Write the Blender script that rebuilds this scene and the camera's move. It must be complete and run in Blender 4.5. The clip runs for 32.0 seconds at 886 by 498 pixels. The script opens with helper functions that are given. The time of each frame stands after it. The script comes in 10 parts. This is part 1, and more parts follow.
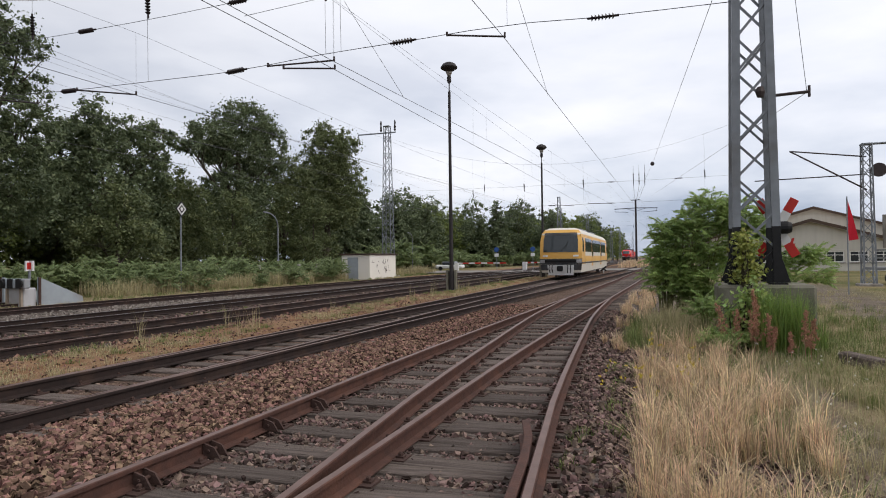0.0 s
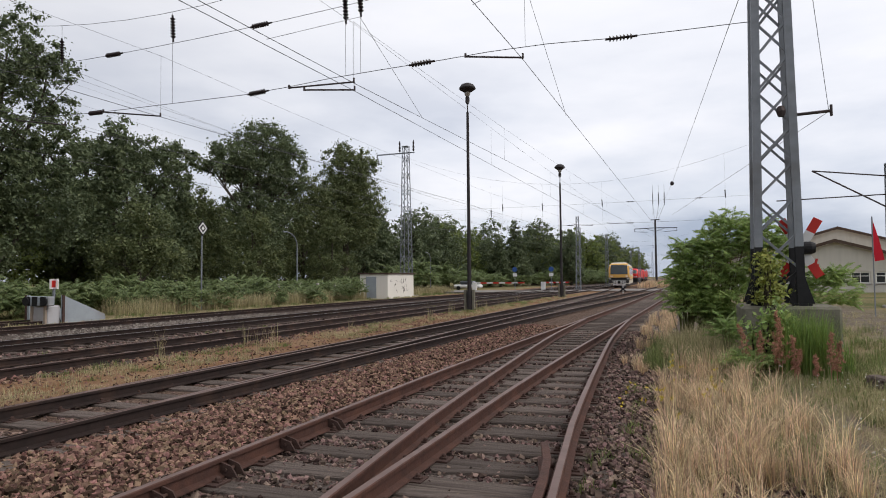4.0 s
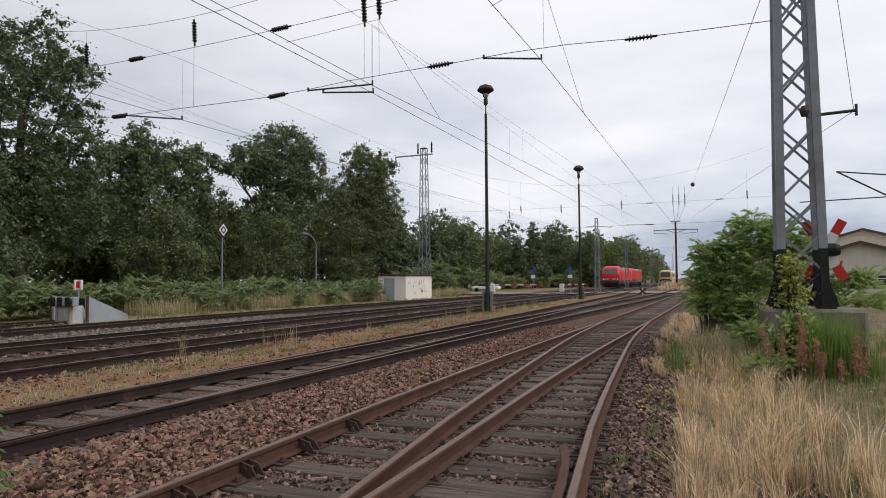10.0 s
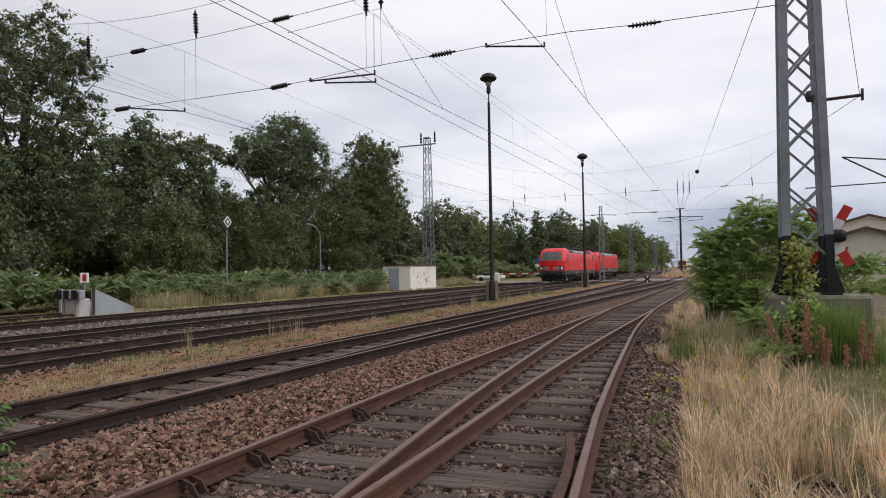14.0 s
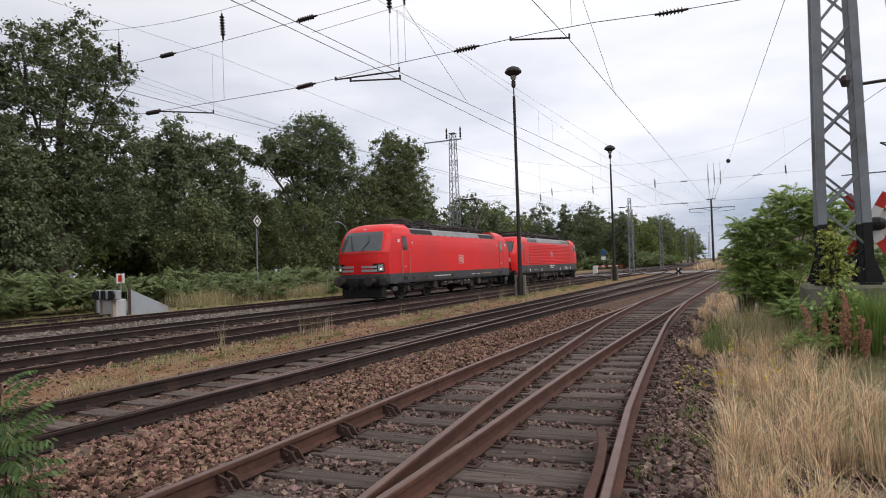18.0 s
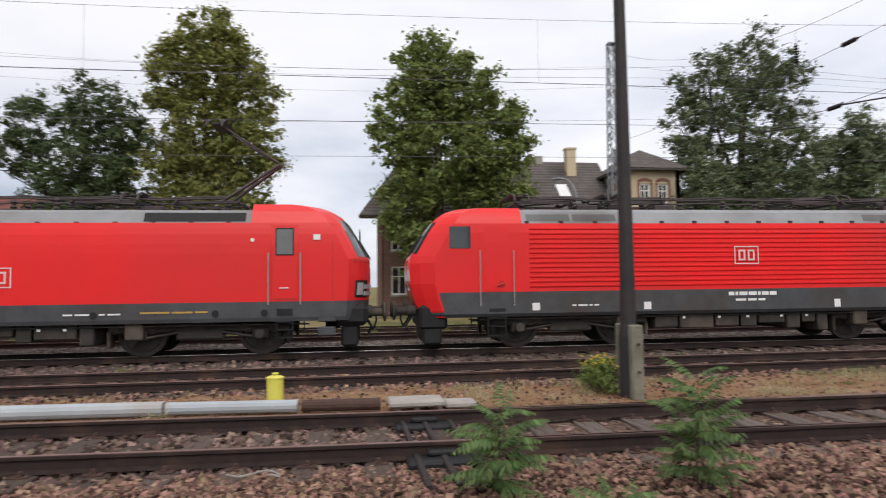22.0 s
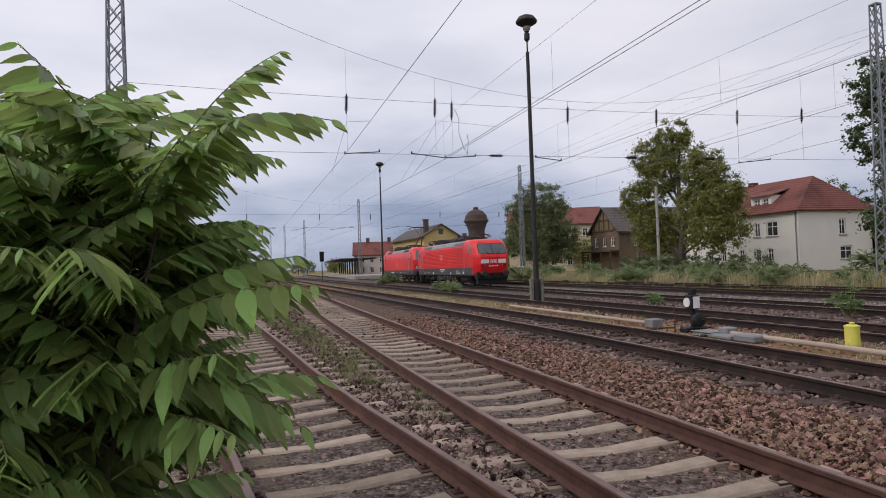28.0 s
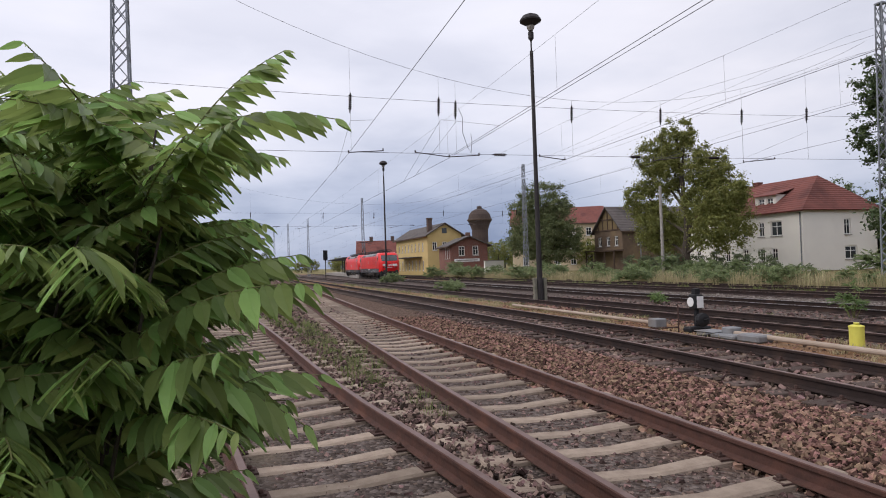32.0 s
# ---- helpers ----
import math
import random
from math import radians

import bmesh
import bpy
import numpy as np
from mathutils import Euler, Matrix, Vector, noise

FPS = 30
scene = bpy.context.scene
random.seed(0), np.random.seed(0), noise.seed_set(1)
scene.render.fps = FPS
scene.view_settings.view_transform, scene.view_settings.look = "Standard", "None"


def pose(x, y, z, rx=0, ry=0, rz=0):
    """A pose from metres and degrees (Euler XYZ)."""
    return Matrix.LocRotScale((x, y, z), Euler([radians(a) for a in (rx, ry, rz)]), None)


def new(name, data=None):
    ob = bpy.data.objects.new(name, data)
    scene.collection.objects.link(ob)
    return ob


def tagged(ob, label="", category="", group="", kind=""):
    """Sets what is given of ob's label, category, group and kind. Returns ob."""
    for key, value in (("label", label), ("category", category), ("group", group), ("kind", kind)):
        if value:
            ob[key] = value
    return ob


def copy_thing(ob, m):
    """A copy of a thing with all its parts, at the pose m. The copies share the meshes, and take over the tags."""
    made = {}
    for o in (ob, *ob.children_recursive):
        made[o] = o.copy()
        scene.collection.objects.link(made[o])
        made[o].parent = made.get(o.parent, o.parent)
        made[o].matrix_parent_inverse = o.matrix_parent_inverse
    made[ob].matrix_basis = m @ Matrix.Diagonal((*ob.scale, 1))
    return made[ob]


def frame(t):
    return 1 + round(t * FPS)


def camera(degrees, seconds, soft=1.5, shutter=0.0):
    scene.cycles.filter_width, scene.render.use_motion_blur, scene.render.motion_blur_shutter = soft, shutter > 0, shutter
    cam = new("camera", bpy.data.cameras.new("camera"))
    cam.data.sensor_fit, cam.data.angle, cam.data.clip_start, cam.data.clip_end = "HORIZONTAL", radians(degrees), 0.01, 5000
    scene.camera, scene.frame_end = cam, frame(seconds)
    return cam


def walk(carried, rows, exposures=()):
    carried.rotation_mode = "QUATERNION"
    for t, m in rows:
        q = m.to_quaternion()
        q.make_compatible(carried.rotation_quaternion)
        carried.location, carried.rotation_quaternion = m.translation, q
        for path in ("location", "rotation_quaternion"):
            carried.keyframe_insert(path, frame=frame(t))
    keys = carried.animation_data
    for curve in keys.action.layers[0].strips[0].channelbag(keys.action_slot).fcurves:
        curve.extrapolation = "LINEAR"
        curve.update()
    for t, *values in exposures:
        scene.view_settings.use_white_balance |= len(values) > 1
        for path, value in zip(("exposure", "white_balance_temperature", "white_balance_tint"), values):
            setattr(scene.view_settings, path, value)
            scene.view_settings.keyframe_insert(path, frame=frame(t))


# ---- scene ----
# the camera: one standing point, a hand-held pan
cam = camera(69.52, 32.0, soft=1.0, shutter=0.3)
EYE = (0.0, 0.0, 1.65)
PATH = [
    (0.0, 90.85, 0.72, 19.08),
    (0.5, 91.28, 0.60, 19.47),
    (1.0, 91.68, 0.62, 19.63),
    (1.5, 92.06, 0.45, 19.69),
    (2.0, 92.40, -0.15, 19.57),
    (2.5, 92.57, -0.06, 19.64),
    (3.0, 92.23, 0.31, 19.88),
    (3.5, 92.39, 0.44, 20.25),
    (4.0, 92.62, 0.51, 20.69),
    (4.5, 92.89, 0.31, 21.21),
    (6.5, 93.44, 0.33, 22.00),
    (7.0, 93.24, 0.49, 22.24),
    (7.5, 93.02, 0.52, 22.39),
    (8.0, 92.88, 0.86, 22.46),
    (8.5, 92.82, 0.46, 22.39),
    (9.0, 92.82, 0.74, 22.37),
    (9.5, 92.81, 0.84, 22.34),
    (10.0, 92.78, 0.39, 22.31),
    (10.5, 92.77, 0.47, 22.15),
    (11.0, 92.76, 0.72, 22.11),
    (11.5, 92.70, 0.41, 22.12),
    (12.0, 92.61, 0.71, 22.19),
    (12.5, 92.36, 0.60, 22.30),
    (13.0, 92.19, 0.71, 22.42),
    (13.5, 92.02, 0.75, 22.58),
    (14.0, 91.86, 0.91, 22.70),
    (14.5, 91.72, 0.94, 22.80),
    (16.5, 91.39, 1.48, 23.59),
    (17.0, 91.32, 1.79, 23.91),
    (17.5, 91.30, 1.71, 24.26),
    (18.0, 91.52, 1.82, 25.19),
    (18.5, 91.97, 2.25, 27.27),
    (19.0, 92.28, 2.22, 30.21),
    (19.5, 92.62, 1.88, 37.07),
    (20.0, 92.91, 1.74, 41.86),
    (20.5, 93.15, 2.12, 47.95),
    (21.0, 93.20, 2.31, 56.55),
    (21.5, 93.31, 0.69, 70.70),
    (22.0, 93.32, 0.71, 81.42),
    (22.5, 93.18, 0.66, 94.82),
    (23.0, 92.77, 1.07, 107.65),
    (23.5, 92.68, 1.88, 121.77),
    (24.0, 93.02, 2.12, 133.18),
    (24.5, 93.66, 2.48, 141.47),
    (25.0, 93.89, 1.64, 147.28),
    (25.5, 94.12, 1.62, 153.29),
    (26.0, 94.21, 1.81, 158.97),
    (26.5, 93.04, 1.94, 161.77),
    (28.5, 91.42, 2.03, 161.55),
    (29.0, 91.45, 1.65, 161.49),
    (29.5, 91.57, 1.68, 161.79),
    (30.0, 91.61, 1.61, 161.84),
    (30.5, 91.69, 1.60, 161.98),
    (31.0, 91.69, 1.68, 162.07),
    (31.5, 91.60, 1.82, 162.15),
    (32.0, 91.43, 1.86, 161.90),
]
EXPOSURES = [(0.0, 0.36, 6700, 11), (9.0, 0.27, 6850, 12), (13.0, 0.28, 6850, 13), (17.0, 0.41, 6800, 13), (18.0, 0.42, 6800, 12), (20.0, 0.41, 6850, 12), (21.5, 0.62, 6800, 12), (22.5, 0.68, 6800, 12), (24.0, 0.6, 6750, 12), (25.5, 0.2, 6650, 16), (27.0, 0.2, 6650, 16), (29.0, 0.45, 6550, 16), (32.0, 0.47, 6550, 16)]
walk(cam, [(t, pose(*EYE, a, b, c)) for t, a, b, c in PATH], EXPOSURES)


# ---- world and sun: a bright overcast afternoon ----
SUN_EL, SUN_ROT = 46.0, 92.0
world = bpy.data.worlds.new("overcast_sky")
scene.world = world
world.use_nodes = True
wn, wl = world.node_tree.nodes, world.node_tree.links
wn.clear()
w_out = wn.new("ShaderNodeOutputWorld")
w_bg = wn.new("ShaderNodeBackground")
w_sky = wn.new("ShaderNodeTexSky")
w_sky.sky_type, w_sky.sun_disc = "NISHITA", False
w_sky.sun_elevation, w_sky.sun_rotation = radians(SUN_EL), radians(SUN_ROT)
w_tc = wn.new("ShaderNodeTexCoord")
w_sep = wn.new("ShaderNodeSeparateXYZ")
w_map = wn.new("ShaderNodeMapping")
w_map.inputs["Scale"].default_value = (1.0, 1.0, 3.2)
w_noise = wn.new("ShaderNodeTexNoise")
w_noise.inputs["Scale"].default_value = 2.1
w_noise.inputs["Detail"].default_value = 7.0
w_noise.inputs["Roughness"].default_value = 0.52
w_cloud = wn.new("ShaderNodeValToRGB")
w_cloud.color_ramp.elements[0].position = 0.36
w_cloud.color_ramp.elements[0].color = (0.25, 0.315, 0.455, 1)
w_cloud.color_ramp.elements[1].position = 0.64
w_cloud.color_ramp.elements[1].color = (0.79, 0.81, 0.88, 1)
w_mid = w_cloud.color_ramp.elements.new(0.48)
w_mid.color = (0.51, 0.565, 0.68, 1)
w_high = wn.new("ShaderNodeMapRange")
w_high.inputs["From Min"].default_value, w_high.inputs["From Max"].default_value = 0.02, 0.36
w_white = wn.new("ShaderNodeMix")
w_white.data_type = "RGBA"
w_white.inputs["B"].default_value = (0.89, 0.91, 0.965, 1)
w_half = wn.new("ShaderNodeMath")
w_half.operation = "MULTIPLY"
w_half.inputs[1].default_value = 0.74
w_skys = wn.new("ShaderNodeMix")
w_skys.data_type, w_skys.blend_type = "RGBA", "MULTIPLY"
w_skys.inputs["Factor"].default_value = 1.0
w_skys.inputs["B"].default_value = (0.1, 0.1, 0.1, 1)
w_mix = wn.new("ShaderNodeMix")
w_mix.data_type = "RGBA"
w_mix.inputs["Factor"].default_value = 0.88
wl.new(w_tc.outputs["Generated"], w_map.inputs["Vector"])
wl.new(w_map.outputs["Vector"], w_noise.inputs["Vector"])
wl.new(w_noise.outputs["Fac"], w_cloud.inputs["Fac"])
wl.new(w_tc.outputs["Generated"], w_sep.inputs["Vector"])
wl.new(w_sep.outputs["Z"], w_high.inputs["Value"])
wl.new(w_high.outputs["Result"], w_half.inputs[0])
wl.new(w_half.outputs[0], w_white.inputs["Factor"])
wl.new(w_cloud.outputs["Color"], w_white.inputs["A"])
wl.new(w_sky.outputs["Color"], w_skys.inputs["A"])
wl.new(w_skys.outputs["Result"], w_mix.inputs["A"])
wl.new(w_white.outputs["Result"], w_mix.inputs["B"])
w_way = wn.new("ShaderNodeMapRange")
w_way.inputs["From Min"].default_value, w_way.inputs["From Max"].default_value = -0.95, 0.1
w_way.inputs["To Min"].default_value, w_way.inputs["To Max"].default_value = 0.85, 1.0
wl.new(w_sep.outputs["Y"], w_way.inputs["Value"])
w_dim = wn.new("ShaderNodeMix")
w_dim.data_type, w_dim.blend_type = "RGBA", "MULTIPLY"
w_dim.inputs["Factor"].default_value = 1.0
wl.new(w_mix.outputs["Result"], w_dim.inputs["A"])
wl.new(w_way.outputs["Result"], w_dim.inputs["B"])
# the cloud is thicker towards the west
w_west = wn.new("ShaderNodeMapRange")
w_west.interpolation_type = "SMOOTHSTEP"
w_west.inputs["From Min"].default_value, w_west.inputs["From Max"].default_value = -0.95, -0.25
w_west.inputs["To Min"].default_value, w_west.inputs["To Max"].default_value = 0.8, 1.0
wl.new(w_sep.outputs["X"], w_west.inputs["Value"])
w_dim2 = wn.new("ShaderNodeMix")
w_dim2.data_type, w_dim2.blend_type = "RGBA", "MULTIPLY"
w_dim2.inputs["Factor"].default_value = 1.0
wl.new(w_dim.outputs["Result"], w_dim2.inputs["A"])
wl.new(w_west.outputs["Result"], w_dim2.inputs["B"])
# a blue-grey cloud bank lies low in the south-west
w_dir = wn.new("ShaderNodeVectorMath")
w_dir.operation = "DOT_PRODUCT"
w_dir.inputs[1].default_value = (-0.62, -0.785, 0.0)
wl.new(w_tc.outputs["Generated"], w_dir.inputs[0])
w_near = wn.new("ShaderNodeMapRange")
w_near.interpolation_type = "SMOOTHSTEP"
w_near.inputs["From Min"].default_value, w_near.inputs["From Max"].default_value = 0.45, 0.92
wl.new(w_dir.outputs["Value"], w_near.inputs["Value"])
w_low = wn.new("ShaderNodeMapRange")
w_low.interpolation_type = "SMOOTHSTEP"
w_low.inputs["From Min"].default_value, w_low.inputs["From Max"].default_value = 0.22, 0.05
wl.new(w_sep.outputs["Z"], w_low.inputs["Value"])
w_bank = wn.new("ShaderNodeMath")
w_bank.operation = "MULTIPLY"
wl.new(w_near.outputs["Result"], w_bank.inputs[0])
wl.new(w_low.outputs["Result"], w_bank.inputs[1])
w_dark = wn.new("ShaderNodeMix")
w_dark.data_type, w_dark.blend_type = "RGBA", "MULTIPLY"
w_dark.inputs["B"].default_value = (0.74, 0.79, 0.865, 1)
wl.new(w_bank.outputs[0], w_dark.inputs["Factor"])
wl.new(w_dim2.outputs["Result"], w_dark.inputs["A"])
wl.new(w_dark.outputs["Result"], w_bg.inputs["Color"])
w_bg.inputs["Strength"].default_value = 1.0
wl.new(w_bg.outputs["Background"], w_out.inputs["Surface"])
sun = new("sun", bpy.data.lights.new("sun", "SUN"))
sun.data.energy, sun.data.angle, sun.data.color = 1.15, radians(35), (1.0, 0.965, 0.91)
sun.rotation_euler = (radians(90 - SUN_EL), 0, radians(180 - SUN_ROT))


# ---- materials ----
def mat(name, a, b=None, scale=6.0, rough=0.7, bump=0.0, metal=0.0, fine=0.0, stain=None, vary=0.0, stretch=(1, 1, 1), spec=0.2, contrast=0.5, island=0.0, world_space=False):
    """A surface of two tones at two scales, with relief, stains and a shade that differs from piece to piece."""
    m = bpy.data.materials.new(name)
    m.use_nodes = True
    n, l = m.node_tree.nodes, m.node_tree.links
    bsdf = n["Principled BSDF"]
    b = b or tuple(c * 0.72 for c in a)
    if world_space:
        src = n.new("ShaderNodeNewGeometry").outputs["Position"]
    else:
        src = n.new("ShaderNodeTexCoord").outputs["Object"]
    mp = n.new("ShaderNodeMapping")
    mp.inputs["Scale"].default_value = stretch
    l.new(src, mp.inputs["Vector"])
    t1 = n.new("ShaderNodeTexNoise")
    t1.inputs["Scale"].default_value, t1.inputs["Detail"].default_value = scale, 6.0
    t1.inputs["Roughness"].default_value = 0.6
    l.new(mp.outputs["Vector"], t1.inputs["Vector"])
    ramp = n.new("ShaderNodeMapRange")
    ramp.inputs["From Min"].default_value, ramp.inputs["From Max"].default_value = 0.5 - contrast * 0.5, 0.5 + contrast * 0.5
    l.new(t1.outputs["Fac"], ramp.inputs["Value"])
    mix = n.new("ShaderNodeMix")
    mix.data_type = "RGBA"
    mix.inputs["A"].default_value, mix.inputs["B"].default_value = (*a, 1), (*b, 1)
    l.new(ramp.outputs["Result"], mix.inputs["Factor"])
    col = mix.outputs["Result"]
    if stain:
        t2 = n.new("ShaderNodeTexNoise")
        t2.inputs["Scale"].default_value, t2.inputs["Detail"].default_value = scale * 0.23, 4.0
        l.new(mp.outputs["Vector"], t2.inputs["Vector"])
        r2 = n.new("ShaderNodeMapRange")
        r2.inputs["From Min"].default_value, r2.inputs["From Max"].default_value = 0.52, 0.72
        l.new(t2.outputs["Fac"], r2.inputs["Value"])
        mix2 = n.new("ShaderNodeMix")
        mix2.data_type = "RGBA"
        mix2.inputs["B"].default_value = (*stain, 1)
        l.new(r2.outputs["Result"], mix2.inputs["Factor"])
        l.new(col, mix2.inputs["A"])
        col = mix2.outputs["Result"]
    if vary or island:
        hsv = n.new("ShaderNodeHueSaturation")
        rnd = n.new("ShaderNodeNewGeometry").outputs["Random Per Island"] if island else n.new("ShaderNodeObjectInfo").outputs["Random"]
        mr = n.new("ShaderNodeMapRange")
        k = vary or island
        mr.inputs["To Min"].default_value, mr.inputs["To Max"].default_value = 1 - k, 1 + k
        l.new(rnd, mr.inputs["Value"])
        l.new(mr.outputs["Result"], hsv.inputs["Value"])
        l.new(col, hsv.inputs["Color"])
        if island:
            mr2 = n.new("ShaderNodeMapRange")
            mr2.inputs["To Min"].default_value, mr2.inputs["To Max"].default_value = 0.5 - 0.03 * min(1, island * 2), 0.5 + 0.03 * min(1, island * 2)
            wn2 = n.new("ShaderNodeTexWhiteNoise")
            wn2.noise_dimensions = "1D"
            l.new(rnd, wn2.inputs["W"])
            l.new(wn2.outputs["Value"], mr2.inputs["Value"])
            l.new(mr2.outputs["Result"], hsv.inputs["Hue"])
        col = hsv.outputs["Color"]
    l.new(col, bsdf.inputs["Base Color"])
    bsdf.inputs["Roughness"].default_value, bsdf.inputs["Metallic"].default_value = rough, metal
    bsdf.inputs["Specular IOR Level"].default_value = spec
    if bump:
        t3 = n.new("ShaderNodeTexNoise")
        t3.inputs["Scale"].default_value, t3.inputs["Detail"].default_value = fine or scale * 6, 5.0
        l.new(mp.outputs["Vector"], t3.inputs["Vector"])
        bp = n.new("ShaderNodeBump")
        bp.inputs["Strength"].default_value, bp.inputs["Distance"].default_value = bump, 0.03
        l.new(t3.outputs["Fac"], bp.inputs["Height"])
        l.new(bp.outputs["Normal"], bsdf.inputs["Normal"])
    return m


def glow(name, color, strength):
    m = bpy.data.materials.new(name)
    m.use_nodes = True
    b = m.node_tree.nodes["Principled BSDF"]
    b.inputs["Base Color"].default_value = (*color, 1)
    b.inputs["Emission Color"].default_value = (*color, 1)
    b.inputs["Emission Strength"].default_value = strength
    return m


def leaf_mat(name, a, b, trans=0.25, island=0.35, rough=0.55):
    m = mat(name, a, b, scale=1.2, rough=rough, island=island, spec=0.3)
    bsdf = m.node_tree.nodes["Principled BSDF"]
    n, l = m.node_tree.nodes, m.node_tree.links
    tr = n.new("ShaderNodeBsdfTranslucent")
    src = bsdf.inputs["Base Color"].links[0].from_socket
    l.new(src, tr.inputs["Color"])
    mx = n.new("ShaderNodeMixShader")
    mx.inputs[0].default_value = trans
    l.new(bsdf.outputs[0], mx.inputs[1])
    l.new(tr.outputs[0], mx.inputs[2])
    l.new(mx.outputs[0], n["Material Output"].inputs["Surface"])
    return m


def glass_mat(name, tint, rough=0.06):
    m = mat(name, tint, tuple(c * 0.6 for c in tint), scale=0.8, rough=rough, spec=0.5)
    return m


M_RAILSIDE = mat("rusty_rail", (0.098, 0.045, 0.033), (0.05, 0.027, 0.022), 9, 0.8, 0.25, 0.0, stain=(0.11, 0.05, 0.034), spec=0.25)
M_OILRAIL = mat("oily_black_rail", (0.04, 0.027, 0.024), (0.022, 0.017, 0.016), 9, 0.7, 0.2, 0.0, stain=(0.058, 0.036, 0.028), spec=0.1)
M_RAILTOP = mat("rolled_rail_head", (0.19, 0.125, 0.108), (0.12, 0.075, 0.063), 5, 0.5, 0.05, 0.25)
M_RAILBRIGHT = mat("polished_rail_head", (0.42, 0.41, 0.41), (0.30, 0.28, 0.27), 5, 0.28, 0.0, 0.85)
M_WOOD = mat("weathered_sleeper_wood", (0.205, 0.168, 0.148), (0.085, 0.066, 0.057), 4, 0.9, 0.8, vary=0.3, stretch=(0.5, 9, 9), stain=(0.06, 0.046, 0.04), spec=0.08)
M_CONCRETE_SL = mat("sleeper_concrete", (0.325, 0.265, 0.21), (0.21, 0.165, 0.128), 7, 0.92, 0.4, vary=0.25, stain=(0.2, 0.15, 0.12), spec=0.1)
M_DARKWOOD = mat("oily_sleeper_wood", (0.125, 0.094, 0.08), (0.058, 0.044, 0.038), 5, 0.85, 0.5, vary=0.25, stretch=(0.6, 5, 5), spec=0.08)
M_IRON = mat("dark_iron", (0.045, 0.038, 0.035), (0.025, 0.022, 0.022), 8, 0.65, 0.3, 0.3)
M_RUST = mat("rusted_steel", (0.085, 0.048, 0.038), (0.05, 0.032, 0.028), 8, 0.85, 0.3)
M_GALV = mat("galvanised_lattice_steel", (0.26, 0.28, 0.305), (0.165, 0.178, 0.195), 3, 0.55, 0.1, 0.3, stain=(0.13, 0.125, 0.12))
M_BLACKPAINT = mat("black_bitumen_paint", (0.022, 0.022, 0.024), (0.012, 0.012, 0.013), 6, 0.6, 0.2)
M_POST = mat("dark_steel_post", (0.045, 0.04, 0.04), (0.028, 0.025, 0.026), 5, 0.6, 0.15, 0.2)
M_CONC = mat("weathered_concrete", (0.36, 0.34, 0.31), (0.24, 0.22, 0.20), 4, 0.92, 0.4, stain=(0.17, 0.15, 0.13))
M_MOSSCONC = mat("mossy_concrete", (0.22, 0.205, 0.165), (0.13, 0.125, 0.095), 4, 0.95, 0.5, stain=(0.085, 0.095, 0.055))
M_WIRE = mat("oxidised_copper_wire", (0.13, 0.13, 0.14), (0.09, 0.09, 0.10), 4, 0.6, metal=0.3)
M_INSUL = mat("brown_glazed_porcelain", (0.035, 0.025, 0.025), (0.02, 0.016, 0.018), 6, 0.25)

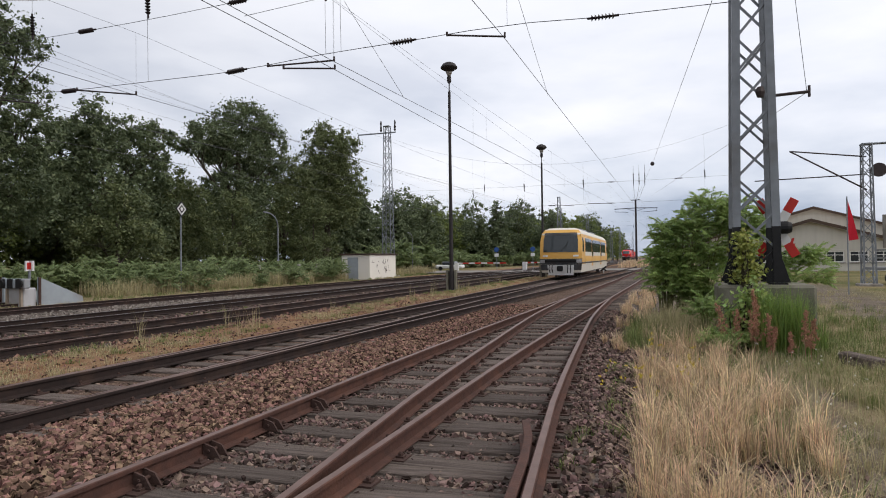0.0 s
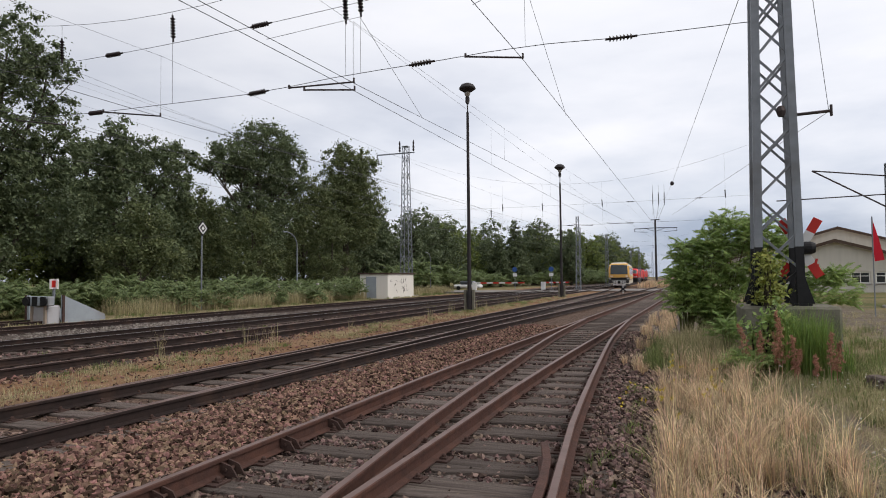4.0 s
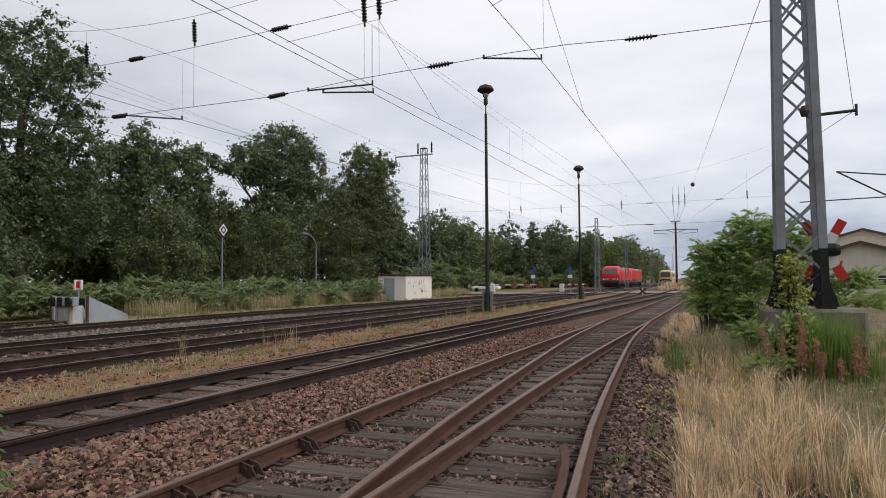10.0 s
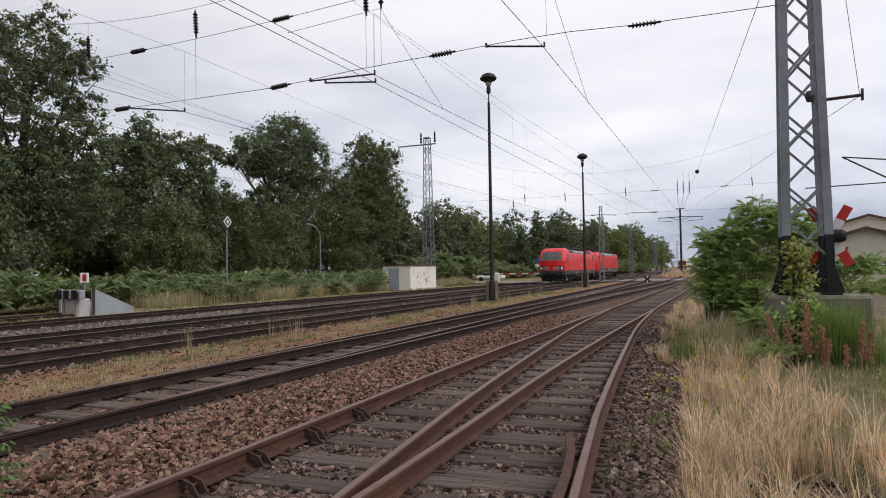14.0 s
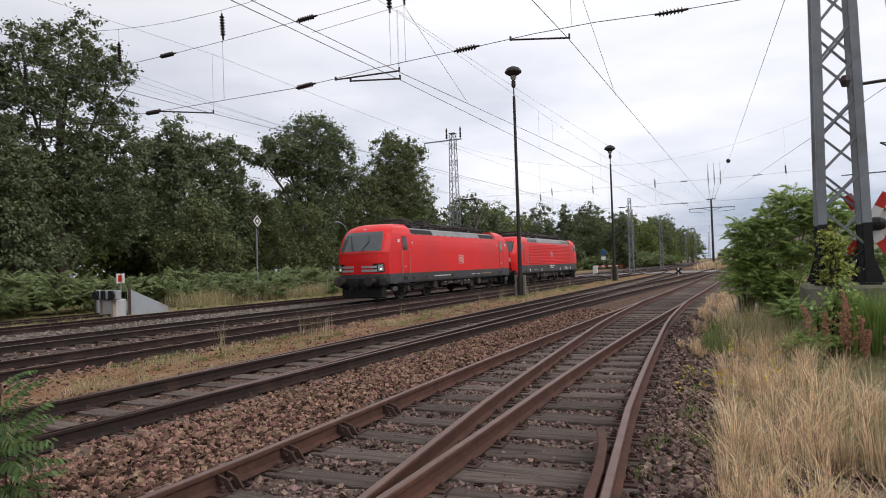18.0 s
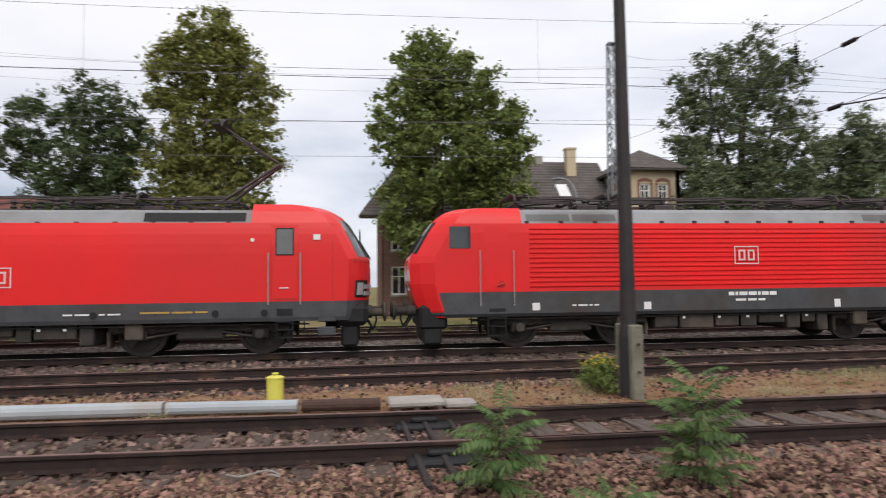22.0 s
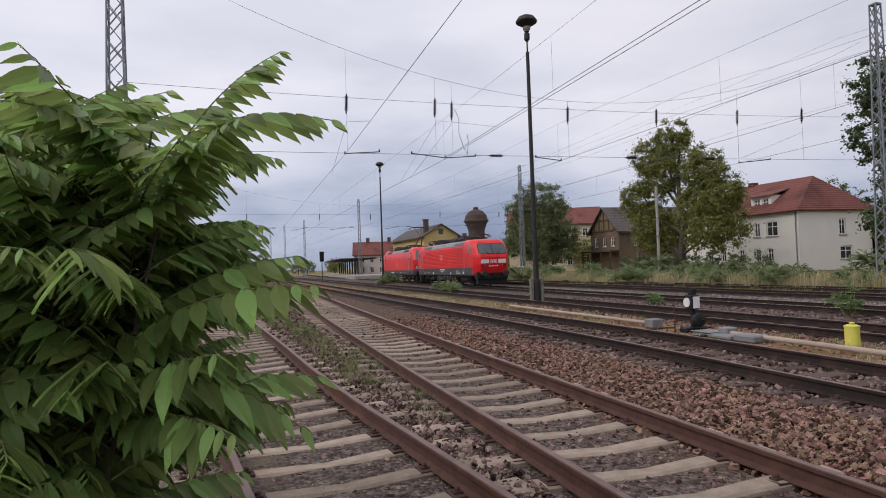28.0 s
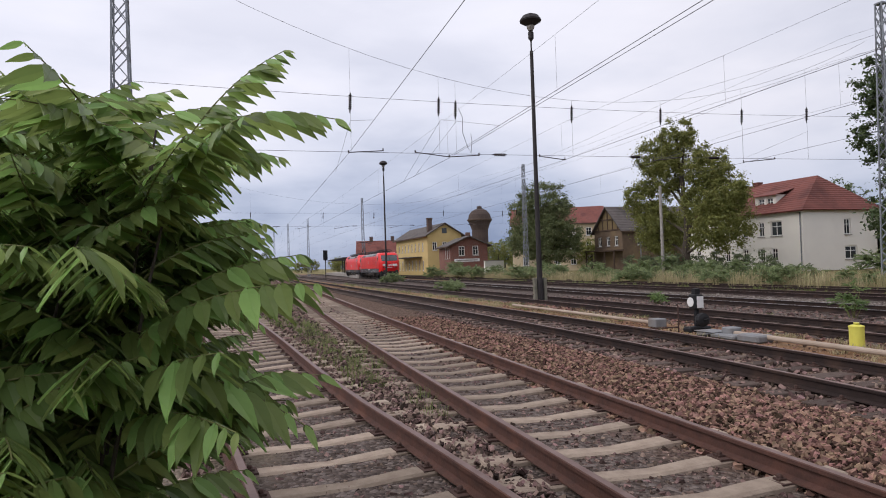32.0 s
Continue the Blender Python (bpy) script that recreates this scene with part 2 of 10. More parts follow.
# ---- mesh helpers ----
class Mesh:
    """Collects corners and faces of one part."""

    def __init__(self):
        self.v, self.f = [], []

    def add(self, verts, faces):
        o = len(self.v)
        self.v.extend(tuple(p) for p in verts)
        self.f.extend(tuple(i + o for i in q) for q in faces)
        return self

    def box(self, x0, x1, y0, y1, z0, z1, bevel=0.0, m=None):
        if bevel:
            b = min(bevel, (x1 - x0) * 0.45, (y1 - y0) * 0.45, (z1 - z0) * 0.45)
            vs = []
            for sx, sy, sz in ((i, j, k) for i in (0, 1) for j in (0, 1) for k in (0, 1)):
                cx, cy, cz = (x0, x1)[sx], (y0, y1)[sy], (z0, z1)[sz]
                ix, iy, iz = cx + b * (1 - 2 * sx), cy + b * (1 - 2 * sy), cz + b * (1 - 2 * sz)
                vs += [(cx, iy, iz), (ix, cy, iz), (ix, iy, cz)]
            c = lambda i, j, k: (i * 4 + j * 2 + k) * 3
            fs = []
            for i in (0, 1):
                q = [c(i, 0, 0), c(i, 1, 0), c(i, 1, 1), c(i, 0, 1)]
                fs.append(q if i else q[::-1])
                q = [c(0, i, 0) + 1, c(0, i, 1) + 1, c(1, i, 1) + 1, c(1, i, 0) + 1]
                fs.append(q if i else q[::-1])
                q = [c(0, 0, i) + 2, c(1, 0, i) + 2, c(1, 1, i) + 2, c(0, 1, i) + 2]
                fs.append(q if i else q[::-1])
            for j in (0, 1):
                for k in (0, 1):
                    fs.append([c(0, j, k) + 1, c(1, j, k) + 1, c(1, j, k) + 2, c(0, j, k) + 2])
                    fs.append([c(j, 0, k), c(j, 1, k), c(j, 1, k) + 2, c(j, 0, k) + 2])
                    fs.append([c(j, k, 0), c(j, k, 1), c(j, k, 1) + 1, c(j, k, 0) + 1])
            for i, j, k in ((i, j, k) for i in (0, 1) for j in (0, 1) for k in (0, 1)):
                fs.append([c(i, j, k), c(i, j, k) + 1, c(i, j, k) + 2])
        else:
            vs = [(x, y, z) for x in (x0, x1) for y in (y0, y1) for z in (z0, z1)]
            fs = [(0, 1, 3, 2), (4, 6, 7, 5), (0, 4, 5, 1), (2, 3, 7, 6), (0, 2, 6, 4), (1, 5, 7, 3)]
        if m is not None:
            vs = [m @ Vector(p) for p in vs]
        return self.add(vs, fs)

    def tube(self, a, b, r0, r1=None, n=8, caps=True):
        a, b = Vector(a), Vector(b)
        r1 = r0 if r1 is None else r1
        d = (b - a).normalized()
        u = d.orthogonal().normalized()
        w = d.cross(u)
        vs = []
        for p, r in ((a, r0), (b, r1)):
            vs += [p + u * (r * math.cos(2 * math.pi * i / n)) + w * (r * math.sin(2 * math.pi * i / n)) for i in range(n)]
        fs = [(i, (i + 1) % n, n + (i + 1) % n, n + i) for i in range(n)]
        if caps:
            fs += [tuple(range(n))[::-1], tuple(range(n, 2 * n))]
        return self.add(vs, fs)

    def turned(self, profile, n=16, m=None, close=True):
        """A body of revolution about z from (radius, z) pairs."""
        vs = [(r * math.cos(2 * math.pi * i / n), r * math.sin(2 * math.pi * i / n), z) for r, z in profile for i in range(n)]
        fs = [(k * n + i, k * n + (i + 1) % n, (k + 1) * n + (i + 1) % n, (k + 1) * n + i) for k in range(len(profile) - 1) for i in range(n)]
        if close:
            fs += [tuple(range(n))[::-1], tuple(range((len(profile) - 1) * n, len(profile) * n))]
        if m is not None:
            vs = [m @ Vector(p) for p in vs]
        return self.add(vs, fs)

    def line(self, pts, r, n=4):
        """A thin round rod along points, in one piece."""
        pts = [Vector(p) for p in pts]
        vs, fs, u = [], [], None
        for i, p in enumerate(pts):
            d = (pts[min(i + 1, len(pts) - 1)] - pts[max(i - 1, 0)]).normalized()
            u = d.orthogonal().normalized() if u is None else (u - d * u.dot(d)).normalized()
            w = d.cross(u)
            vs += [p + u * (r * math.cos(2 * math.pi * k / n)) + w * (r * math.sin(2 * math.pi * k / n)) for k in range(n)]
        for i in range(len(pts) - 1):
            fs += [(i * n + k, i * n + (k + 1) % n, (i + 1) * n + (k + 1) % n, (i + 1) * n + k) for k in range(n)]
        return self.add(vs, fs)

    def strip(self, pts, section):
        """A section of (side, up) pairs swept along points on the ground plan."""
        k = len(section)
        vs, fs = [], []
        for i, p in enumerate(pts):
            a, b = Vector(pts[max(i - 1, 0)]), Vector(pts[min(i + 1, len(pts) - 1)])
            d = (b - a)
            d.z = 0
            d.normalize()
            s = Vector((d.y, -d.x, 0))
            vs += [Vector(p) + s * q[0] + Vector((0, 0, q[1])) for q in section]
        for i in range(len(pts) - 1):
            fs += [(i * k + j, i * k + (j + 1) % k, (i + 1) * k + (j + 1) % k, (i + 1) * k + j) for j in range(k)]
        fs += [tuple(range(k)), tuple(range((len(pts) - 1) * k, len(pts) * k))[::-1]]
        return self.add(vs, fs)

    def data(self, name, material, smooth=False):
        me = bpy.data.meshes.new(name)
        me.from_pydata([tuple(p) for p in self.v], [], self.f)
        me.materials.append(material)
        if smooth:
            me.polygons.foreach_set("use_smooth", [True] * len(me.polygons))
        me.update()
        return me


def part(name, mesh, material, parent=None, label="", smooth=False, at=None):
    """Links a mesh as one object, under a thing or a part if one is given."""
    me = mesh if isinstance(mesh, bpy.types.Mesh) else mesh.data(name, material, smooth)
    ob = new(name, me)
    if parent is not None:
        ob.parent = parent
    if at is not None:
        ob.matrix_basis = at
    if label:
        tagged(ob, label)
    return ob


def thing(name, label, category, at=None, group="", kind=""):
    ob = new(name)
    ob.empty_display_size = 0.2
    if at is not None:
        ob.matrix_basis = at
    return tagged(ob, label, category, group, kind)


def soup(name, verts, faces, material, parent=None):
    """A large mesh from arrays: verts (n, 3), faces (m, 3 or 4)."""
    me = bpy.data.meshes.new(name)
    k = faces.shape[1]
    me.vertices.add(len(verts))
    me.vertices.foreach_set("co", verts.astype(np.float32).ravel())
    me.loops.add(faces.size)
    me.loops.foreach_set("vertex_index", faces.astype(np.int32).ravel())
    me.polygons.add(len(faces))
    me.polygons.foreach_set("loop_start", np.arange(0, faces.size, k, dtype=np.int32))
    me.polygons.foreach_set("loop_total", np.full(len(faces), k, dtype=np.int32))
    me.materials.append(material)
    me.polygons.foreach_set("use_smooth", np.zeros(len(faces), dtype=bool))
    me.update(calc_edges=True)
    me.validate()
    ob = new(name, me)
    if parent is not None:
        ob.parent = parent
    return ob


def curve_at(pts, y):
    """x of a smooth line on the plan, given as (y, x) pairs that rise in y."""
    ys, xs = [p[0] for p in pts], [p[1] for p in pts]
    if y <= ys[0]:
        return xs[0] + (y - ys[0]) * (xs[1] - xs[0]) / (ys[1] - ys[0])
    if y >= ys[-1]:
        return xs[-1] + (y - ys[-1]) * (xs[-1] - xs[-2]) / (ys[-1] - ys[-2])
    i = max(k for k in range(len(ys) - 1) if ys[k] <= y)
    def slope(k):
        if k == 0:
            return (xs[1] - xs[0]) / (ys[1] - ys[0])
        if k == len(ys) - 1:
            return (xs[-1] - xs[-2]) / (ys[-1] - ys[-2])
        return (xs[k + 1] - xs[k - 1]) / (ys[k + 1] - ys[k - 1])
    h = ys[i + 1] - ys[i]
    s = (y - ys[i]) / h
    return ((2 * s ** 3 - 3 * s * s + 1) * xs[i] + (s ** 3 - 2 * s * s + s) * h * slope(i)
            + (-2 * s ** 3 + 3 * s * s) * xs[i + 1] + (s ** 3 - s * s) * h * slope(i + 1))


# ---- plan: centre lines of the tracks as (y, x) ----
C_MAIN = [(-160, -9.0), (-90, -6.3), (-48, -4.65), (-33, -4.05), (-20, -3.52), (-10, -3.2), (-3, -3.05), (3.5, -2.93), (9, -2.95), (15, -2.85), (24, -2.58), (45, -2.1), (90, -1.6), (160, -1.2), (420, -0.6)]
C_SIDE = [(-90, 2.3), (-35, 0.72), (-21, 0.17), (-14, -0.2), (-8, -0.5), (-4.5, -0.84), (0, -1.22), (3.9, -1.58), (6.5, -1.85), (11.7, -2.2), (17, -2.48), (24, -2.58)]
C_THREE = [(-160, -9.9), (-60, -8.0), (-20, -7.6), (-10, -7.45), (-3, -7.1), (1, -6.9), (6, -6.82), (15, -6.85), (46, -6.9), (62, -7.0), (80, -7.7), (105, -9.4), (130, -10.3), (160, -9.7), (212, -8.6), (420, -6)]
C_THREE_B = [(1.4, -6.9), (6, -6.78), (15, -6.45), (30, -5.7), (45, -4.75), (70, -3.6), (110, -2.9), (160, -2.6)]
C_FOUR = [(-160, -14.2), (-60, -13.0), (-22, -12.5), (-9, -12.2), (4, -12.15), (20, -12.1), (50, -11.8), (80, -11.2), (105, -10.4), (130, -10.3)]
C_FIVE = [(-260, -27.3), (-120, -22.2), (-89, -21.1), (-60, -20.0), (-30, -19.1), (-20, -18.8), (-10, -18.47), (0, -18.1), (10, -17.78), (20, -17.46), (32, -17.17), (46, -16.97), (67, -16.6), (83, -16.1), (105, -15.5), (127, -15.1), (149, -14.8), (203, -13.3), (260, -12.4), (420, -10)]
C_SIX = [(-160, -27.5), (-60, -24.6), (-25, -23.8), (0, -23.4), (25, -23.2), (45, -22.6), (75, -20.5), (105, -17.5), (127, -15.1)]
C_SEVEN = [(-160, -31), (-60, -28.6), (0, -27.4), (22.5, -27.0)]


def rail_z(c, y):
    if c is C_FIVE:
        return float(np.interp(y, (-140, -30, 0, 32), (-0.07, -0.115, -0.055, -0.025)))
    return {id(C_SIX): -0.06, id(C_SEVEN): -0.06, id(C_FOUR): 0.10}.get(id(c), 0.17)


def lift(x):
    """Height of the ground: level by the near tracks, a little lower beyond them."""
    s = min(1.0, max(0.0, (-9.5 - x) / 7.0))
    return -0.035 - 0.215 * s * s * (3 - 2 * s) - 0.045 * max(0.0, 1 - ((x + 18.6) / 2.0) ** 2)


# ---- ground: one sheet to the horizon ----
def ground_material():
    m = bpy.data.materials.new("track_bed_and_meadow")
    m.use_nodes = True
    n, l = m.node_tree.nodes, m.node_tree.links
    bsdf = n["Principled BSDF"]
    bsdf.inputs["Roughness"].default_value = 0.95
    bsdf.inputs["Specular IOR Level"].default_value = 0.06
    geo = n.new("ShaderNodeNewGeometry").outputs["Position"]
    sep = n.new("ShaderNodeSeparateXYZ")
    l.new(geo, sep.inputs[0])
    wob = n.new("ShaderNodeTexNoise")
    wob.inputs["Scale"].default_value, wob.inputs["Detail"].default_value = 0.55, 5.0
    l.new(geo, wob.inputs["Vector"])
    wm = n.new("ShaderNodeMath")
    wm.operation = "MULTIPLY_ADD"
    wm.inputs[1].default_value, wm.inputs[2].default_value = 2.4, -1.2
    l.new(wob.outputs["Fac"], wm.inputs[0])
    xs = n.new("ShaderNodeMath")
    l.new(sep.outputs["X"], xs.inputs[0])
    l.new(wm.outputs[0], xs.inputs[1])

    def noise_mix(a, b, scale, lo=0.35, hi=0.65):
        t = n.new("ShaderNodeTexNoise")
        t.inputs["Scale"].default_value, t.inputs["Detail"].default_value = scale, 6.0
        l.new(geo, t.inputs["Vector"])
        r = n.new("ShaderNodeMapRange")
        r.inputs["From Min"].default_value, r.inputs["From Max"].default_value = lo, hi
        l.new(t.outputs["Fac"], r.inputs["Value"])
        x = n.new("ShaderNodeMix")
        x.data_type = "RGBA"
        x.inputs["A"].default_value, x.inputs["B"].default_value = (*a, 1), (*b, 1)
        l.new(r.outputs["Result"], x.inputs["Factor"])
        return x.outputs["Result"]

    def stones(scale, tones):
        v = n.new("ShaderNodeTexVoronoi")
        v.inputs["Scale"].default_value = scale
        l.new(geo, v.inputs["Vector"])
        s = n.new("ShaderNodeSeparateColor")
        l.new(v.outputs["Color"], s.inputs[0])
        r = n.new("ShaderNodeValToRGB")
        r.color_ramp.elements[0].color, r.color_ramp.elements[1].color = (*tones[0], 1), (*tones[2], 1)
        e = r.color_ramp.elements.new(0.5)
        e.color = (*tones[1], 1)
        l.new(s.outputs[0], r.inputs["Fac"])
        return r.outputs["Color"], v.outputs["Distance"]

    def over(base, top, x0, x1):
        r = n.new("ShaderNodeMapRange")
        r.inputs["From Min"].default_value, r.inputs["From Max"].default_value = x0, x1
        l.new(xs.outputs[0], r.inputs["Value"])
        x = n.new("ShaderNodeMix")
        x.data_type = "RGBA"
        l.new(r.outputs["Result"], x.inputs["Factor"])
        l.new(base, x.inputs["A"])
        l.new(top, x.inputs["B"])
        return x.outputs["Result"]

    meadow = noise_mix((0.11, 0.115, 0.045), (0.24, 0.19, 0.10), 0.35)
    verge = noise_mix((0.28, 0.22, 0.135), (0.16, 0.14, 0.065), 0.8)
    grey, dist = stones(22.0, ((0.05, 0.039, 0.034), (0.105, 0.082, 0.071), (0.175, 0.145, 0.13)))
    red, _ = stones(17.0, ((0.06, 0.04, 0.031), (0.12, 0.079, 0.06), (0.185, 0.13, 0.1)))
    sand = noise_mix((0.21, 0.115, 0.062), (0.27, 0.175, 0.105), 1.3)
    dirt = noise_mix((0.20, 0.165, 0.13), (0.13, 0.105, 0.08), 1.1)
    c = over(meadow, verge, -31.5, -29.5)
    c = over(c, sand, -26.4, -25.6)
    c = over(c, grey, -24.3, -23.7)
    c = over(c, sand, -11.1, -10.6)
    c = over(c, red, -8.7, -8.2)
    c = over(c, grey, -4.0, -3.4)
    c = over(c, dirt, -0.3, 0.1)
    c = over(c, verge, 1.6, 2.2)
    c = over(c, dirt, 4.2, 5.2)
    c = over(c, meadow, 7.0, 9.0)
    l.new(c, bsdf.inputs["Base Color"])
    bp = n.new("ShaderNodeBump")
    bp.inputs["Strength"].default_value, bp.inputs["Distance"].default_value = 0.9, 0.05
    bp.invert = True
    l.new(dist, bp.inputs["Height"])
    l.new(bp.outputs["Normal"], bsdf.inputs["Normal"])
    return m


xs_g = [-2500, -800, -300, -120, -70, -50, -40] + [-34 + 1.0 * i for i in range(45)] + [12, 16, 24, 40, 80, 300, 2500]
ys_g = [-2500, -800, -300, -160, -100, -70] + [-50 + 2.5 * i for i in range(45)] + [70, 90, 120, 200, 400, 900, 2500]
gm = Mesh()
gm.add([(x, y, lift(x) + (0.02 * noise.noise((x * 0.9, y * 0.9, 0)) if abs(x) < 30 and abs(y) < 60 else 0)) for y in ys_g for x in xs_g],
       [(j * len(xs_g) + i, j * len(xs_g) + i + 1, (j + 1) * len(xs_g) + i + 1, (j + 1) * len(xs_g) + i) for j in range(len(ys_g) - 1) for i in range(len(xs_g) - 1)])
tagged(part("ground", gm, ground_material(), smooth=True), "brown ballast beds, sandy strips and dry meadow between railway tracks", "ground", kind="structure")

# ---- tracks ----
RAIL = [(-0.065, -0.155), (0.065, -0.155), (0.062, -0.143), (0.012, -0.125), (0.010, -0.045), (0.035, -0.034), (0.036, -0.006), (0.028, -0.001), (-0.028, -0.001), (-0.036, -0.006), (-0.035, -0.034), (-0.010, -0.045), (-0.012, -0.125), (-0.062, -0.143)]
HEAD = [(-0.029, -0.004), (0.029, -0.004), (0.027, 0.0015), (-0.027, 0.0015)]


def steps(y0, y1):
    """Stations along a track, close together near the camera."""
    out, y = [y0], y0
    while y < y1 - 0.3:
        y = min(y1, y + (1.5 if abs(y) < 30 else 4.0 if abs(y) < 100 else 12.0))
        out.append(y)
    return out


def side_point(c, y, off, z):
    d = (curve_at(c, y + 0.5) - curve_at(c, y - 0.5))
    k = 1 / math.hypot(1, d)
    return Vector((curve_at(c, y) + off * k, y - off * d * k, z))


def lay_rail(track, c, off, y0, y1, head, name="rail", drop=0.0, side=None):
    pts = [side_point(c, y, off, rail_z(c, y) + drop) for y in steps(y0, y1)]
    r = part(name, Mesh().strip(pts, RAIL), side or M_RAILSIDE, track)
    part("rail_head", Mesh().strip(pts, HEAD), head, r, "worn running surface")
    return r


def sleeper_mesh(kind):
    m = Mesh()
    if kind == "concrete":
        prof = [(-1.22, -0.10, 0.0), (-1.19, -0.105, 0.02), (-0.5, -0.10, 0.006), (0.0, -0.09, -0.02), (0.5, -0.10, 0.006), (1.19, -0.105, 0.02), (1.22, -0.10, 0.0)]
        vs, fs = [], []
        for x, w, z in prof:
            vs += [(x, w - 0.02, -0.16), (x, w, z - 0.02), (x, w + 0.025, z), (x, -w - 0.025, z), (x, -w, z - 0.02), (x, -w + 0.02, -0.16)]
        for i in range(len(prof) - 1):
            fs += [(i * 6 + j, i * 6 + j + 1, (i + 1) * 6 + j + 1, (i + 1) * 6 + j) for j in range(5)]
        fs += [tuple(range(6)), tuple(range(36, 42))[::-1]]
        m.add(vs, fs)
        return m.data("sleeper", M_CONCRETE_SL)
    m.box(-1.3, 1.3, -0.13, 0.13, -0.16, 0.0, 0.012)
    return m.data("sleeper", M_WOOD if kind == "wood" else M_DARKWOOD)


SLEEPER = {k: sleeper_mesh(k) for k in ("concrete", "wood", "dark")}


def plate_mesh():
    m = Mesh()
    m.box(-0.16, 0.16, -0.09, 0.09, -0.002, 0.014)
    for sx in (-1, 1):
        m.turned([(0.022, 0.014), (0.022, 0.05), (0.012, 0.06)], 6, pose(sx * 0.1, 0, 0))
        m.box(sx * 0.1 - 0.035, sx * 0.1 + 0.035, -0.03, 0.03, 0.014, 0.03)
    return m.data("tie_plate", M_RUST)


PLATE = plate_mesh()


def lay_sleepers(track, c, y0, y1, kind, gap=0.62, width=1.0, plates=True):
    y, i = y0, 0
    rnd = random.Random(int(y0 * 10) + 7)
    while y < y1:
        d = math.atan(curve_at(c, y + 0.5) - curve_at(c, y - 0.5))
        p = Vector((curve_at(c, y), y, rail_z(c, y) - 0.168))
        w = width(y) if callable(width) else (width, 0)
        s = part("sleeper", SLEEPER[kind], None, track, at=Matrix.Translation(p + Vector((w[1], 0, 0)) if isinstance(w, tuple) else p) @ pose(0, 0, rnd.uniform(-0.006, 0.006), rnd.uniform(-0.6, 0.6), rnd.uniform(-0.3, 0.3), math.degrees(-d) + rnd.uniform(-0.8, 0.8)) @ Matrix.Diagonal((w[0] if isinstance(w, tuple) else w, rnd.uniform(0.94, 1.05), 1, 1)))
        if plates and abs(y) < 14 and abs(p.x) < 9:
            for off in (-0.7525, 0.7525):
                q = side_point(c, y, off, rail_z(c, y) - 0.168)
                part("tie_plate", PLATE, None, track, at=Matrix.Translation(q) @ pose(0, 0, 0, 0, 0, math.degrees(-d)))
        y += gap * rnd.uniform(0.96, 1.04)


def sleepers_joined(track, c, y0, y1, kind, gap=0.65):
    """The far sleepers, too many to count, in one mesh."""
    src = SLEEPER[kind]
    base = [v.co.copy() for v in src.vertices]
    faces = [tuple(p.vertices) for p in src.polygons]
    m, y = Mesh(), y0
    while y < y1:
        p = Matrix.Translation((curve_at(c, y), y, rail_z(c, y) - 0.168)) @ pose(0, 0, 0, 0, 0, math.degrees(-math.atan(curve_at(c, y + 0.5) - curve_at(c, y - 0.5))))
        m.add([p @ v for v in base], faces)
        y += gap
    return tagged(part("far_sleepers", m, src.materials[0], track), kind="stuff")


G = 0.7525


def track(name, label):
    return thing(name, label, "railway track", kind="structure")


t_main = track("track_main", "siding with rusty rails on concrete and wooden sleepers")
lay_rail(t_main, C_MAIN, -G, -150, 400, M_RAILTOP)
lay_rail(t_main, C_MAIN, G, -150, 400, M_RAILTOP)
t_side = track("track_side", "curved siding with rusty rails on concrete sleepers")
lay_rail(t_side, C_SIDE, G, -80, 24.0, M_RAILTOP)
lay_rail(t_side, C_SIDE, -G, -80, 23.0, M_RAILTOP, "closure_rail", -0.004)
guard = [side_point(C_SIDE, y, G - 0.10, 0.17) + Vector((o, 0, 0)) for y, o in ((1.5, -0.08), (2.0, -0.02), (2.6, 0), (4.6, 0), (5.2, -0.02), (5.7, -0.09))]
part("check_rail", Mesh().strip(guard, RAIL), M_RAILSIDE, t_side, "short rusty check rail")
for y in (2.35, 3.0, 3.7, 4.45, 5.3, 6.2):
    p = side_point(C_MAIN, y, -G, 0.02)
    mb = Mesh()
    for yy in (-0.055, 0.04):
        mb.add([(0.02, yy, 0.0), (0.19, yy, 0.0), (0.02, yy, 0.115), (0.02, yy + 0.016, 0.0), (0.19, yy + 0.016, 0.0), (0.02, yy + 0.016, 0.115), (0.13, yy, 0.085), (0.13, yy + 0.016, 0.085)], [(0, 1, 6, 2), (3, 5, 7, 4), (0, 3, 4, 1), (1, 4, 7, 6), (6, 7, 5, 2), (0, 2, 5, 3)])
    mb.tube((0.08, -0.07, 0.055), (0.08, 0.075, 0.055), 0.014, n=6)
    part("rail_brace", mb, M_RUST, t_main, at=Matrix.Translation(p))
t_three = track("track_three", "oily dark track with a turnout and double rails")
for off in (-G, G):
    lay_rail(t_three, C_THREE, off, -150, 560, M_RAILTOP, side=M_OILRAIL)
    lay_rail(t_three, C_THREE_B, off, 1.4, 150, M_RAILTOP, "switch_blade", side=M_OILRAIL)
t_four = track("track_four", "running track with dark rails in brown ballast")
t_five = track("track_five", "main running track with worn bright rails")
t_six = track("track_six", "track with pale stone ballast behind the running line")
t_seven = track("track_seven", "dead-end track that ends at a buffer stop")
for tr, c, y0, y1, head in ((t_four, C_FOUR, -150, 125, M_RAILTOP), (t_five, C_FIVE, -250, 400, M_RAILBRIGHT), (t_six, C_SIX, -150, 125, M_RAILTOP), (t_seven, C_SEVEN, -150, 22.0, M_RAILTOP)):
    for off in (-G, G):
        lay_rail(tr, c, off, y0, y1, head, side=M_OILRAIL)

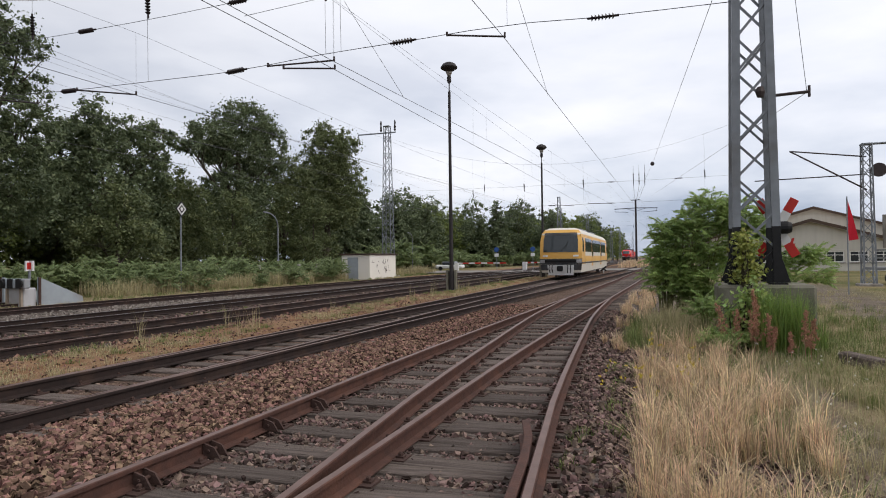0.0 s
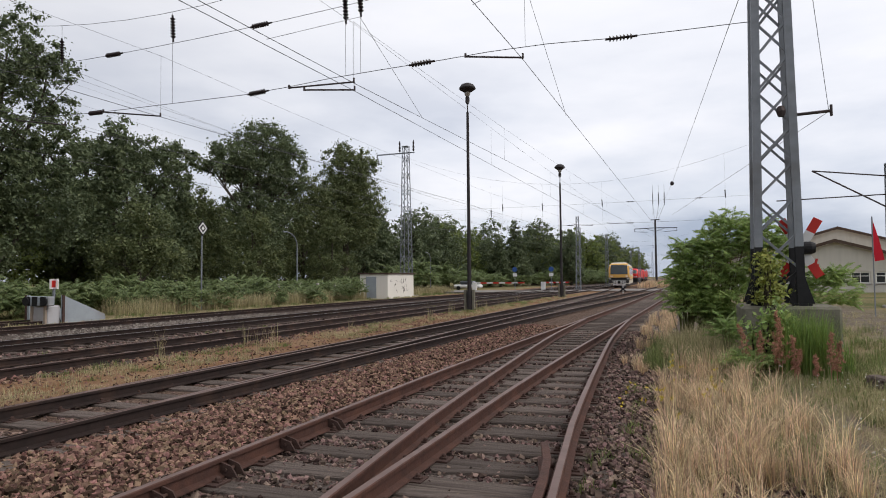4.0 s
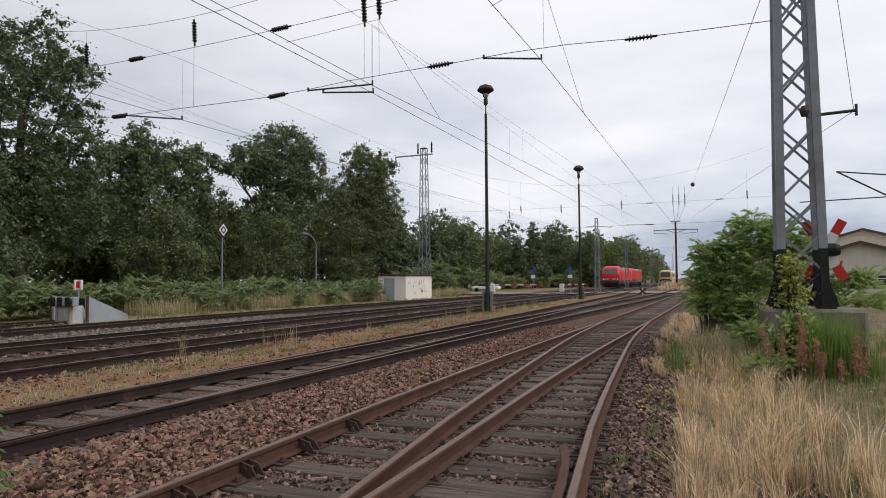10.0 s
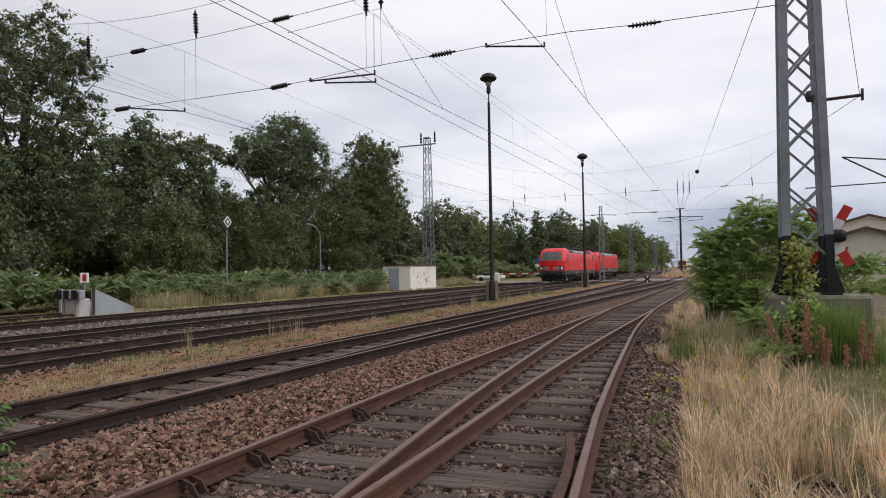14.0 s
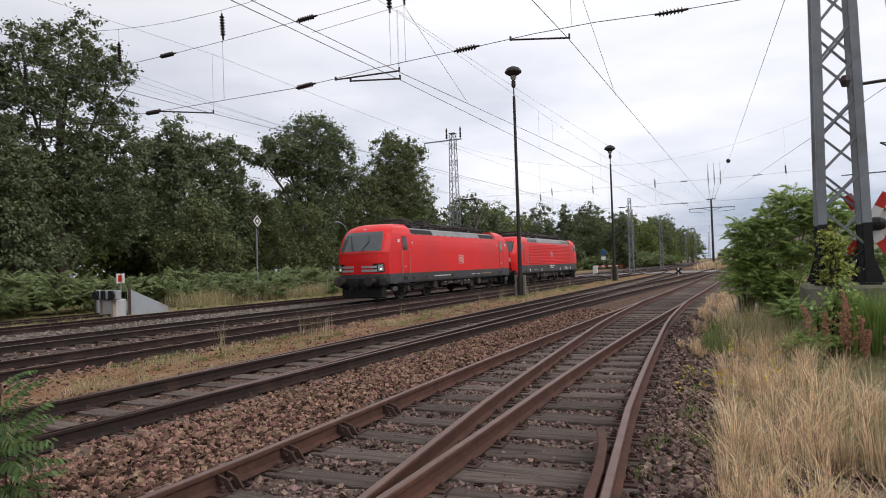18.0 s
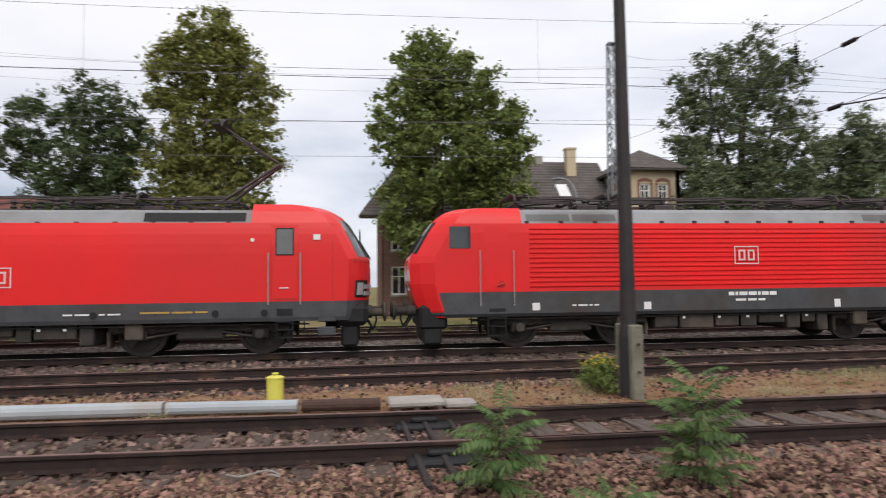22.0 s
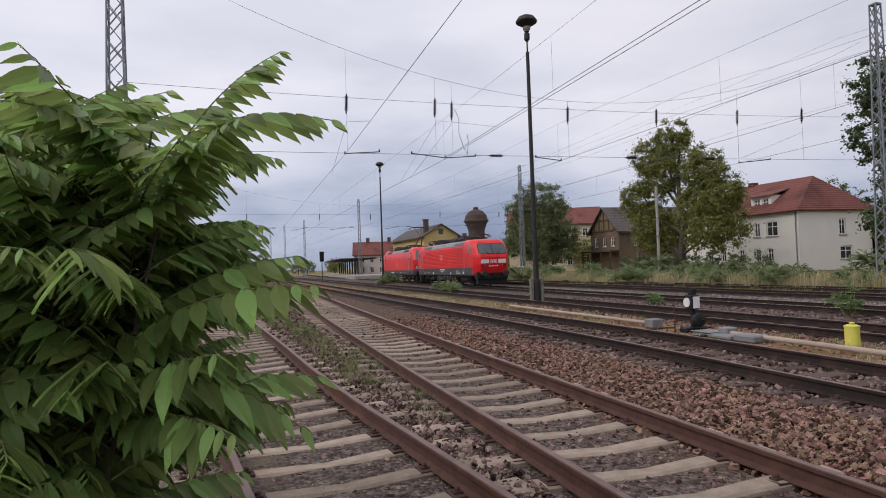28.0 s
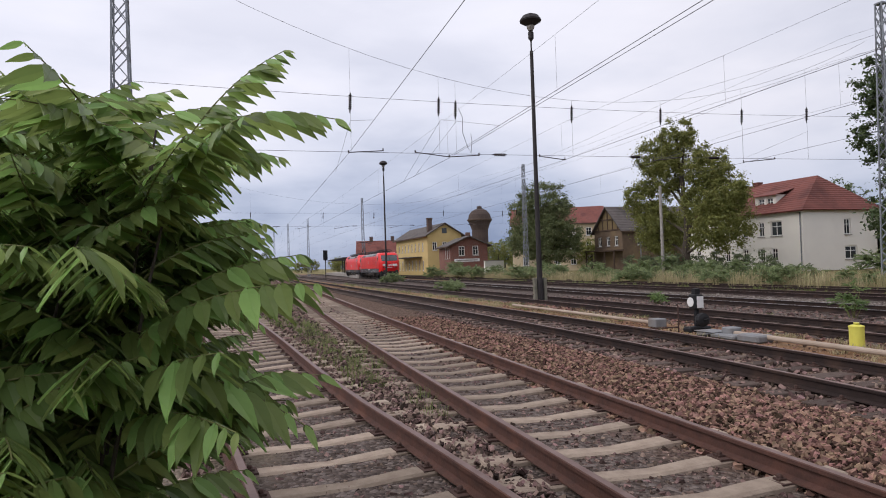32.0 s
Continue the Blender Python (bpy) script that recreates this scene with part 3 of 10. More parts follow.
# ---- trains ----
M_RED = mat("traffic_red_paint", (0.72, 0.017, 0.018), (0.64, 0.018, 0.019), 0.7, 0.36, 0.03, stain=(0.56, 0.024, 0.023), spec=0.28)
# darker red for joints, sills and handles, and for the painted crease shade
M_REDDARK = mat("dark_red_paint", (0.52, 0.03, 0.025), (0.38, 0.03, 0.028), 1.1, 0.5, 0.05)
M_FRAME = mat("basalt_grey_paint", (0.075, 0.08, 0.085), (0.045, 0.046, 0.05), 2.5, 0.6, 0.08, stain=(0.055, 0.046, 0.04))
M_ROOF = mat("roof_grey_paint", (0.15, 0.155, 0.16), (0.10, 0.10, 0.105), 1.2, 0.6, 0.08, stain=(0.07, 0.06, 0.055))
M_ROOFLIGHT = mat("light_roof_grey_paint", (0.27, 0.28, 0.29), (0.19, 0.195, 0.20), 1.2, 0.55, 0.08, stain=(0.12, 0.11, 0.10))
M_BOGIE = mat("brake_dust_black", (0.05, 0.043, 0.038), (0.027, 0.024, 0.022), 4, 0.75, 0.3, stain=(0.095, 0.075, 0.06))
M_WHEEL = mat("wheel_steel", (0.06, 0.052, 0.048), (0.035, 0.03, 0.03), 3, 0.6, 0.1, 0.4)
M_GLASS = glass_mat("dark_window_glass", (0.035, 0.045, 0.05))
M_SCREEN = glass_mat("windscreen_glass", (0.085, 0.10, 0.105))
M_WHITE = mat("white_paint", (0.72, 0.72, 0.71), (0.60, 0.60, 0.59), 3, 0.5)
# white toned down to pinkish, as thin strokes look in motion blur
M_EMBLEM = mat("pinkish_white_emblem", (0.66, 0.5, 0.48), (0.56, 0.4, 0.38), 3, 0.5)
M_BLACK = mat("black_rubber", (0.02, 0.02, 0.021), (0.012, 0.012, 0.012), 5, 0.6)
M_RAIL_GRIP = mat("grab_rail_steel", (0.38, 0.34, 0.33), (0.28, 0.25, 0.24), 4, 0.4, metal=0.4)
M_YELLOW = mat("melon_yellow_paint", (0.74, 0.43, 0.12), (0.64, 0.36, 0.09), 0.8, 0.42, 0.03, stain=(0.55, 0.32, 0.1))
M_CREAM = mat("cream_white_paint", (0.66, 0.62, 0.54), (0.55, 0.52, 0.46), 0.9, 0.45, 0.03)
M_HEADLAMP = glow("lit_headlamp", (1.0, 0.97, 0.88), 0.9)
M_LAMPGREY = mat("silver_lamp_reflector", (0.42, 0.43, 0.44), (0.3, 0.31, 0.32), 6, 0.3, metal=0.2)
# pale base colour stands in for sky seen through and mirrored in the panes
M_CABGLASS = glass_mat("sky_toned_cab_glass", (0.13, 0.14, 0.135))
M_TAIL = glow("unlit_red_lens", (0.35, 0.01, 0.01), 0.05)
M_PANTO = mat("pantograph_steel", (0.07, 0.055, 0.055), (0.045, 0.035, 0.035), 4, 0.55, metal=0.3)


class Hull:
    """A vehicle body: half width, end and corner curve as functions of the height; both ends alike."""

    def __init__(self, half, w, end, curve, power=3.0, flat=0.0):
        self.flat = flat
        self.half, self.w, self.end, self.curve, self.power = half, w, end, curve, power

    def at(self, table, z):
        zs, vs = [p[0] for p in table], [p[1] for p in table]
        return float(np.interp(z, zs, vs))

    def front(self, u, z, sign=-1, off=0.0):
        """u from -1 to 1 across the end; sign: which end."""
        w = self.at(self.w, z)
        y = self.half - self.at(self.end, z) - self.at(self.curve, z) * max(0.0, (abs(u) - self.flat) / (1 - self.flat)) ** self.power + off
        return Vector((u * (w + off * abs(u)), sign * y, z))

    def corner(self, z):
        return self.half - self.at(self.end, z) - self.at(self.curve, z)

    def ring(self, z, ny=10, nu=14):
        c, w = self.corner(z), self.at(self.w, z)
        pts = [self.front(-1 + 2 * i / nu, z, -1) for i in range(nu + 1)]
        pts += [Vector((w, -c + 2 * c * i / ny, z)) for i in range(1, ny)]
        pts += [self.front(1 - 2 * i / nu, z, 1) for i in range(nu + 1)]
        pts += [Vector((-w, c - 2 * c * i / ny, z)) for i in range(1, ny)]
        return pts

    def shell(self, levels, cap_top=True, cap_low=True):
        m = Mesh()
        rings = [self.ring(z) for z in levels]
        k = len(rings[0])
        vs = [p for r in rings for p in r]
        fs = [(j * k + i, j * k + (i + 1) % k, (j + 1) * k + (i + 1) % k, (j + 1) * k + i) for j in range(len(levels) - 1) for i in range(k)]
        if cap_top:
            fs.append(tuple(range((len(levels) - 1) * k, len(levels) * k)))
        if cap_low:
            fs.append(tuple(range(k))[::-1])
        return m.add(vs, fs)

    def end_patch(self, u0, u1, z0, z1, sign, off=0.01, nu=8, nz=5, skew=0.0):
        """A panel that lies on the end of the body."""
        pts = [self.front((u0 + (u1 - u0) * i / nu) * (1 - skew * j / nz), z0 + (z1 - z0) * j / nz, sign, off) for j in range(nz + 1) for i in range(nu + 1)]
        back = [p + Vector((0, -sign * 0.05, 0)) for p in pts]
        k, n = nu + 1, len(pts)
        fs = [(j * k + i, j * k + i + 1, (j + 1) * k + i + 1, (j + 1) * k + i) for j in range(nz) for i in range(nu)]
        if sign > 0:
            fs = [q[::-1] for q in fs]
        rim = [i for i in range(k)] + [j * k + nu for j in range(1, nz + 1)] + [nz * k + i for i in range(nu - 1, -1, -1)] + [j * k for j in range(nz - 1, 0, -1)]
        fs += [(rim[i], rim[i - 1], n + rim[i - 1], n + rim[i]) for i in range(len(rim))]
        return Mesh().add(pts + back, fs)

    def side_patch(self, side, y0, y1, z0, z1, off=0.008, nz=4):
        pts, n = [], nz + 1
        for y in (y0, y1):
            for j in range(n):
                z = z0 + (z1 - z0) * j / nz
                pts.append(Vector((side * (self.at(self.w, z) + off), y, z)))
        inner = [p - Vector((side * 0.05, 0, 0)) for p in pts]
        fs = [(j, n + j, n + j + 1, j + 1) for j in range(nz)]
        if side < 0:
            fs = [q[::-1] for q in fs]
        rim = list(range(n)) + [n + j for j in range(nz, -1, -1)]
        k = len(pts)
        fs += [(rim[i], rim[i - 1], k + rim[i - 1], k + rim[i]) for i in range(len(rim))]
        return Mesh().add(pts + inner, fs)


def wheelset(parent, y, r, material=None):
    m = Mesh()
    turn = Matrix.Rotation(math.pi / 2, 4, "Y")
    for s in (-1, 1):
        m.turned([(0.16, -0.09), (0.16, -0.05), (r - 0.14, -0.035), (r - 0.09, -0.065), (r, -0.065), (r, 0.05), (r - 0.1, 0.065), (r - 0.14, 0.02), (0.2, 0.05), (0.14, 0.09)], 28, Matrix.Translation((s * 0.76, 0, 0)) @ turn)
        for k in range(6):
            a = k * math.pi / 3
            m.box(-0.015, 0.015, -0.05, 0.05, 0.2, r - 0.15, 0, Matrix.Translation((s * 0.82, 0, 0)) @ Matrix.Rotation(a, 4, "X"))
    m.tube((-0.8, 0, 0), (0.8, 0, 0), 0.09, n=10)
    return part("wheelset", m, material or M_WHEEL, parent, "dusty steel wheels on an axle", at=Matrix.Translation((0, y, r)))


def bogie(parent, y0, base, r):
    """The frame, springs, axle boxes and dampers of one bogie."""
    m = Mesh()
    for s in (-1, 1):
        x = s * 1.02
        m.box(x - 0.09, x + 0.09, y0 - base / 2 - 0.75, y0 + base / 2 + 0.75, 0.62, 0.82, 0.04)
        m.box(x - 0.1, x + 0.1, y0 - 0.6, y0 + 0.6, 0.42, 0.70, 0.05)
        for q in (-1, 1):
            yy = y0 + q * base / 2
            m.box(x - 0.13, x + 0.15, yy - 0.2, yy + 0.2, 0.42, 0.70, 0.05)
            m.turned([(0.13, 0), (0.13, 0.12), (0.1, 0.14)], 12, Matrix.Translation((x + s * 0.15, yy, 0.56)) @ Matrix.Rotation(s * math.pi / 2, 4, "Y"))
            for d in (-0.32, 0.32):
                for i in range(4):
                    m.turned([(0.09, 0), (0.105, 0.02), (0.09, 0.04)], 10, pose(x, yy + d, 0.60 + i * 0.055))
            m.tube((x + s * 0.12, yy - q * 0.2, 0.5), (x + s * 0.12, yy - q * 0.95, 0.62), 0.035, n=6)
            m.box(x - 0.05, x + 0.12, yy + q * 0.66, yy + q * 0.74, 0.30, 0.66, 0.01)
        for d in (-0.28, 0.0, 0.28):
            m.turned([(0.12, 0.72), (0.13, 0.8), (0.12, 1.0)], 12, pose(x, y0 + d, 0))
        m.tube((x + s * 0.16, y0 - 0.75, 0.78), (x + s * 0.16, y0 + 0.75, 0.95), 0.045, n=8)
    m.box(-1.0, 1.0, y0 - 0.35, y0 + 0.35, 0.45, 0.75, 0.04)
    m.box(-0.95, 0.95, y0 - base / 2 - 0.75, y0 - base / 2 - 0.6, 0.55, 0.75, 0.03)
    m.box(-0.95, 0.95, y0 + base / 2 + 0.6, y0 + base / 2 + 0.75, 0.55, 0.75, 0.03)
    return part("bogie_frame", m, M_BOGIE, parent, "dusty black bogie frame with springs")


def buffers(parent, half, z=1.05):
    for s in (-1, 1):
        for x in (-0.875, 0.875):
            m = Mesh()
            t = Matrix.Translation((x, s * (half - 0.62), z)) @ Matrix.Rotation(-s * math.pi / 2, 4, "X")
            m.turned([(0.15, 0), (0.15, 0.22), (0.11, 0.24), (0.10, 0.5), (0.24, 0.55), (0.25, 0.60), (0.16, 0.62)], 16, t)
            part("buffer", m, M_BOGIE, parent)
        m = Mesh().box(-0.07, 0.07, min(s * (half - 0.62), s * (half - 0.28)), max(s * (half - 0.62), s * (half - 0.28)), z - 0.12, z + 0.06, 0.02)
        m.line([Vector((0, s * (half - 0.3), z)), Vector((0.02, s * (half - 0.26), z - 0.25)), Vector((0, s * (half - 0.34), z - 0.5))], 0.03, 6)
        for x in (-0.45, -0.3, 0.3, 0.45):
            m.line([Vector((x, s * (half - 0.6), z - 0.1)), Vector((x, s * (half - 0.38), z - 0.45)), Vector((x * 1.05, s * (half - 0.5), z - 0.62))], 0.025, 6)
        part("coupling", m, M_BLACK, parent, "black screw coupling and hoses")


def pantograph(parent, y, up, z, direction=1):
    m = Mesh()
    m.box(-0.75, 0.75, y - 0.04, y + 0.04, z, z + 0.06).box(-0.75, 0.75, y + direction * 1.6 - 0.04, y + direction * 1.6 + 0.04, z, z + 0.06)
    for x in (-0.6, 0.6):
        m.box(x - 0.03, x + 0.03, min(y, y + direction * 1.6), max(y, y + direction * 1.6), z, z + 0.06)
        for yy in (y, y + direction * 1.6):
            m.turned([(0.05, z - 0.22), (0.09, z - 0.18), (0.06, z - 0.15), (0.09, z - 0.11), (0.06, z - 0.08), (0.09, z - 0.04), (0.05, z)], 8, pose(x, yy, 0))
    if up:
        knee = Vector((0, y + direction * 2.6, z + 1.15))
        top = Vector((0, y + direction * 1.0, z + 2.2))
    else:
        knee = Vector((0, y + direction * 1.9, z + 0.16))
        top = Vector((0, y + direction * 0.1, z + 0.24))
    for x in (-0.12, 0.12):
        m.tube((x * 3, y + direction * (1.1 if up else 0.25), z + 0.08), knee + Vector((x, 0, 0)), 0.055, 0.045, 6)
        m.tube(knee + Vector((x, 0, 0)), top + Vector((x * 3.5, 0, 0)), 0.034, 0.028, 6)
    for d in (-0.2, 0.2):
        pts = [top + Vector((x, d, zz)) for x, zz in ((-0.97, -0.22), (-0.85, -0.05), (-0.6, 0.03), (0.6, 0.03), (0.85, -0.05), (0.97, -0.22))]
        m.line(pts, 0.034, 6)
    m.box(-0.5, 0.5, top.y - 0.2, top.y + 0.2, top.z - 0.03, top.z)
    return part("pantograph", m, M_PANTO, parent, "raised pantograph" if up else "lowered pantograph")


def roof_gear(parent, y0, y1, z, seed):
    """Insulators, bus bars and cable runs on the roof."""
    rnd = random.Random(seed)
    m = Mesh()
    y = y0
    while y < y1:
        x = rnd.choice((-0.55, -0.3, 0.35, 0.6))
        h = rnd.uniform(0.2, 0.44)
        prof = [(0.05, z - 0.05)] + [(0.05 + 0.045 * (k % 2), z + h * k / 6) for k in range(7)]
        m.turned(prof, 8, pose(x, y, 0))
        if rnd.random() < 0.35:
            m.box(x - 0.25, x + 0.25, y - 0.3, y + 0.3, z - 0.05, z + 0.14, 0.03)
        y += rnd.uniform(0.32, 0.7)
    for x, zz in ((-0.55, 0.36), (0.6, 0.32), (0.2, 0.42)):
        m.line([Vector((x + 0.06 * math.sin(k * 1.7), y0 + (y1 - y0) * k / 12, z + zz + 0.03 * math.sin(k * 2.3))) for k in range(13)], 0.028, 5)
    part("roof_equipment", m, M_PANTO, parent, "dark insulators, bus bars and cables")


def bars(parent, side, x, y, z, lengths, h, material, gap=0.06, name="inscription"):
    """A line of plain bars on a side wall, one part each."""
    for k in lengths:
        part(name, Mesh().box(side * x - 0.003, side * x + 0.003, min(y, y + k), max(y, y + k), z, z + h), material, parent)
        y += (abs(k) + gap) * (1 if k > 0 else -1)


def flat_frame(x, y0, y1, z0, z1, ty, tz):
    """One flat rectangular frame in the plane of a side wall."""
    ring = [(y0, z0), (y1, z0), (y1, z1), (y0, z1), (y0 + ty, z0 + tz), (y1 - ty, z0 + tz), (y1 - ty, z1 - tz), (y0 + ty, z1 - tz)]
    faces = []
    for i in range(4):
        j = (i + 1) % 4
        faces += [(i, j, 4 + j, 4 + i), (8 + i, 12 + i, 12 + j, 8 + j), (i, 8 + i, 8 + j, j), (4 + i, 4 + j, 12 + j, 12 + i)]
    return Mesh().add([(x + e, y, z) for e in (-0.004, 0.004) for y, z in ring], faces)


def emblem(parent, side, x, y, z, w, h):
    """A plain white frame with two smaller frames in it, as the mark on the side."""
    t, xx = 0.065 * h, side * x
    mark = part("emblem", flat_frame(xx, y - w / 2, y + w / 2, z - h / 2, z + h / 2, t, t), M_EMBLEM, parent, "white framed emblem")
    for a in (-0.33, 0.05):
        part("inner_frame", flat_frame(xx, y + a * w, y + (a + 0.28) * w, z - 0.3 * h, z + 0.3 * h, 0.07 * w, 0.1 * h), M_EMBLEM, mark)
    return mark


def side_door(parent, hull, side, y, flip, z0=1.0, window=True):
    """A cab door with its window, step ladder and grab rails."""
    d = part("door", hull.side_patch(side, y - 0.31, y + 0.31, 1.4, 3.34, 0.012), M_RED, parent, "red cab door")
    w = hull.at(hull.w, 2.6)
    # the rear door takes the paler glass, sky brightness put into its colour
    part("door_window", hull.side_patch(side, y - 0.2, y + 0.2, 2.58, 3.22, 0.02), M_GLASS if flip < 0 else M_CABGLASS, d, "door window")
    part("door_handle", Mesh().tube((side * (hull.at(hull.w, 1.7) + 0.03), y - 0.12, 1.72), (side * (hull.at(hull.w, 1.7) + 0.03), y + 0.1, 1.72), 0.015, n=6), M_WHITE, d)
    # no hollow here: a flat black patch paints the recess's shade
    part("step_shade_patch", hull.side_patch(side, y - 0.2, y + 0.2, 1.02, 1.2, 0.006), M_BLACK, parent, "black patch painted as the shade in a step recess")
    for yy in (y - 0.335, y + 0.315):
        part("door_joint", hull.side_patch(side, yy, yy + 0.02, 1.4, 3.34, 0.004), M_REDDARK, parent)
    part("window_seal", hull.side_patch(side, y - 0.23, y + 0.23, 2.55, 3.26, 0.016), M_BLACK, d)
    part("door_sill", hull.side_patch(side, y - 0.3, y + 0.3, 1.42, 1.47, 0.02), M_REDDARK, d)
    for yy in (y - 0.4, y + 0.4):
        x = side * (hull.at(hull.w, 1.9) + 0.06)
        m = Mesh().tube((x, yy, z0 + 0.3), (x, yy, 2.62), 0.018, n=6)
        for zz in (z0 + 0.32, 1.9, 2.6):
            m.tube((x, yy, zz), (x - side * 0.09, yy, zz), 0.014, n=6)
        part("grab_rail", m, M_RAIL_GRIP, parent)
    m = Mesh()
    x = side * 1.42
    for yy in (y - 0.2, y + 0.2):
        m.box(x - 0.02, x + 0.02, yy - 0.015, yy + 0.015, 0.42, 1.05)
    for zz in (0.45, 0.65, 0.85):
        m.box(x - 0.09, x + 0.09, y - 0.2, y + 0.2, zz, zz + 0.03)
    part("step_ladder", m, M_BLACK, parent)
    return d


def underfloor(parent, y0, y1, seed):
    rnd = random.Random(seed)
    y = y0
    while y < y1 - 0.3:
        k = rnd.uniform(0.4, 1.1)
        k = min(k, y1 - y)
        part("underfloor_case", Mesh().box(-1.28, 1.28, y, y + k - 0.06, rnd.uniform(0.3, 0.62), 1.0, 0.03), M_BOGIE, parent, "dusty underfloor equipment box")
        y += k
    for side in (-1, 1):
        m = Mesh()
        for zz in (0.8, 0.9):
            m.tube((side * 1.3, y0 - 5.2, zz), (side * 1.3, y1 + 5.2, zz), 0.022, n=5)
        part("brake_pipe", m, M_BOGIE, parent)
        for yy in (y0 - 0.9, y1 + 0.9):
            part("sand_box", Mesh().box(side * 1.22 - 0.14, side * 1.22 + 0.14, yy - 0.22, yy + 0.22, 0.45, 0.98, 0.04), M_BOGIE, parent)
    for k in range(5):
        yy = y0 + (y1 - y0) * (k + rnd.uniform(0.2, 0.8)) / 5
        for side in (-1, 1):
            part("data_plate", Mesh().box(side * 1.3 - 0.012, side * 1.3 + 0.012, yy - 0.04, yy + 0.04, 0.72, 0.78), M_WHITE, parent)


def smooth_engine():
    e = thing("electric_locomotive", "red smooth-sided electric locomotive with grey frame, rolling on the rails", "locomotive")
    half = 9.49
    h = Hull(half, [(0.75, 1.40), (1.0, 1.49), (2.75, 1.49), (3.15, 1.46), (3.4, 1.41), (3.7, 1.29), (3.92, 1.0)],
             [(0.3, 0.9), (0.8, 0.58), (1.2, 0.48), (2.0, 0.42), (2.45, 0.44), (2.6, 0.52), (3.1, 0.80), (3.4, 0.98), (3.6, 1.16), (3.75, 1.38), (3.85, 1.62), (3.92, 2.0)],
             [(0.3, 0.45), (1.2, 0.55), (2.4, 0.55), (3.0, 0.5), (3.92, 0.45)], 3.2)
    part("frame_skirt", h.shell([0.88, 0.98, 1.18, 1.38]), M_FRAME, e, "grey frame band with small inscriptions")
    part("body", h.shell([1.381, 1.6, 2.0, 2.3, 2.45, 2.6, 2.85, 3.1, 3.25, 3.4]), M_RED, e, "traffic red smooth body", smooth=False)
    # red cab roofs and the grey machine-room roof between them
    for s in (-1, 1):
        m = Mesh()
        c = 6.05
        zs = [3.4, 3.5, 3.6, 3.7, 3.78, 3.85, 3.92]
        rings = []
        for z in zs:
            w = h.at(h.w, z)
            pts = [Vector((w, s * c, z))] + [h.front(1 - 2 * i / 12, z, s) for i in range(13)] + [Vector((-w, s * c, z))]
            rings.append(pts)
        k = len(rings[0])
        m.add([p for r in rings for p in r], [(j * k + i, j * k + i + 1, (j + 1) * k + i + 1, (j + 1) * k + i) for j in range(len(zs) - 1) for i in range(k - 1)] + [tuple(range((len(zs) - 1) * k, len(zs) * k))] + [tuple(j * k for j in range(len(zs))) + tuple(j * k + k - 1 for j in range(len(zs) - 1, -1, -1))])
        part("cab_roof", m, M_RED, e, "red cab roof")
        # windscreen, side lights and front panels
        sc = part("windscreen", h.end_patch(-0.8, 0.8, 2.52, 3.5, s, 0.012, 14, 7, 0.06), M_SCREEN, e, "large tinted windscreen")
        for x in (-0.35, 0.35):
            a, b = h.front(x * 0.4, 2.5, s, 0.05), h.front(x, 2.98, s, 0.04)
            part("wiper", Mesh().tube(a, b, 0.015, n=5).tube(b + Vector((0, 0, -0.3)), b + Vector((0.02, 0, 0.32)), 0.014, n=5), M_BLACK, sc)
        # darker strip paints the shade of the nose crease under the windscreen
        part("front_panel", h.end_patch(-0.92, 0.92, 2.36, 2.47, s, 0.008, 12, 2), M_REDDARK, e, "dark red strip with the crease's shade in its colour, below the windscreen")
        for q in (-1, 1):
            lamp = part("headlamp", h.end_patch(q * 0.56, q * 0.88, 1.46, 1.90, s, 0.016, 8, 3), M_BLACK, e, "black headlamp housing")
            for zz in (1.50, 1.68):
                part("lamp_strip", h.end_patch(q * 0.16, q * 0.68, zz, zz + 0.11, s, 0.028, 6, 1), M_LAMPGREY, lamp, "silver lamp strip")
            part("lamp_glass", h.end_patch(q * 0.72, q * 0.85, 1.52, 1.84, s, 0.028, 4, 2), M_LAMPGREY, lamp, "silver headlamp reflector")
            part("lamp_bulb", h.end_patch(q * 0.76, q * 0.81, 1.58, 1.66, s, 0.036, 3, 2), M_HEADLAMP if s < 0 else M_LAMPGREY, lamp, "small headlamp")
        part("top_lamp", h.end_patch(-0.06, 0.06, 3.61, 3.66, s, 0.02, 3, 2), M_LAMPGREY, e, "small top headlamp")
        # bumper, plough and frame block under the nose
        m = Mesh().box(-1.35, 1.35, min(s * 8.1, s * 9.0), max(s * 8.1, s * 9.0), 0.72, 1.28, 0.12)
        m.box(-1.2, 1.2, min(s * 8.3, s * 8.75), max(s * 8.3, s * 8.75), 0.18, 0.75, 0.06)
        part("buffer_beam", m, M_BLACK, e, "black buffer beam with snow plough")
        for side in (-1, 1):
            for zz in (0.5, 0.85):
                part("corner_step", Mesh().box(side * 1.42 - 0.1, side * 1.42 + 0.06, s * 7.95 - 0.22, s * 7.95 + 0.22, zz, zz + 0.22, 0.02), M_FRAME, e, "grey corner step box")
    for side in (-1, 1):
        for s in (-1, 1):
            side_door(e, h, side, s * 6.9, s)
            part("cab_joint", h.side_patch(side, s * 8.1 - 0.012, s * 8.1 + 0.012, 1.33, 3.35, 0.003), M_REDDARK, e)
            bars(e, side, 1.505, s * 7.62, 2.95, [0.18], 0.14, M_WHITE)
            part("side_lamp", Mesh().turned([(0.05, 0), (0.05, 0.03)], 10, Matrix.Translation((side * 1.49, s * 6.1, 2.95)) @ Matrix.Rotation(side * math.pi / 2, 4, "Y")), M_WHITE, e)
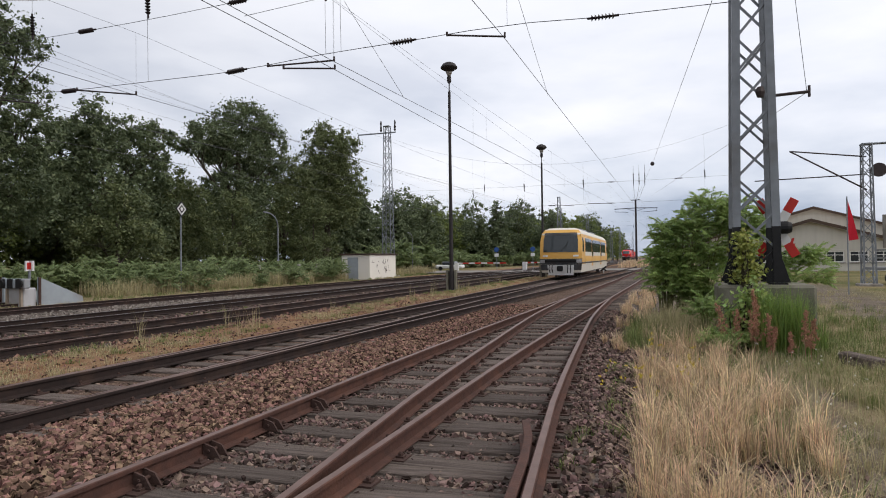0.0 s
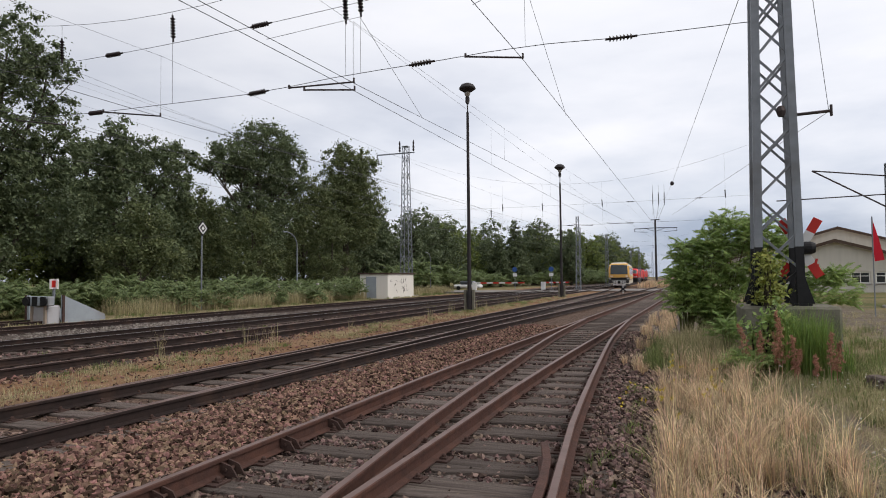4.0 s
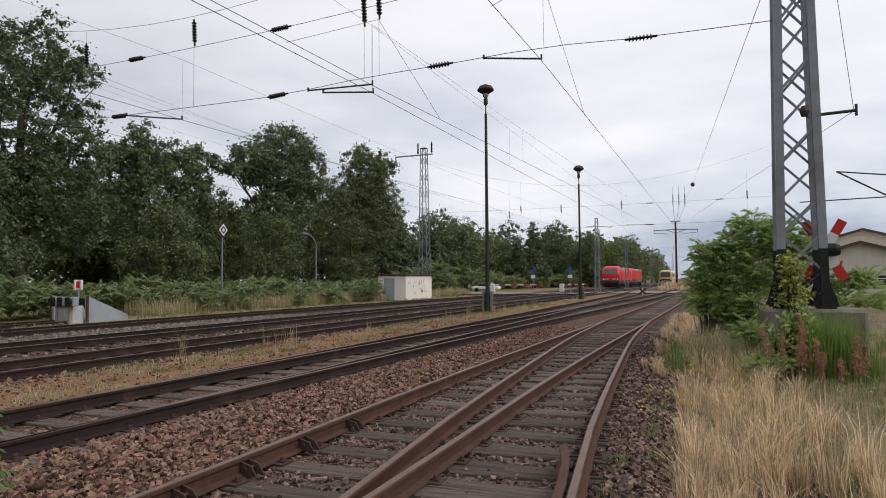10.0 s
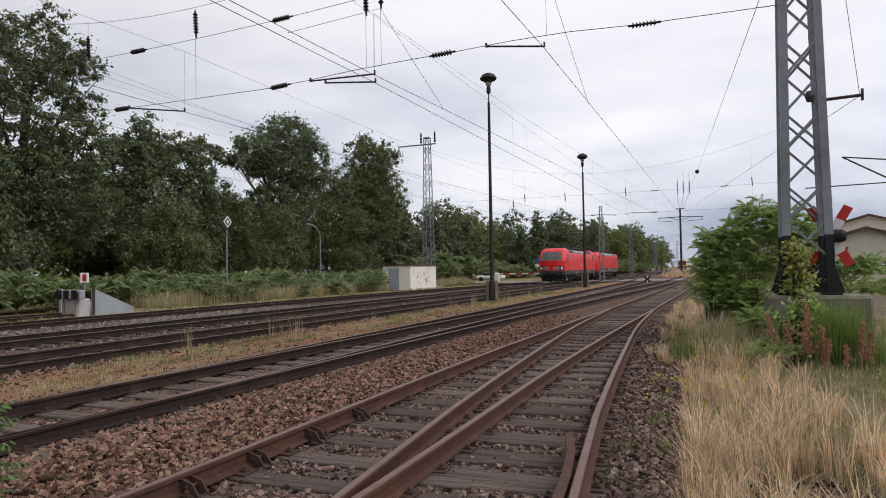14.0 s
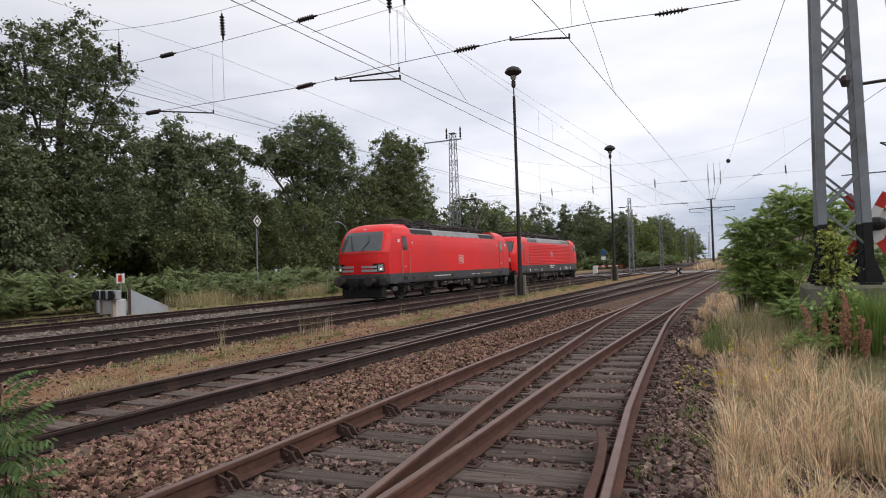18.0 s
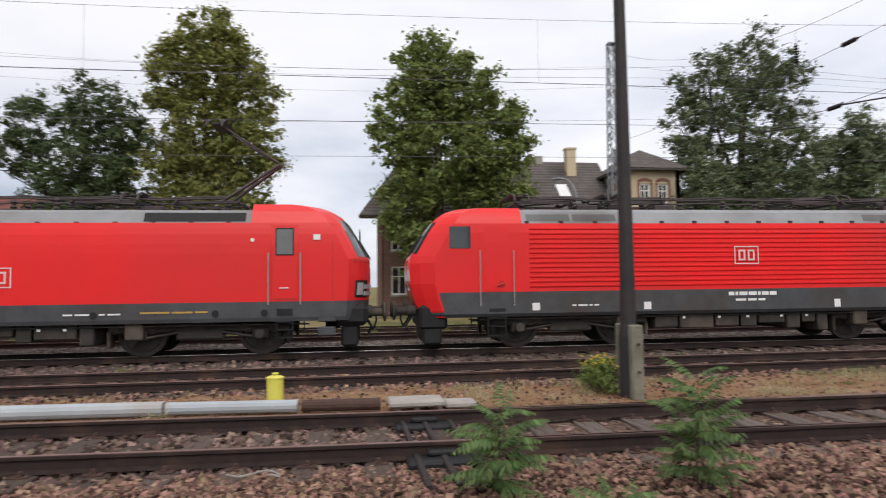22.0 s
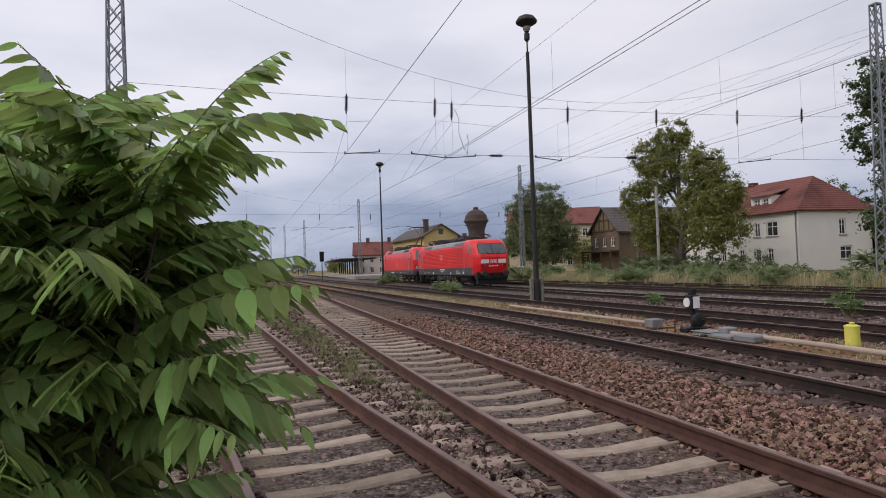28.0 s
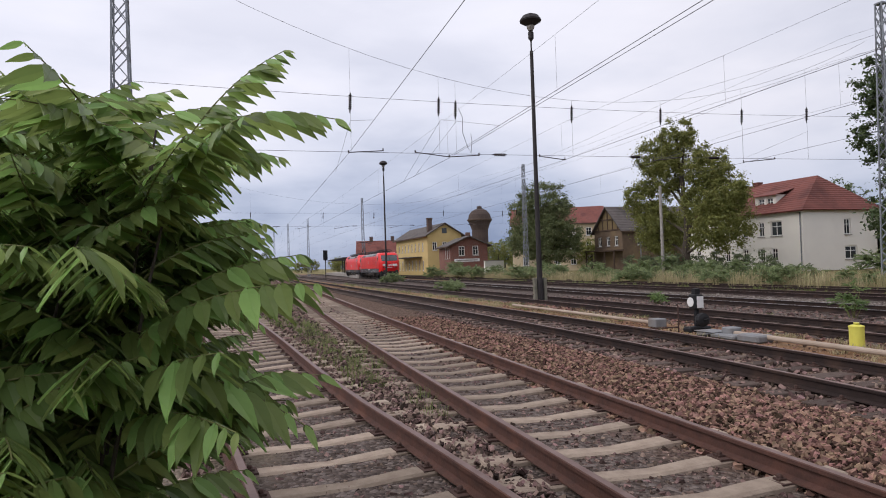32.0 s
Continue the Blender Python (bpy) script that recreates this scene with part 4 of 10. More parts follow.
        emblem(e, side, 1.505, 0.05, 2.05, 0.72, 0.5)
        bars(e, side, 1.50, -3.6, 1.12, [0.3, 0.18, 0.5, 0.1, 0.3, 0.12, 0.2], 0.05, M_WHITE)
        bars(e, side, 1.50, 1.6, 1.1, [0.22, 0.5, 0.14, 0.3], 0.04, M_WHITE)
        bars(e, side, 1.50, 3.4, 1.12, [0.7, 0.5, 0.3], 0.045, mat("ochre_lettering", (0.45, 0.28, 0.08)) if side > 0 else M_WHITE)
        for yy in (-6.0, -4.6, -1.2, 2.3, 5.2, 6.4):
            part("filler_flap", Mesh().turned([(0.09, 0), (0.09, 0.012)], 12, Matrix.Translation((side * 1.495, yy, 1.1)) @ Matrix.Rotation(side * math.pi / 2, 4, "Y")), M_BLACK, e)
    # roof
    r = Hull(6.05, [(3.35, 1.385), (3.7, 1.2), (3.76, 1.05)], [(3.3, 0)], [(3.3, 0.0)])
    part("machine_roof", r.shell([3.402, 3.7, 3.76]), M_ROOFLIGHT, e, "grey machine-room roof")
    for side in (-1, 1):
        for y0, y1 in ((-5.9, -3.4), (3.4, 5.9)):
            g = part("roof_grille", r.side_patch(side, y0, y1, 3.44, 3.67, 0.012), M_BLACK, e, "dark air intake grille")
        for k in range(13):
            yy = -5.5 + k * 0.915
            part("roof_bracket", Mesh().box(side * 1.38 - 0.04, side * 1.38 + 0.03, yy - 0.05, yy + 0.05, 3.38, 3.43), M_PANTO, e)
    roof_gear(e, -5.3, 5.3, 3.79, 3)
    pantograph(e, -5.5, False, 4.0, 1)
    pantograph(e, -3.2, False, 4.0, 1)
    pantograph(e, 3.0, False, 4.0, -1)
    pantograph(e, 4.0, True, 4.0, 1)
    ws = []
    for y0 in (-4.75, 4.75):
        bogie(e, y0, 3.0, 0.625)
        ws += [wheelset(e, y0 - 1.5, 0.625), wheelset(e, y0 + 1.5, 0.625)]
    underfloor(e, -2.3, 2.3, 5)
    buffers(e, half)
    return e, ws


def ribbed_engine():
    e = thing("electric_locomotive", "red ribbed-sided electric locomotive with light grey roof, coupled behind", "locomotive")
    half = 9.79
    h = Hull(half, [(0.85, 1.40), (0.95, 1.48), (3.1, 1.48), (3.36, 1.455), (3.62, 1.36), (3.78, 1.18)],
             [(0.4, 1.0), (0.85, 0.80), (1.3, 0.60), (1.75, 0.47), (2.3, 0.44), (2.5, 0.50), (3.1, 0.85), (3.4, 1.08), (3.58, 1.28), (3.7, 1.48), (3.78, 1.8)],
             [(0.4, 0.45), (1.2, 0.6), (2.2, 0.66), (3.1, 0.62), (3.78, 0.5)], 1.25, 0.7143)
    part("frame_skirt", h.shell([0.86, 0.95, 1.25, 1.52]), M_FRAME, e, "grey frame band with inscriptions")
    part("body", h.shell([1.521, 1.75, 2.0, 2.3, 2.5, 2.8, 3.1, 3.34]), M_RED, e, "traffic red body")
    for s in (-1, 1):
        m = Mesh()
        zs = [3.34, 3.44, 3.54, 3.64, 3.72, 3.78]
        rings = []
        for z in zs:
            w = h.at(h.w, z)
            rings.append([Vector((w, s * 6.35, z))] + [h.front(1 - 2 * i / 14, z, s) for i in range(15)] + [Vector((-w, s * 6.35, z))])
        k = len(rings[0])
        m.add([p for r in rings for p in r], [(j * k + i, j * k + i + 1, (j + 1) * k + i + 1, (j + 1) * k + i) for j in range(len(zs) - 1) for i in range(k - 1)] + [tuple(range((len(zs) - 1) * k, len(zs) * k))] + [tuple(j * k for j in range(len(zs))) + tuple(j * k + k - 1 for j in range(len(zs) - 1, -1, -1))])
        part("cab_roof", m, M_RED, e, "red cab roof")
        for q in (-1, 1):
            sc = part("windscreen", h.end_patch(q * 0.02, q * 0.74, 2.6, 3.36, s, 0.02, 8, 5), M_SCREEN, e, "tinted windscreen half")
            part("screen_seal", h.end_patch(q * 0.0, q * 0.77, 2.56, 3.4, s, 0.012, 8, 5), M_BLACK, sc)
            part("marker_lamp", h.end_patch(q * 0.16, q * 0.3, 2.28, 2.42, s, 0.03, 2, 2), M_REDDARK, e)
            part("wiper", Mesh().tube(h.front(q * 0.2, 2.52, s, 0.04), h.front(q * 0.5, 3.05, s, 0.03), 0.014, n=5), M_BLACK, sc)
            part("front_field", h.end_patch(q * 0.26, q * 0.70, 1.84, 2.14, s, 0.012, 6, 2), M_WHITE, e, "white warning field")
            lamp = part("headlamp", h.end_patch(q * 0.42, q * 0.68, 1.60, 1.76, s, 0.014, 4, 2), M_BLACK, e, "headlamp pair")
            for a, mm in ((0.45, M_LAMPGREY), (0.57, M_TAIL)):
                part("lamp_glass", h.end_patch(q * a, q * (a + 0.08), 1.62, 1.74, s, 0.026, 2, 2), mm, lamp)
        part("front_apron", h.end_patch(-1.0, 1.0, 0.86, 1.53, s, 0.008, 14, 4), M_RED, e, "red front apron")
        m = Mesh()
        for x0, x1, z0, z1 in ((-0.26, 0.26, 2.08, 2.11), (-0.26, 0.26, 1.84, 1.87), (-0.26, -0.23, 1.84, 2.11), (0.23, 0.26, 1.84, 2.11), (-0.17, -0.03, 1.91, 2.04), (0.03, 0.17, 1.91, 2.04)):
            yy = s * (half - h.at(h.end, 1.95) + 0.004)
            m.box(x0, x1, yy - 0.006, yy + 0.012, z0, z1)
        part("emblem", m, M_WHITE, e, "white framed emblem")
        m = Mesh()
        for k, x in enumerate((-0.32, -0.22, -0.12, 0.02, 0.12, 0.22, 0.34)):
            yy = s * (half - h.at(h.end, 1.6) + 0.01)
            m.box(x - 0.035, x + 0.035, yy - 0.008, yy + 0.008, 1.58, 1.68)
        part("number_bars", m, M_WHITE, e)
        m = Mesh().box(-1.3, 1.3, min(s * 8.35, s * 9.1), max(s * 8.35, s * 9.1), 0.55, 1.2, 0.08)
        m.box(-1.25, 1.25, min(s * 8.5, s * 9.0), max(s * 8.5, s * 9.0), 0.16, 0.6, 0.05)
        part("buffer_beam", m, M_BLACK, e, "black buffer beam with plough")
    for side in (-1, 1):
        # ribs between the cabs
        for k in range(13):
            z = 1.66 + k * 0.128
            m = Mesh()
            w = h.at(h.w, z)
            a = side * w
            vs = []
            for y in (-6.15, 6.15):
                vs += [(a - side * 0.02, y, z - 0.06), (a + side * 0.026, y, z - 0.012), (a + side * 0.028, y, z + 0.016), (a - side * 0.02, y, z + 0.034)]
            fs = [(0, 1, 5, 4), (1, 2, 6, 5), (2, 3, 7, 6), (0, 3, 2, 1), (4, 5, 6, 7)]
            m.add(vs, fs)
            part("side_rib", m, M_RED, e)
        for s in (-1, 1):
            # cab window, door outline and rails
            # pale panes have the sky's reflection in their colour, the others stay dark
            part("cab_window", h.side_patch(side, s * 8.0 - 0.3, s * 8.0 + 0.26, 2.68, 3.26, 0.014), M_CABGLASS if s > 0 or side < 0 else M_GLASS, e, "cab side window, sky reflection put into the colour of the paler panes")
            d = part("door", h.side_patch(side, s * 7.05 - 0.32, s * 7.05 + 0.32, 1.54, 3.28, 0.010), M_RED, e, "red cab door")
            part("door_handle", Mesh().tube((side * 1.53, s * 7.05 + 0.2, 1.75), (side * 1.53, s * 7.05 - 0.02, 1.68), 0.018, n=6).turned([(0.1, 0), (0.1, 0.01)], 12, Matrix.Translation((side * 1.495, s * 7.05 + 0.12, 1.72)) @ Matrix.Rotation(side * math.pi / 2, 4, "Y")), M_REDDARK, d)
            for yy in (s * 7.05 - 0.45, s * 7.05 + 0.45):
                m = Mesh().tube((side * 1.55, yy, 1.15), (side * 1.55, yy, 2.62), 0.016, n=6)
                for zz in (1.17, 1.9, 2.6):
                    m.tube((side * 1.55, yy, zz), (side * 1.46, yy, zz), 0.013, n=6)
                part("grab_rail", m, M_RAIL_GRIP, e)
            # flat black patch, painted shade of the step recess below the door
            part("step_shade_patch", h.side_patch(side, s * 7.05 - 0.22, s * 7.05 + 0.22, 1.0, 1.09, 0.006), M_BLACK, e)
            m = Mesh()
            for zz in (0.35, 0.6, 0.82):
                m.box(side * 1.36 - 0.08, side * 1.36 + 0.08, s * 7.05 - 0.24, s * 7.05 + 0.24, zz, zz + 0.03)
            m.box(side * 1.40 - 0.015, side * 1.40 + 0.015, s * 7.05 - 0.25, s * 7.05 - 0.22, 0.35, 1.0).box(side * 1.40 - 0.015, side * 1.40 + 0.015, s * 7.05 + 0.22, s * 7.05 + 0.25, 0.35, 1.0)
            part("step_ladder", m, M_BLACK, e)
            bars(e, side, 1.49, s * 6.1, 1.02, [0.2], 0.2, M_WHITE, name="warning_plate")
        emblem(e, side, 1.512, 0.0, 2.45, 0.72, 0.5)
        bars(e, side, 1.487, -0.55 * side, 1.34, [0.16 * side, 0.08 * side, 0.24 * side, 0.24 * side, 0.08 * side, 0.2 * side, 0.2 * side], 0.10, M_WHITE, 0.035)
        bars(e, side, 1.487, -0.35 * side, 1.19, [0.3 * side, 0.25 * side, 0.2 * side], 0.06, M_WHITE)
        bars(e, side, 1.487, -3.0, 1.0, [0.2], 0.2, M_WHITE, name="warning_plate")
        bars(e, side, 1.487, 2.6, 0.98, [0.18], 0.22, M_WHITE, name="warning_plate")
        bars(e, side, 1.487, 4.3, 1.05, [0.06, 0.06, 0.3, 0.12, 0.2], 0.03, M_WHITE)
        bars(e, side, 1.487, 4.3, 1.15, [0.35, 0.2, 0.2], 0.03, M_WHITE)
        bars(e, side, 1.487, 4.3, 1.25, [0.3, 0.3], 0.03, M_WHITE)
        bars(e, side, 1.487, -5.0, 1.12, [0.1, 0.25, 0.08, 0.12], 0.04, M_WHITE)
    r = Hull(6.35, [(3.34, 1.435), (3.66, 1.26), (3.76, 1.05)], [(3.3, 0)], [(3.3, 0.0)])
    part("machine_roof", r.shell([3.342, 3.66, 3.76]), M_ROOFLIGHT, e, "light grey machine-room roof")
    for side in (-1, 1):
        for y0, y1 in ((-6.2, -5.0), (-4.9, -3.7), (3.7, 4.9), (5.0, 6.2)):
            part("roof_grille", r.side_patch(side, y0, y1, 3.41, 3.60, 0.012), M_ROOF, e, "grey air intake grille")
        for k in range(14):
            yy = -6.2 + k * 0.95
            part("roof_bracket", Mesh().box(side * 1.43 - 0.04, side * 1.43 + 0.03, yy - 0.05, yy + 0.05, 3.34, 3.41), M_PANTO, e)
    roof_gear(e, -5.9, 5.9, 3.78, 8)
    pantograph(e, -6.3, False, 3.98, 1)
    pantograph(e, -3.6, False, 3.98, 1)
    pantograph(e, 3.6, False, 3.98, -1)
    pantograph(e, 6.3, False, 3.98, -1)
    ws = []
    for y0 in (-4.95, 4.95):
        bogie(e, y0, 2.9, 0.625)
        ws += [wheelset(e, y0 - 1.45, 0.625), wheelset(e, y0 + 1.45, 0.625)]
    underfloor(e, -2.6, 2.6, 11)
    buffers(e, half)
    return e, ws


def make_railcar():
    e = thing("diesel_railcar", "yellow and cream diesel railcar with large windows, driving away", "railcar")
    half = 12.6
    h = Hull(half, [(0.4, 1.38), (1.0, 1.45), (2.6, 1.45), (3.15, 1.36), (3.4, 1.2), (3.55, 0.9)],
             [(0.3, 0.3), (1.2, 0.12), (1.9, 0.12), (3.1, 0.45), (3.4, 0.7), (3.55, 1.1)],
             [(0.3, 0.2), (3.55, 0.25)], 4.0)
    part("body", h.shell([0.95, 1.2, 1.6, 1.9, 2.3, 2.7, 3.1, 3.15, 3.4, 3.55]), M_CREAM, e, "cream white railcar body")
    part("skirt", h.shell([0.38, 0.6, 0.948]), M_CREAM, e, "pale skirt")
    for s in (-1, 1):
        part("front_panel", h.end_patch(-1.0, 1.0, 1.36, 3.4, s, 0.012, 12, 10), M_YELLOW, e, "melon yellow front frame")
        sc = part("windscreen", h.end_patch(-0.82, 0.82, 1.82, 3.2, s, 0.026, 10, 8), M_GLASS, e, "large windscreen")
        part("sun_blind", h.end_patch(-0.8, 0.8, 3.0, 3.18, s, 0.03, 10, 2), M_FRAME, sc, "dark band at the top of the windscreen")
        part("wiper", Mesh().tube(h.front(-0.05, 1.8, s, 0.06), h.front(0.3, 2.35, s, 0.05), 0.018, n=5).tube(h.front(0.25, 2.1, s, 0.05), h.front(0.36, 2.6, s, 0.05), 0.015, n=5), M_BLACK, sc)
        part("bumper", h.end_patch(-1.0, 1.0, 0.98, 1.355, s, 0.03, 10, 3), M_FRAME, e, "dark bumper with lamps")
        part("bumper_bar", h.end_patch(-0.72, 0.72, 1.12, 1.3, s, 0.1, 8, 2), M_BLACK, e, "black rubber bumper")
        part("plough", h.end_patch(-0.62, 0.62, 0.2, 0.92, s, 0.07, 8, 4), M_WHITE, e, "white apron round the coupler")
        part("lower_front", h.end_patch(-0.98, 0.98, 0.55, 0.97, s, 0.03, 8, 2), M_FRAME, e, "dark lower front")
        part("coupler", Mesh().box(-0.2, 0.2, min(s * half, s * (half + 0.35)), max(s * half, s * (half + 0.35)), 0.48, 0.88, 0.06), M_BLACK, e, "black coupler")
        for q in (-1, 1):
            part("front_lamp", h.end_patch(q * 0.6, q * 0.84, 1.5, 1.62, s, 0.03, 4, 2), M_WHITE, e)
            part("lamp_cluster", h.end_patch(q * 0.74, q * 0.96, 1.06, 1.3, s, 0.06, 4, 2), M_LAMPGREY, e, "silver lamp cluster")
            for dx in (0.36, 0.5):
                part("brake_hose", Mesh().line([Vector((q * dx * 1.45, s * (half + 0.1), 0.95)), Vector((q * dx * 1.5, s * (half + 0.3), 0.65)), Vector((q * dx * 1.4, s * (half + 0.12), 0.38))], 0.035, 6), M_BLACK, e, "black air hose")
    for side in (-1, 1):
        for y0, y1 in ((-12.0, -9.8), (-4.9, -3.6), (3.6, 4.9), (9.8, 12.0)):
            part("yellow_panel", h.side_patch(side, y0, y1, 0.97, 3.1, 0.008), M_YELLOW, e, "melon yellow side panel")
        for y0, y1 in ((-11.7, -10.9), (-9.7, -7.4), (-7.3, -5.0), (-3.5, -1.2), (-1.1, 1.1), (1.2, 3.5), (5.0, 7.3), (7.4, 9.7), (10.9, 11.7)):
            part("window", h.side_patch(side, y0, y1, 1.85, 2.85, 0.016), M_GLASS, e, "tinted window")
        for y0 in (-4.85, 3.65):
            d = part("door", h.side_patch(side, y0, y0 + 1.2, 0.75, 2.95, 0.018), M_YELLOW, e, "yellow double door")
            for a in (0.1, 0.65):
                part("door_window", h.side_patch(side, y0 + a, y0 + a + 0.45, 1.5, 2.8, 0.026), M_GLASS, d)
        part("stripe", h.side_patch(side, -12.2, 12.2, 1.0, 1.1, 0.012), M_FRAME, e)
        part("yellow_band", h.side_patch(side, -9.75, 9.75, 1.12, 1.55, 0.006), M_YELLOW, e, "melon yellow band under the windows")
        part("yellow_band", h.side_patch(side, -9.75, 9.75, 2.9, 3.12, 0.006), M_YELLOW, e, "melon yellow band above the windows")
    part("roof_unit", Mesh().box(-0.8, 0.8, -6, -2, 3.5, 3.72, 0.08).box(-0.8, 0.8, 2, 6, 3.5, 3.72, 0.08), M_ROOFLIGHT, e, "grey roof units")
    ws = []
    for y0 in (-8.55, 8.55):
        bogie(e, y0, 1.8, 0.385)
        ws += [wheelset(e, y0 - 0.9, 0.385), wheelset(e, y0 + 0.9, 0.385)]
    underfloor(e, -6, 6, 21)
    return e, ws


engine_smooth, ws_smooth = smooth_engine()
engine_ribbed, ws_ribbed = ribbed_engine()
railcar, ws_car = make_railcar()

# ---- masts, lamps and wires ----
def lattice(m, a, b, w0, w1, step, leg=0.05, brace=0.025, flat=False):
    """A lattice mast of four legs from a to b that tapers from w0 to w1."""
    a, b = Vector(a), Vector(b)
    n = max(2, round((b - a).length / step))
    pts = []
    for k in range(n + 1):
        c, w = a.lerp(b, k / n), w0 + (w1 - w0) * k / n
        pts.append([c + Vector((sx * w / 2, sy * w / 2, 0)) for sx, sy in ((-1, -1), (1, -1), (1, 1), (-1, 1))])
    legs, braces = m
    for i in range(4):
        legs.tube(pts[0][i], pts[-1][i], leg, leg * 0.8, 4)
    for k in range(n):
        for i in range(4):
            j = (i + 1) % 4
            braces.tube(pts[k][i], pts[k + 1][j], brace, n=4, caps=False)
            if k % 2 == 0:
                braces.tube(pts[k][j], pts[k + 1][i], brace, n=4, caps=False)


def lattice_mast(x, y, z0, z1, w0, w1, step, label, group=""):
    t = thing("lattice_mast", label, "catenary mast", Matrix.Translation((x, y, 0)), group)
    legs, braces = Mesh(), Mesh()
    lattice((legs, braces), (0, 0, z0), (0, 0, z1), w0, w1, step)
    k = len(legs.v) // 4
    for i in range(4):
        part("leg", Mesh().add(legs.v[i * k:(i + 1) * k], legs.f[:len(legs.f) // 4]), M_GALV, t)
    part("bracing", braces, M_GALV, t, "zigzag bracing")
    part("footing", Mesh().box(-w0 * 0.9, w0 * 0.9, -w0 * 0.9, w0 * 0.9, z0 - 0.5, z0 + 0.15, 0.04), M_CONC, t, "concrete footing")
    part("cap", Mesh().box(-w1 * 0.6, w1 * 0.6, -w1 * 0.6, w1 * 0.6, z1, z1 + 0.08), M_GALV, t)
    return t


def big_mast():
    """The near mast: two deep channel legs on a concrete block."""
    t = thing("gantry_mast", "grey lattice steel mast with black feet on a concrete block", "catenary mast", Matrix.Translation((0, 14.3, 0)))
    part("block", Mesh().box(1.02, 2.70, -0.75, 0.75, -0.4, 1.06, 0.05), M_MOSSCONC, t, "mossy concrete foundation block")
    def leg(side, k, y):
        x0, x1 = ((1.36, 1.54), (2.10, 1.94))[side]
        return Vector((x0 + (x1 - x0) * k, y * (1 - 0.4 * k), 1.06 + 12.0 * k))
    for side in (0, 1):
        for y in (-0.38, 0.38):
            a, foot, b = leg(side, 0, y), leg(side, 0.095, y), leg(side, 1, y)
            for p, q, mm, nm in ((a, foot, M_BLACKPAINT, "painted_foot"), (foot, b, M_GALV, "leg")):
                # a channel section, open towards the other leg
                m, w, o = Mesh(), 0.075, 1 if side == 0 else -1
                sec = [(-w * o, -0.05), (w * o, -0.05), (w * o, -0.036), (-(w - 0.014) * o, -0.036), (-(w - 0.014) * o, 0.036), (w * o, 0.036), (w * o, 0.05), (-w * o, 0.05)]
                pts = [c + Vector((sx, sy, 0)) for c in (p, q) for sx, sy in sec]
                m.add(pts, [(i, (i + 1) % 8, 8 + (i + 1) % 8, 8 + i) for i in range(8)] + [tuple(range(8))[::-1], tuple(range(8, 16))])
                part(nm, m, mm, t)
            part("foot_plate", Mesh().box(a.x - 0.16, a.x + 0.16, y - 0.12, y + 0.12, 1.06, 1.1), M_BLACKPAINT, t)
            g = Mesh()
            for q in (-1, 1):
                g.add([(a.x + q * 0.06, y - 0.02, 1.1), (a.x + q * 0.22, y - 0.02, 1.1), (a.x + q * 0.06, y - 0.02, 1.62), (a.x + q * 0.06, y + 0.02, 1.1), (a.x + q * 0.22, y + 0.02, 1.1), (a.x + q * 0.06, y + 0.02, 1.62)], [(0, 1, 2), (5, 4, 3), (0, 2, 5, 3), (1, 4, 5, 2), (0, 3, 4, 1)])
            part("foot_gusset", g, M_BLACKPAINT, t)
    n = 17
    for y in (-0.38, 0.38):
        for k in range(n):
            a, b = leg(0, k / n, y), leg(1, k / n, y)
            c, d = leg(0, (k + 1) / n, y), leg(1, (k + 1) / n, y)
            for p, q in ((a, d), (b, c)):
                if y < 0 or k % 2 == 0:
                    part("brace", Mesh().tube(p, q, 0.032, n=4), M_BLACKPAINT if k < 1 else M_GALV, t)
    part("arm", Mesh().tube((2.1, -0.3, 4.78), (2.72, -0.3, 4.80), 0.03, n=6).tube((2.72, -0.3, 4.70), (2.72, -0.3, 4.92), 0.025, n=6), M_PANTO, t, "short dark bracket arm")
    part("clamp", Mesh().turned([(0.06, 0), (0.09, 0.1), (0.06, 0.2)], 8, pose(1.85, -0.4, 4.75)), M_PANTO, t)
    return t


def lamp_post(x, y, top):
    """A yard lamp: dark post between two concrete slabs, mushroom lamp head."""
    t = thing("yard_lamp", "tall dark steel yard lamp post with a mushroom lamp head", "lamp post", Matrix.Translation((x, y, lift(x))), "yard lamps")
    part("post", Mesh().turned([(0.15, 0.0), (0.15, 0.9), (0.115, 1.1), (0.088, top * 0.45), (0.072, top - 1.6)], 12), M_POST, t, "dark tapered post")
    part("stem", Mesh().tube((0, 0, top - 1.6), (0, 0, top - 0.6), 0.035, n=8), M_POST, t)
    part("socket", Mesh().turned([(0.05, top - 1.15), (0.12, top - 1.05), (0.12, top - 0.8), (0.08, top - 0.75)], 10), M_POST, t)
    part("lamp_head", Mesh().turned([(0.05, top - 0.62), (0.18, top - 0.5), (0.44, top - 0.34), (0.46, top - 0.28), (0.34, top - 0.1), (0.12, top), (0.02, top + 0.01)], 18), M_POST, t, "dark mushroom-shaped lamp head")
    part("lamp_glass", Mesh().turned([(0.1, top - 0.72), (0.16, top - 0.6), (0.17, top - 0.5)], 12), M_CONC, t)
    for s in (-1, 1):
        part("concrete_slab", Mesh().box(s * 0.23 - 0.07, s * 0.23 + 0.07, -0.09, 0.09, -0.4, 1.08, 0.02), M_MOSSCONC, t, "weathered concrete stub")
    part("bolt", Mesh().tube((-0.36, 0, 0.8), (0.36, 0, 0.8), 0.02, n=6).tube((-0.36, 0, 0.4), (0.36, 0, 0.4), 0.02, n=6), M_RUST, t)
    return t


